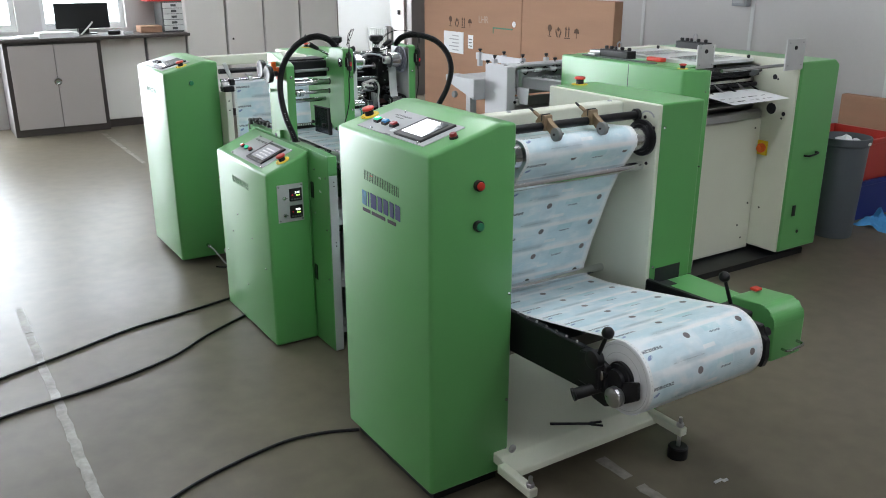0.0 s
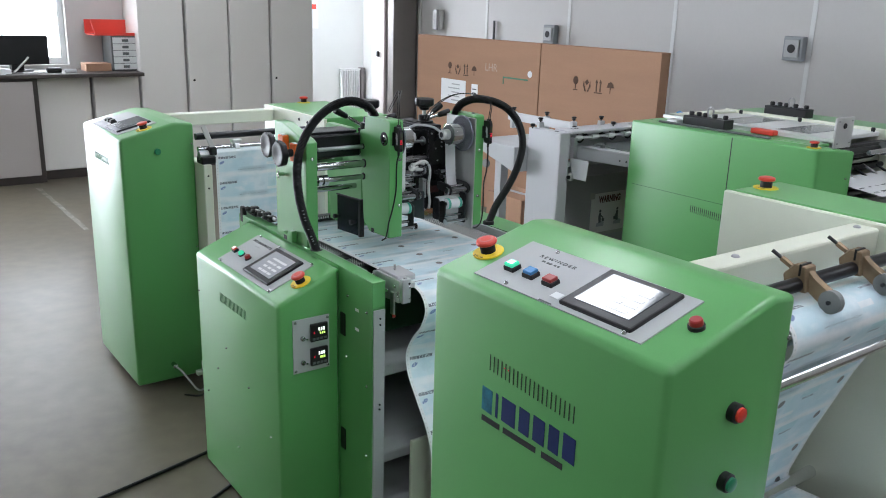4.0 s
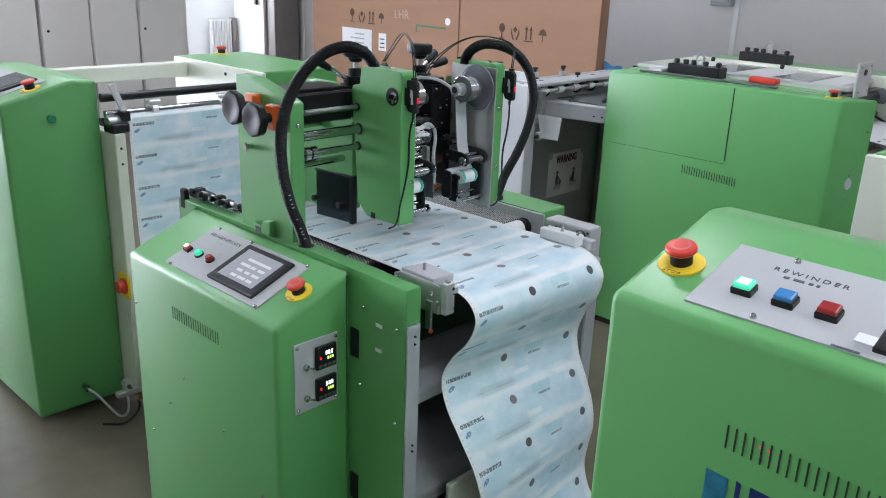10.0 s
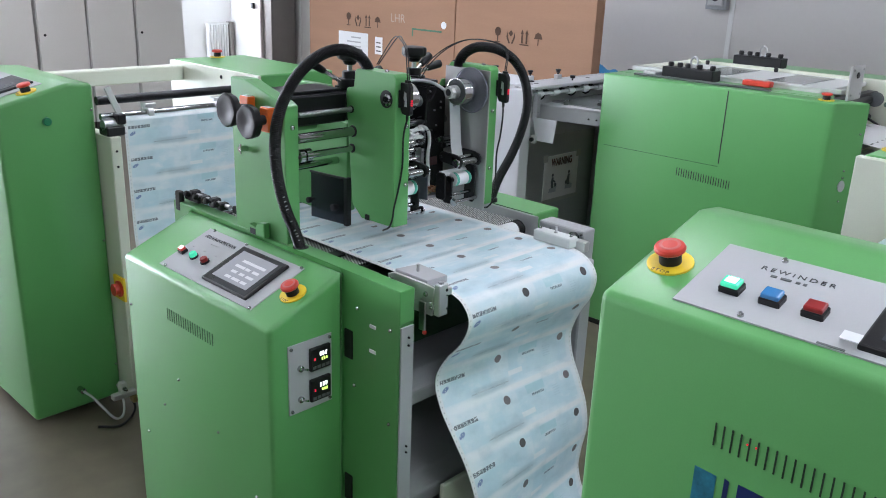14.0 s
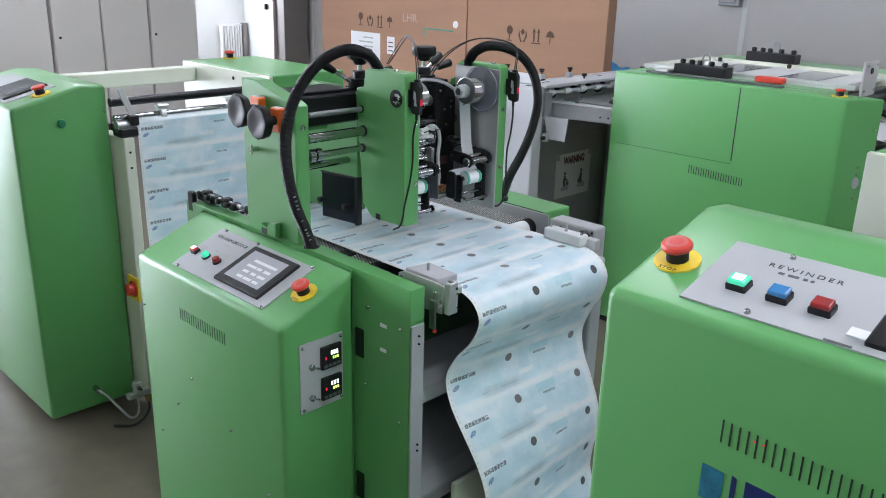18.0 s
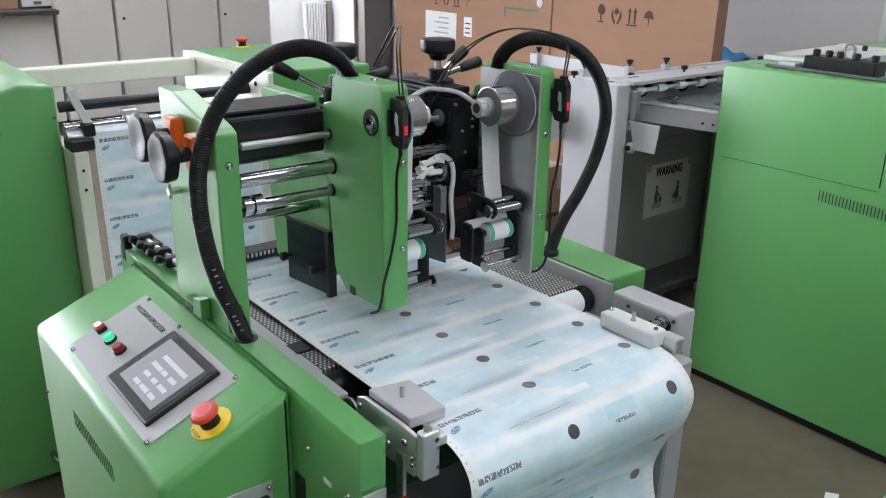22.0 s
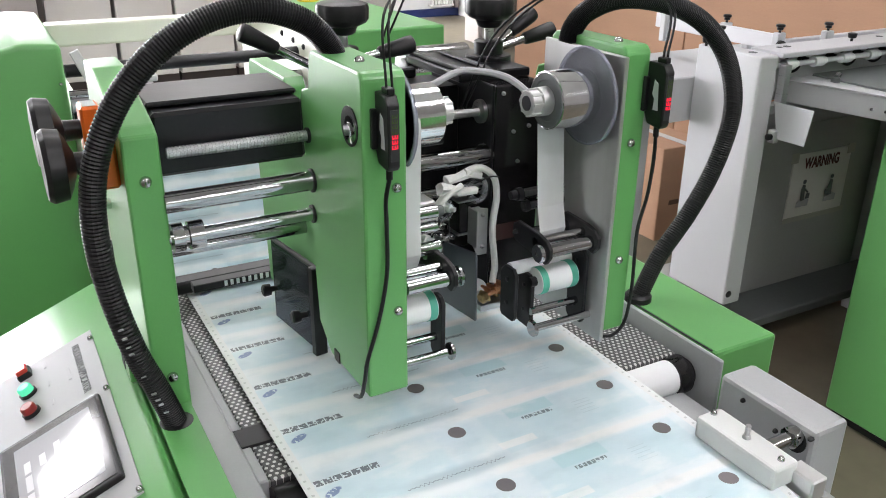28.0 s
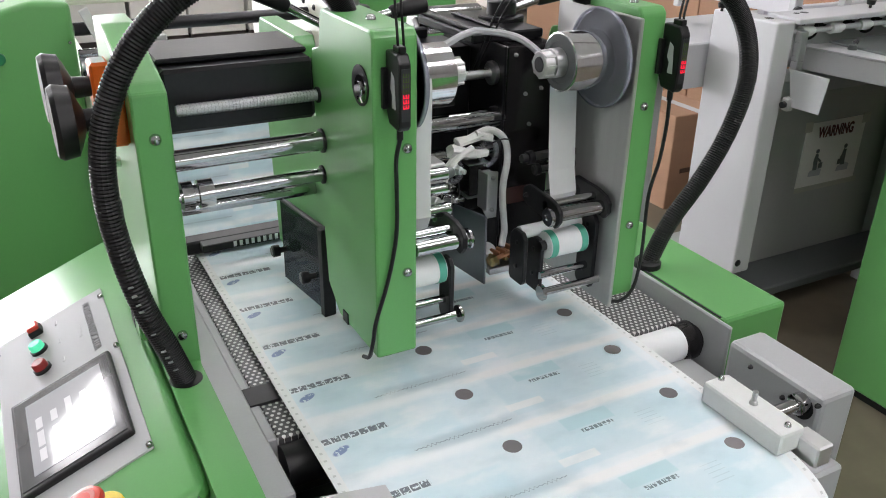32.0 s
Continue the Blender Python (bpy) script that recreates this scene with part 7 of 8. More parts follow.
words_mesh("LHR", 0.085, frame_of((4.5585, 6.46, 1.13), (0, -1, 0), (0, 0, 1)), CHALK, c2, "chalk_writing")
part("green_tape", box(4.557, 6.02, 1.064, 4.5592, 6.3, 1.076), TAPEGREEN, c2)
part("green_tape", box(4.557, 6.3, 1.02, 4.5592, 6.31, 1.076), TAPEGREEN, c2)
part("round_sticker", lathe((4.559, 6.0, 1.115), (-1, 0, 0), [(0, 0.025), (0.002, 0.025)], 20), PAPER, c2)
sc = thing("small_floor_carton", (3.86, 5.3, 0), "small brown carton standing on the floor", "carton")
part("body", box(3.74, 5.1, 0.0, 4.0, 5.45, 0.42, 0.004), CARD, sc)
part("tape", box(3.86, 5.098, 0.3, 3.9, 5.4495, 0.4215), PANELGREY, sc)
part("writing_bar", box(3.80, 5.0975, 0.16, 3.94, 5.0995, 0.18), INKBROWN, sc)

# ================= sheeter =================
sh = thing("sheeter", (3.8, 3.3, 0), "green and cream sheet cutting machine with a paper sheet", "machine")
lc = part("side_cover", prism([(3.28, 3.855), (3.28, 2.935), (3.284, 2.92), (3.378, 2.847), (3.39, 2.842), (3.39, 3.855)], "z", 0.03, 1.106, 0.008, 3), GREEN, sh, "large green side cover with a door seam", True)
part("door_seam", box(3.2792, 3.305, 0.826, 3.2815, 3.309, 1.1), INK, lc)
part("door_seam", box(3.2792, 3.309, 0.813, 3.2815, 3.82, 0.815), VENTGREEN, lc)
vents(lc, (3.28, 3.474, 0.764), (0, -0.0105, -0.0006), 22, 0.0016, 0.0028, 0.032)
nl = Vector((-0.588, -0.809, 0))
kp = part("lock_plate", lathe(Vector((3.342, 2.875, 0.815)), nl, [(0, 0.013), (0.003, 0.013), (0.004, 0.008)], 16), PANELGREY, lc)
for v in kp.data.vertices:
    v.co.z += (v.co.z - 0.815) * 0.6
for z in (0.87, 0.845, 0.76):
    bolt(lc, Vector((3.342, 2.875, z)), nl, 0.004)
for dx in (-0.01, 0.012):
    bolt(lc, Vector((3.36 + dx, 2.861 - dx * 0.73, 0.62)), nl, 0.005, BLACK)
bolt(lc, Vector((3.37, 2.853, 1.0)), nl, 0.004)
part("top_cover", box(3.3905, 3.0, 1.05, 3.488, 3.855, 1.106, 0.003), GREEN, sh)
part("inner_plate", box(3.3905, 2.85, 0.07, 3.399, 2.999, 1.1, 0.002), CREAM, sh, "cream inner plate")
emergency_stop(sh, (3.318, 2.968, 1.106), (0, 0, 1), 0.9)
part("plinth", box(3.3, 2.8, 0, 4.28, 3.84, 0.035), BLACK, sh)
part("front_panel", box(3.40, 2.95, 0.05, 3.968, 2.97, 0.80, 0.004), CREAM, sh, "cream front panel")
for x, z in ((3.93, 0.32), (3.86, 0.2), (3.9, 0.12), (3.92, 0.75)):
    bolt(sh, (x, 2.95, z), (0, -1, 0), 0.005, BLACK)
part("inner_plate", box(3.97, 2.76, 0.07, 3.984, 3.85, 1.13, 0.003), CREAM, sh, "cream inner plate with round holes")
for y, z, r in ((2.9, 0.86, 0.03), (2.82, 0.84, 0.012), (2.83, 0.815, 0.006), (2.9, 1.03, 0.014), (2.88, 1.02, 0.006), (2.9, 0.3, 0.006)):
    part("hole", lathe((3.9705, y, z), (-1, 0, 0), [(0, r), (0.0012, r)], 22), INK, sh)
ms = part("main_switch", box(3.958, 2.89, 0.60, 3.97, 2.955, 0.68, 0.003), YELLOW, sh, "orange and yellow main switch")
part("switch_knob", lathe((3.958, 2.92, 0.64), (-1, 0, 0), [(0, 0.026), (0.012, 0.026), (0.014, 0.018), (0.028, 0.016)], 22), ORANGE, ms, "", True)
rc = part("side_cover", prism([(3.9855, 0.07), (3.9855, 1.12), (4.27, 1.12), (4.31, 1.09), (4.31, 0.07)], "y", 2.75, 3.855, 0.008, 2), GREEN, sh, "green side cover")
part("cover_handle", tube([(4.10, 2.75, 0.61), (4.11, 2.725, 0.61), (4.15, 2.72, 0.615), (4.19, 2.725, 0.62), (4.2, 2.75, 0.62)], 0.006, 5, 8), BLACK, rc, "", True)
part("latch", box(4.06, 2.745, 0.27, 4.085, 2.751, 0.33), BLACK, rc)
part("latch", lathe((4.13, 2.75, 0.17), (0, -1, 0), [(0, 0.01), (0.002, 0.01)], 14), BLACK, rc)
# Black sheet added behind the cylinders for the shade inside the machine.
part("shade_sheet", box(3.40, 3.3, 0.80, 3.968, 3.32, 1.08), BLACK, sh)
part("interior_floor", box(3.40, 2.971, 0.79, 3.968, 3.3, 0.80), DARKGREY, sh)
for y, z, r, m_ in ((3.05, 0.87, 0.035, STEEL), (3.06, 1.0, 0.03, CHROME), (2.98, 0.83, 0.02, STEEL), (3.0, 1.06, 0.014, BLACKSTEEL), (3.14, 0.95, 0.02, CHROME)):
    part("cylinder", rod((3.40, y, z), (3.968, y, z), r, 22), m_, sh, "", True)
for y, z, r in ((3.0, 0.92, 0.018), (3.02, 0.98, 0.012), (2.94, 0.905, 0.014)):
    part("cylinder", rod((3.40, y, z), (3.968, y, z), r, 18), BLACKSTEEL, sh, "", True)
part("crossbar", box(3.40, 3.0, 1.03, 3.968, 3.04, 1.085, 0.003), BLACKSTEEL, sh)
for i in range(5):
    part("finger", obox((3.55 + 0.09 * i, 2.97, 0.965), Vector((1, 0, 0)), Vector((0, 0.9, 0.43)), Vector((0, -0.43, 0.9)), 0.012, 0.12, 0.008, 0.001), ALU if i % 2 else BLACK, sh)
ps_ = sheet([(2.98, 0.962), (2.9, 0.957), (2.82, 0.948), (2.745, 0.94)], 3.46, 3.9, 0.001)
psb = part("paper_sheet", ps_, PAPER, sh, "white printed paper sheet coming out of the machine")
rng = random.Random(5)
for i in range(14):
    part("print_bar", obox((3.49 + 0.05 * (i % 7) + rng.uniform(0, 0.02), 2.79 + 0.055 * (i // 7), 0.9462 + 0.006 * (i // 7)), Vector((1, 0, 0)), Vector((0, 0.994, 0.11)), Vector((0, -0.11, 0.994)), rng.uniform(0.015, 0.035), rng.uniform(0.006, 0.014), 0.0006), DARKGREY if i % 3 else GREY, psb)
part("sheet_bar", rod((3.41, 2.8, 1.105), (3.97, 2.8, 1.105), 0.009), CHROME, sh, "chrome cross bar", True)
part("bar_end", rod((3.93, 2.775, 1.105), (3.968, 2.775, 1.105), 0.02, 20), CHROME, sh, "", True)
for x0, y0, z0, w_, h_ in ((3.355, 2.911, 1.1065, 0.125, 0.118), (3.83, 2.748, 1.085, 0.15, 0.157)):
    fl = part("bearing_plate", box(x0, y0, z0, x0 + w_, y0 + 0.009, z0 + h_, 0.002), ALU, sh, "bare metal bearing plate")
    part("plate_hole", lathe((x0 + w_ * 0.48, y0, z0 + h_ * 0.72), (0, -1, 0), [(0, 0.011), (0.004, 0.01)], 14), BLACK, fl)
    for dx, dz in ((0.14, 0.16), (0.86, 0.16), (0.14, 0.88), (0.86, 0.88)):
        bolt(fl, (x0 + w_ * dx, y0, z0 + h_ * dz), (0, -1, 0), 0.004, STEEL)
part("top_frame", box(3.5, 3.78, 1.08, 3.985, 3.85, 1.125, 0.004), CREAM, sh)
tp_ = part("top_plate", box(3.489, 3.05, 1.098, 3.985, 3.779, 1.116, 0.003), WHITE, sh, "white top plate with two grey windows")
for y in (3.16, 3.48):
    part("top_window", box(3.56, y, 1.1165, 3.93, y + 0.15, 1.1185), SMOKEGREY, tp_, "grey translucent window")
    part("window_edge", box(3.54, y - 0.02, 1.1162, 3.559, y + 0.17, 1.122, 0.001), WHITE, tp_)
for y in (3.07, 3.42, 3.74):
    part("hinge_knob", lathe((3.95, y, 1.116), (0, 0, 1), [(0, 0.008), (0.012, 0.01), (0.018, 0.007)], 12), BLACK, tp_, "", True)
part("top_rail", box(3.49, 2.98, 1.108, 3.53, 3.85, 1.125, 0.002), ALU, sh)
part("belt_pulley", lathe((3.9, 2.98, 1.06), (-1, 0, 0), [(0, 0.028), (0.02, 0.028), (0.022, 0.01)], 22), DARKGREY, sh, "", True)
for x, y0, z0 in ((3.385, 3.43, 1.107), (3.99, 3.42, 1.126)):
    bk = part("knob_block", box(x, y0, z0, x + 0.07, y0 + 0.22, z0 + 0.042, 0.003), BLACK, sh, "black block with a row of knobs")
    for k in range(5):
        part("knob", lathe((x + 0.035, y0 + (0.02, 0.075, 0.125, 0.16, 0.2)[k], z0 + 0.042), (0, 0, 1), [(0, 0.01), (0.012, 0.012), (0.018, 0.009)], 12), BLACK, bk, "", True)
    part("lifting_eye", tube([(x + 0.035, y0 + 0.09, z0 + 0.042), (x + 0.035, y0 + 0.085, z0 + 0.072), (x + 0.035, y0 + 0.1, z0 + 0.087), (x + 0.035, y0 + 0.115, z0 + 0.072), (x + 0.035, y0 + 0.11, z0 + 0.042)], 0.004, 4, 6), STEEL, bk)
part("red_handle", box(3.43, 3.22, 1.108, 3.47, 3.33, 1.13, 0.006, 2), RED, sh)
part("guide_strip", box(3.34, 3.18, 1.107, 3.36, 3.75, 1.115, 0.002), DARKGREY, sh)
part("ruler_clip", box(3.36, 3.66, 1.107, 3.42, 3.72, 1.125, 0.003), ALU, sh)

# ================= feed table =================
PANELDARK = surface("grey green sheet steel", (0.38, 0.39, 0.37), 0.45, var=0.06, scale=2, bump=0.03)
fd = thing("feed_table", (3.5, 4.5, 0), "white and grey paper feed table with clips and a warning sign", "feeder")
part("column", box(3.07, 4.1, 0.30, 3.135, 4.33, 1.024, 0.006, 2), FEEDWHITE, fd, "white upright column")
part("column_foot", box(3.08, 4.12, 0.0, 3.125, 4.3, 0.30), DARKGREY, fd)
bolt(fd, (3.085, 4.1, 0.335), (0, -1, 0), 0.011, BLACK)
part("lower_panel", box(3.136, 4.31, 0.16, 4.05, 4.325, 0.74, 0.003), PANELDARK, fd, "grey steel lower panel")
part("panel_strip", box(3.136, 4.306, 0.742, 4.05, 4.327, 0.80, 0.002), PANELGREY, fd)
part("frame_post", box(3.94, 4.26, 0.0, 4.02, 4.305, 0.86, 0.003), FEEDWHITE, fd, "pale upright post")
part("bottom_shelf", box(3.14, 4.33, 0.05, 4.1, 4.75, 0.09, 0.003), GREY, fd)
part("bottom_shelf", box(3.0, 4.12, 0.17, 4.0, 4.28, 0.2, 0.003), DARKGREY, fd)
for x in (3.2, 3.95):
    part("leg", box(x, 4.68, 0, x + 0.05, 4.73, 0.8695), GREY, fd)
part("table_beam", box(3.136, 4.165, 0.84, 4.2, 4.2, 0.868, 0.003), GREY, fd)
part("beam_bracket", box(3.138, 4.075, 0.895, 3.16, 4.098, 1.0, 0.001), STEEL, fd)
part("table_top", box(3.136, 4.2005, 0.87, 4.2, 4.78, 0.905, 0.003), PANELGREY, fd)
part("feed_board", prism([(3.233, 4.16), (3.297, 3.86), (4.2, 3.86), (4.2, 4.16)], "z", 0.88, 0.94, 0.002), GREY, fd, "pale grey feed board")
part("board_lip", prism([(3.2315, 4.158), (3.295, 3.86), (3.345, 3.86), (3.28, 4.158)], "z", 0.9404, 0.9445, 0.001), FEEDWHITE, fd)
for y_ in (3.875, 3.91):
    bolt(fd, (3.294 - 0.2143 * (y_ - 3.86), y_, 0.905), (-0.98, -0.21, 0), 0.004, BLACK)
part("glass_plate", box(3.35, 3.865, 0.9405, 4.15, 4.155, 0.946), SMOKEGREY, fd, "grey tinted glass plate")
part("table_wing", prism([(4.335, 0.8), (4.335, 0.93), (4.66, 0.93), (4.66, 0.89)], "x", 2.99, 3.09, 0.004), GREY, fd, "grey tapered table wing")
part("flap", prism([(3.963, 0.905), (4.09, 0.903), (4.065, 0.806), (3.975, 0.808)], "x", 3.131, 3.135, 0.001), GREY, fd, "grey hanging sheet-metal flap")
ck = part("flap_clamp", box(3.118, 4.062, 0.795, 3.14, 4.085, 0.83, 0.003), ALU, fd)
part("clamp_knob", lathe((3.118, 4.074, 0.812), (-1, 0, 0), [(0, 0.009), (0.01, 0.009), (0.012, 0.006)], 14), BLACK, ck, "", True)
part("rail", box(3.136, 4.09, 1.016, 4.2, 4.2, 1.03, 0.002), FEEDWHITE, fd, "white clip rail")
part("rail_web", box(3.136, 4.17, 0.906, 4.2, 4.19, 1.0155), FEEDWHITE, fd)
for x_, r_ in ((3.10, 0.012), (3.2, 0.008), (3.23, 0.011), (3.62, 0.01)):
    part("rail_hole", lathe((x_, 4.16, 1.0302 if x_ > 3.136 else 1.0242), (0, 0, 1), [(0, r_), (0.0008, r_)], 18), INK, fd)
part("roller_rod", rod((3.1, 4.12, 0.991), (4.2, 4.12, 0.991), 0.0075, 14), FEEDWHITE, fd, "white roller rod", True)
for k in range(8):
    x = 3.2 + 0.115 * k
    cl_ = part("roller_clip", lathe((x, 4.12, 0.991), (1, 0, 0), [(-0.02, 0.0145), (0.018, 0.0145), (0.02, 0.01), (0.03, 0.01)], 18), PAPER, fd, "white plastic roller clip", True)
    if k % 3 != 1:
        part("rubber_ring", tube([(x + 0.045 + 0.004 * math.sin(a), 4.145 + 0.024 * math.cos(a), 0.988 + 0.024 * math.sin(a)) for a in [j * 0.6283 for j in range(11)]], 0.004, 3, 8), BLACK, cl_, "black rubber ring", True)
    part("clip_wheel", lathe((x + 0.075, 4.145, 0.99), (1, 0, 0), [(0, 0.012), (0.012, 0.014), (0.014, 0.008), (0.03, 0.008)], 16), BLACK, cl_, "", True)
for x, y in ((3.31, 4.05), (3.42, 3.95), (3.6, 4.02), (3.85, 3.96)):
    sc_ = part("stop_clip", rod((x, y, 0.958), (x + 0.035, y + 0.018, 0.96), 0.0075, 14), CHROME, fd, "chrome stop clip", True)
    part("clip_pad", lathe((x, y, 0.9465), (0, 0, 1), [(0, 0.012), (0.012, 0.011), (0.014, 0.007)], 14), DARKGREY, sc_, "", True)
for x, y, z in ((3.47, 4.14, 1.03), (3.95, 4.14, 1.03), (3.06, 4.29, 1.024)):
    part("thumb_knob", lathe((x, y, z), (0, 0, 1), [(0, 0.004), (0.008, 0.004), (0.01, 0.011), (0.022, 0.013), (0.024, 0.008)], 14), BLACK, fd, "black thumb knob", True)
part("side_fence", box(3.29, 4.24, 1.0, 3.302, 4.75, 1.045, 0.002), FEEDWHITE, fd, "pale metal side fence bar")
part("cross_fence", box(3.3025, 4.36, 0.985, 4.1, 4.385, 1.0, 0.002), FEEDWHITE, fd)
for x, y in ((3.3, 4.25), (3.31, 4.46), (3.29, 4.7), (3.46, 4.215), (3.12, 4.3)):
    fc = part("fence_clamp", box(x - 0.016, y - 0.012, 0.96, x + 0.016, y + 0.012, 1.05, 0.003), GREY, fd, "grey fence clamp")
    part("thumb_knob", lathe((x, y, 1.05), (0, 0, 1), [(0, 0.004), (0.006, 0.004), (0.008, 0.009), (0.014, 0.009), (0.017, 0.013), (0.022, 0.013), (0.024, 0.008)], 16), BLACK, fc, "", True)
part("side_knob", lathe((3.28, 4.235, 1.02), (-0.3, -1, 0), [(0, 0.006), (0.01, 0.006), (0.012, 0.014), (0.022, 0.014), (0.025, 0.009)], 16), BLACK, fd, "", True)
part("caster", lathe((2.985, 4.56, 0.812), (1, 0, 0), [(0, 0.02), (0.004, 0.022), (0.016, 0.022), (0.02, 0.02)], 18), ROLLERGREY, fd, "", True)
SIGNWHITE = surface("glossy white sign sheet", (0.78, 0.77, 0.72), 0.35, var=0.03, bump=0.02)
WARNRED = surface("dark red brown print", (0.09, 0.02, 0.018), 0.5, var=0.2, bump=0)
sg = part("warning_sign", box(3.535, 4.305, 0.41, 3.815, 4.3095, 0.636, 0.0), SIGNWHITE, fd, "white warning sign with two pictograms")
words_mesh("WARNING", 0.05, frame_of((3.675, 4.3045, 0.6), (1, 0, 0), (0, 0, 1)), WARNRED, sg, "lettering", 0.17, bold=0.0022)
for x, k in ((3.61, 1), (3.745, -1)):
    bm = bmesh.new()
    prism([(x - 0.012, 0.472), (x - 0.016, 0.505), (x - 0.01, 0.53), (x + 0.003, 0.526), (x + 0.004, 0.5), (x + 0.006, 0.472)], "y", 4.3035, 4.3045, bm=bm)
    lathe((x - 0.004, 4.3045, 0.538), (0, -1, 0), [(0, 0.008), (0.001, 0.008)], 14, bm)
    prism([(x - 0.002, 0.51), (x + 0.02 * k, 0.494), (x + 0.022 * k, 0.501), (x - 0.002, 0.52)], "y", 4.3033, 4.3043, bm=bm)
    part("pictogram", bm, DARKGREY, sg)
    part("pictogram", prism([(x - 0.03, 0.452), (x - 0.026, 0.47), (x + 0.008, 0.48), (x + 0.03, 0.472), (x + 0.028, 0.45)], "y", 4.3039, 4.3046), PANELGREY, sg)
    part("pictogram", prism([(x + 0.012 * k, 0.476), (x + 0.012 * k, 0.495), (x + 0.03 * k, 0.495), (x + 0.03 * k, 0.476)], "y", 4.3036, 4.3044), DARKGREY, sg)
YTAPE = surface("yellowed clear tape", (0.43, 0.43, 0.36), 0.3, var=0.08, bump=0.02)
for x0, x1, z0, z1 in ((3.522, 3.556, 0.61, 0.644), (3.795, 3.832, 0.61, 0.644), (3.53, 3.83, 0.4, 0.418)):
    part("tape_piece", box(x0, 4.3036, z0, x1, 4.3048, z1), YTAPE, sg)
bc = bmesh.new()
bmesh.ops.create_grid(bc, x_segments=14, y_segments=14, size=0.5)
for v in bc.verts:
    n1 = noise.noise(Vector((v.co.x * 4, v.co.y * 4, 1.7)))
    v.co = Vector((5.5 + v.co.x * 0.34, 5.36 + v.co.y * 0.34, 0.803 + 0.07 * max(0, n1 + 0.45) * max(0, 1 - 2.5 * (v.co.x ** 2 + v.co.y ** 2))))
BLUECLOTH = surface("light blue cloth", (0.07, 0.3, 0.62), 0.85, var=0.12, bump=0.2)
solo("blue_wipe", bc, BLUECLOTH, "crumpled light blue paper wipe on a grey table", "wipe", smooth=True)

st = thing("side_table", (5.2, 4.9, 0), "grey metal side table with white sheets behind the cutter", "table")
part("table_top", box(4.7, 4.0, 0.775, 5.85, 5.65, 0.802, 0.003), GREY, st)
for x in (4.74, 5.78):
    for y in (4.05, 5.58):
        part("leg", box(x - 0.025, y - 0.025, 0.0, x + 0.025, y + 0.025, 0.7745), GREY, st)
part("edge_rail", box(4.7, 4.0, 0.8025, 4.72, 5.65, 0.83, 0.002), DARKGREY, st)
for i, (x, y, a) in enumerate(((5.1, 4.6, 8), (5.3, 4.25, -6), (5.35, 4.85, 15))):
    p = solo("paper_sheet", box(-0.2, -0.15, 0.0, 0.2, 0.15, 0.012), PAPER, "white sheets lying on the grey side table", "papers", "papers on the side table")
    p.location = (x, y, 0.8025 + 0.013 * i)
    p.rotation_euler = (0, 0, radians(a))

# ================= bins by the wall =================
part("front_shade", box(3.40, 2.955, 0.803, 3.968, 2.96, 0.84), STEEL, sh)
bn = thing("round_bin", (4.76, 2.93, 0), "large round grey plastic bin filled with white waste paper", "bin")
BINGREY = surface("blue grey bin plastic", (0.1, 0.115, 0.13), 0.5, var=0.06)
part("body", lathe((4.76, 2.93, 0), (0, 0, 1), [(0, 0.113), (0.01, 0.117), (0.57, 0.14), (0.58, 0.15), (0.62, 0.152), (0.622, 0.144), (0.53, 0.132), (0.52, 0.1)], 40), BINGREY, bn, "", True)
part("rim_label", box(4.76, 2.776, 0.585, 4.785, 2.782, 0.6), PAPER, bn)
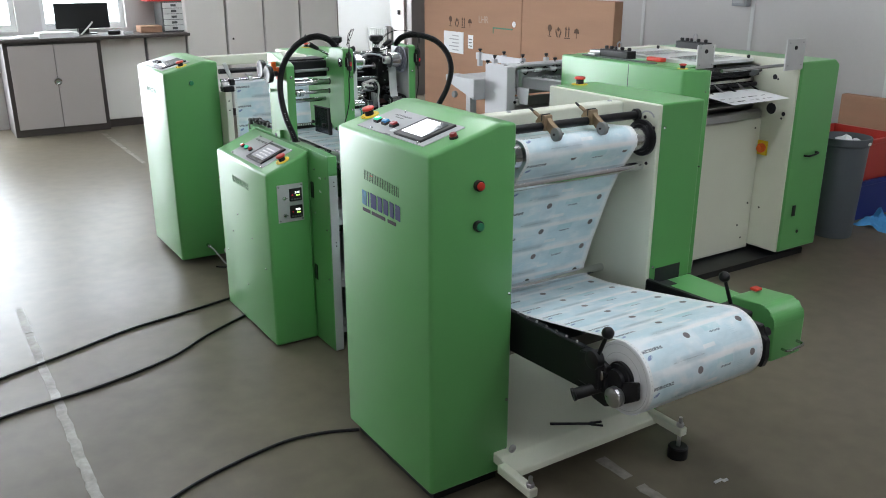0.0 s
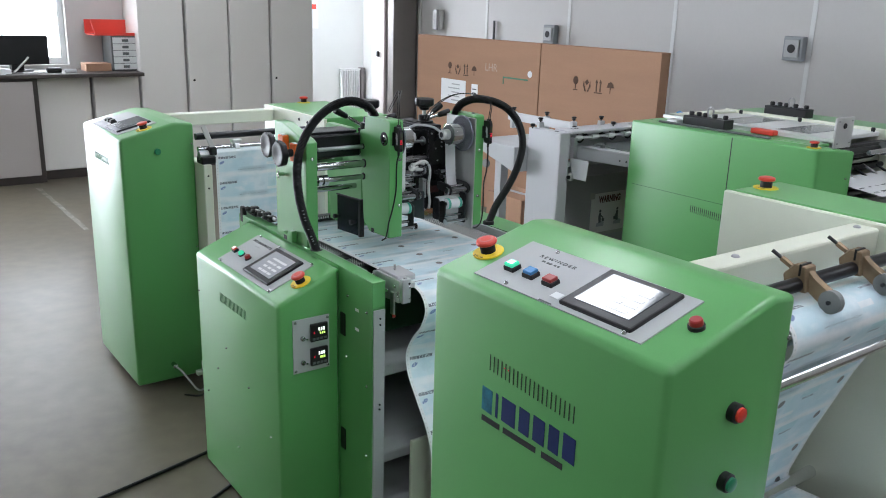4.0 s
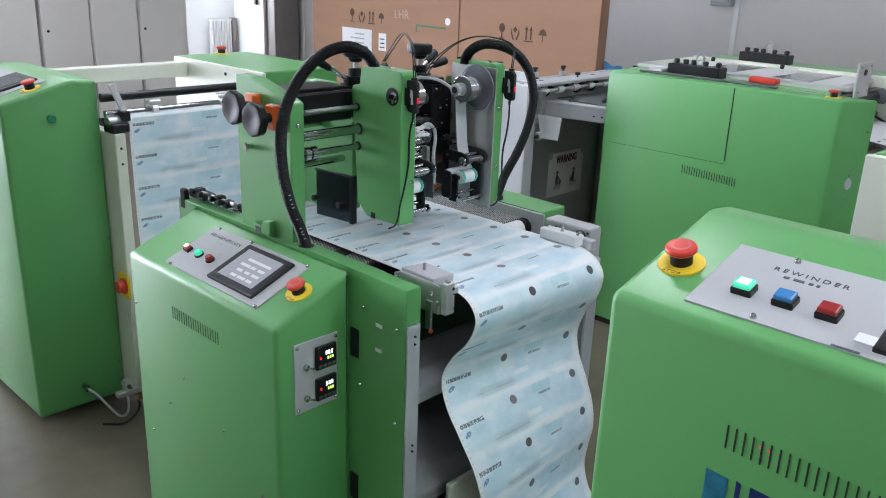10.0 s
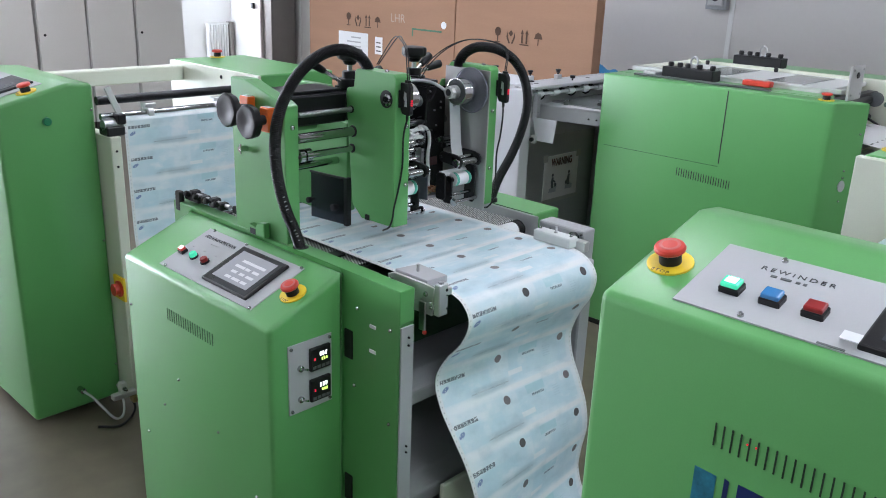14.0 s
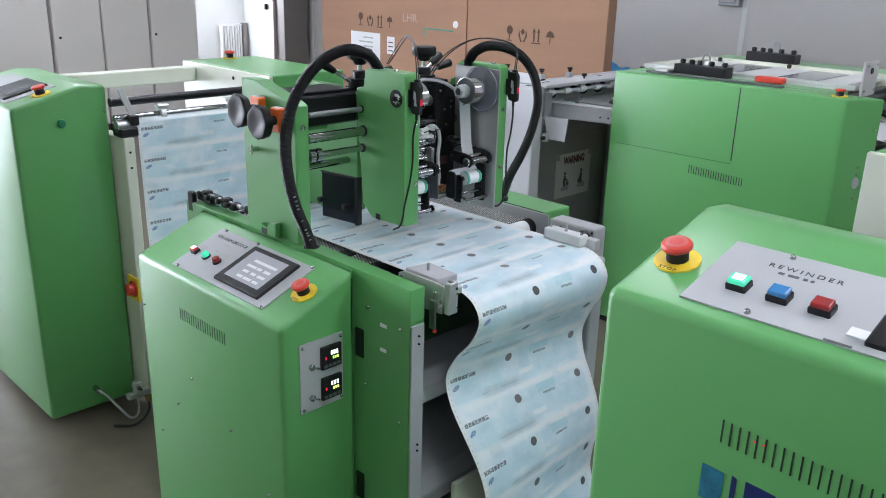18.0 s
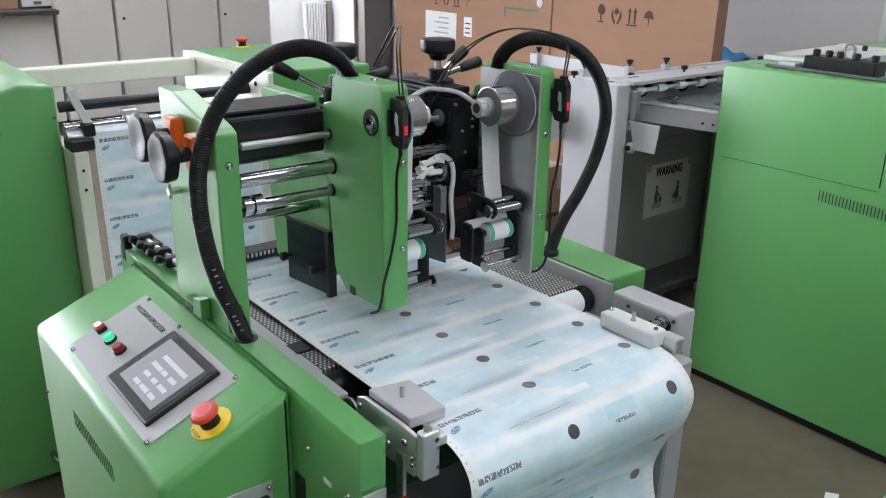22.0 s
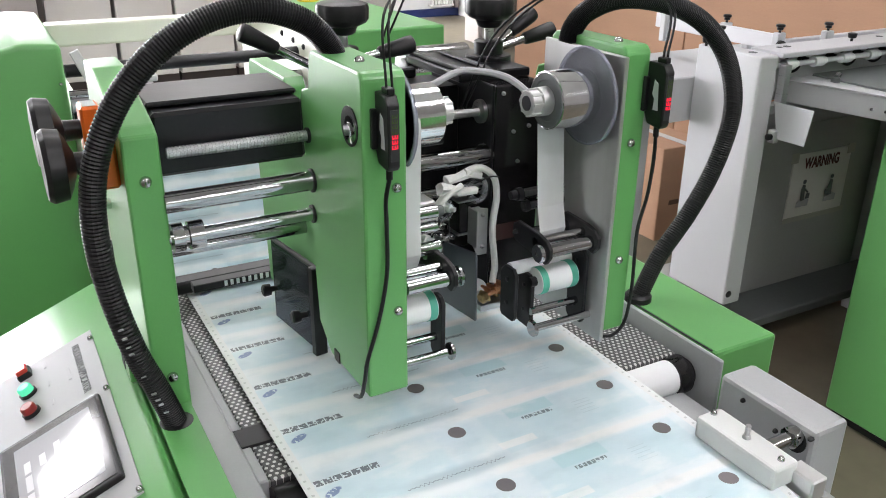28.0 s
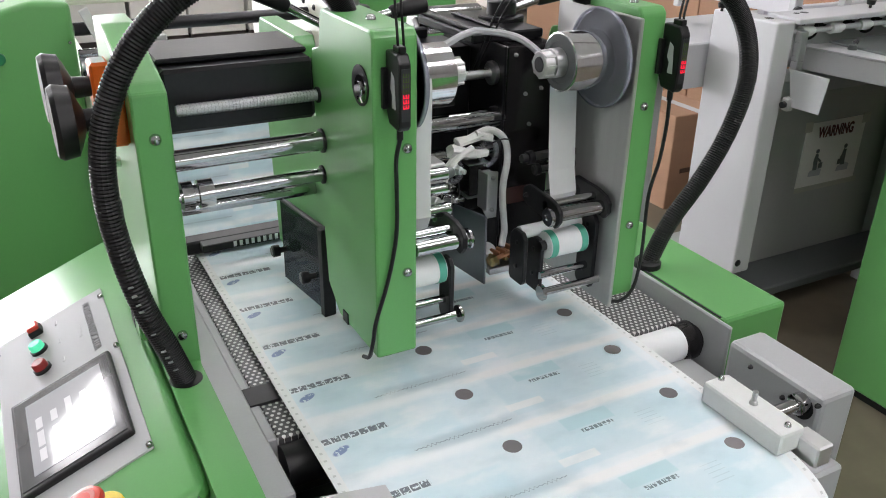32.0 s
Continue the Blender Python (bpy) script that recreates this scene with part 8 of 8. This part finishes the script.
for k, (dx, dy, r) in enumerate(((0, 0, 0.06), (0.05, 0.03, 0.05), (-0.06, -0.02, 0.05), (0.02, -0.06, 0.045))):
    bm = bmesh.new()
    bmesh.ops.create_icosphere(bm, subdivisions=2, radius=r)
    for v in bm.verts:
        v.co *= 1 + 0.35 * noise.noise(v.co * 22 + Vector((k, 0, 0)))
    bmesh.ops.translate(bm, vec=(4.76 + dx, 2.93 + dy, 0.57), verts=bm.verts)
    part("waste_paper", bm, PAPER, bn)


def crate(x0, y0, z0, x1, y1, z1, material, label):
    c = thing("plastic_crate", ((x0 + x1) / 2, (y0 + y1) / 2, z0), label, "crate", "plastic crates")
    t = 0.012
    part("bottom", box(x0, y0, z0, x1, y1, z0 + t), material, c)
    part("wall", box(x0, y0, z0 + t, x1, y0 + t, z1), material, c)
    part("wall", box(x0, y1 - t, z0 + t, x1, y1, z1), material, c)
    part("wall", box(x0, y0 + t, z0 + t, x0 + t, y1 - t, z1), material, c)
    part("wall", box(x1 - t, y0 + t, z0 + t, x1, y1 - t, z1), material, c)
    part("rim", box(x0 - 0.012, y0 - 0.012, z1 - 0.03, x1 + 0.012, y0 - 0.0005, z1, 0.003), material, c)
    part("rim", box(x0 - 0.012, y0, z1 - 0.03, x0 - 0.0005, y1, z1, 0.003), material, c)


crate(5.08, 3.02, 0.0, 5.6, 3.55, 0.26, surface("dark blue crate plastic", (0.015, 0.03, 0.19), 0.4, var=0.05), "dark blue plastic crate on the floor")
crate(5.09, 3.03, 0.262, 5.59, 3.54, 0.53, surface("red crate plastic", (0.42, 0.03, 0.02), 0.4, var=0.05), "red plastic crate stacked on a blue one")
solo("flat_carton", box(5.72, 3.0, 0.0, 5.79, 3.6, 0.72, 0.004), CARD, "flattened brown carton leaning by the wall", "carton")
bc = bmesh.new()
bmesh.ops.create_grid(bc, x_segments=18, y_segments=18, size=0.5)
for v in bc.verts:
    n1 = noise.noise(Vector((v.co.x * 5, v.co.y * 5, 4.1)))
    rr = v.co.x ** 2 + v.co.y ** 2
    v.co = Vector((5.2 + v.co.x * 0.3, 2.86 + v.co.y * 0.24, max(0.002, (0.07 + 0.09 * n1) * max(0, 1 - 3 * rr))))
solo("blue_cloth", bc, BLUECLOTH, "crumpled light blue cloth on the floor", "cloth", smooth=True)
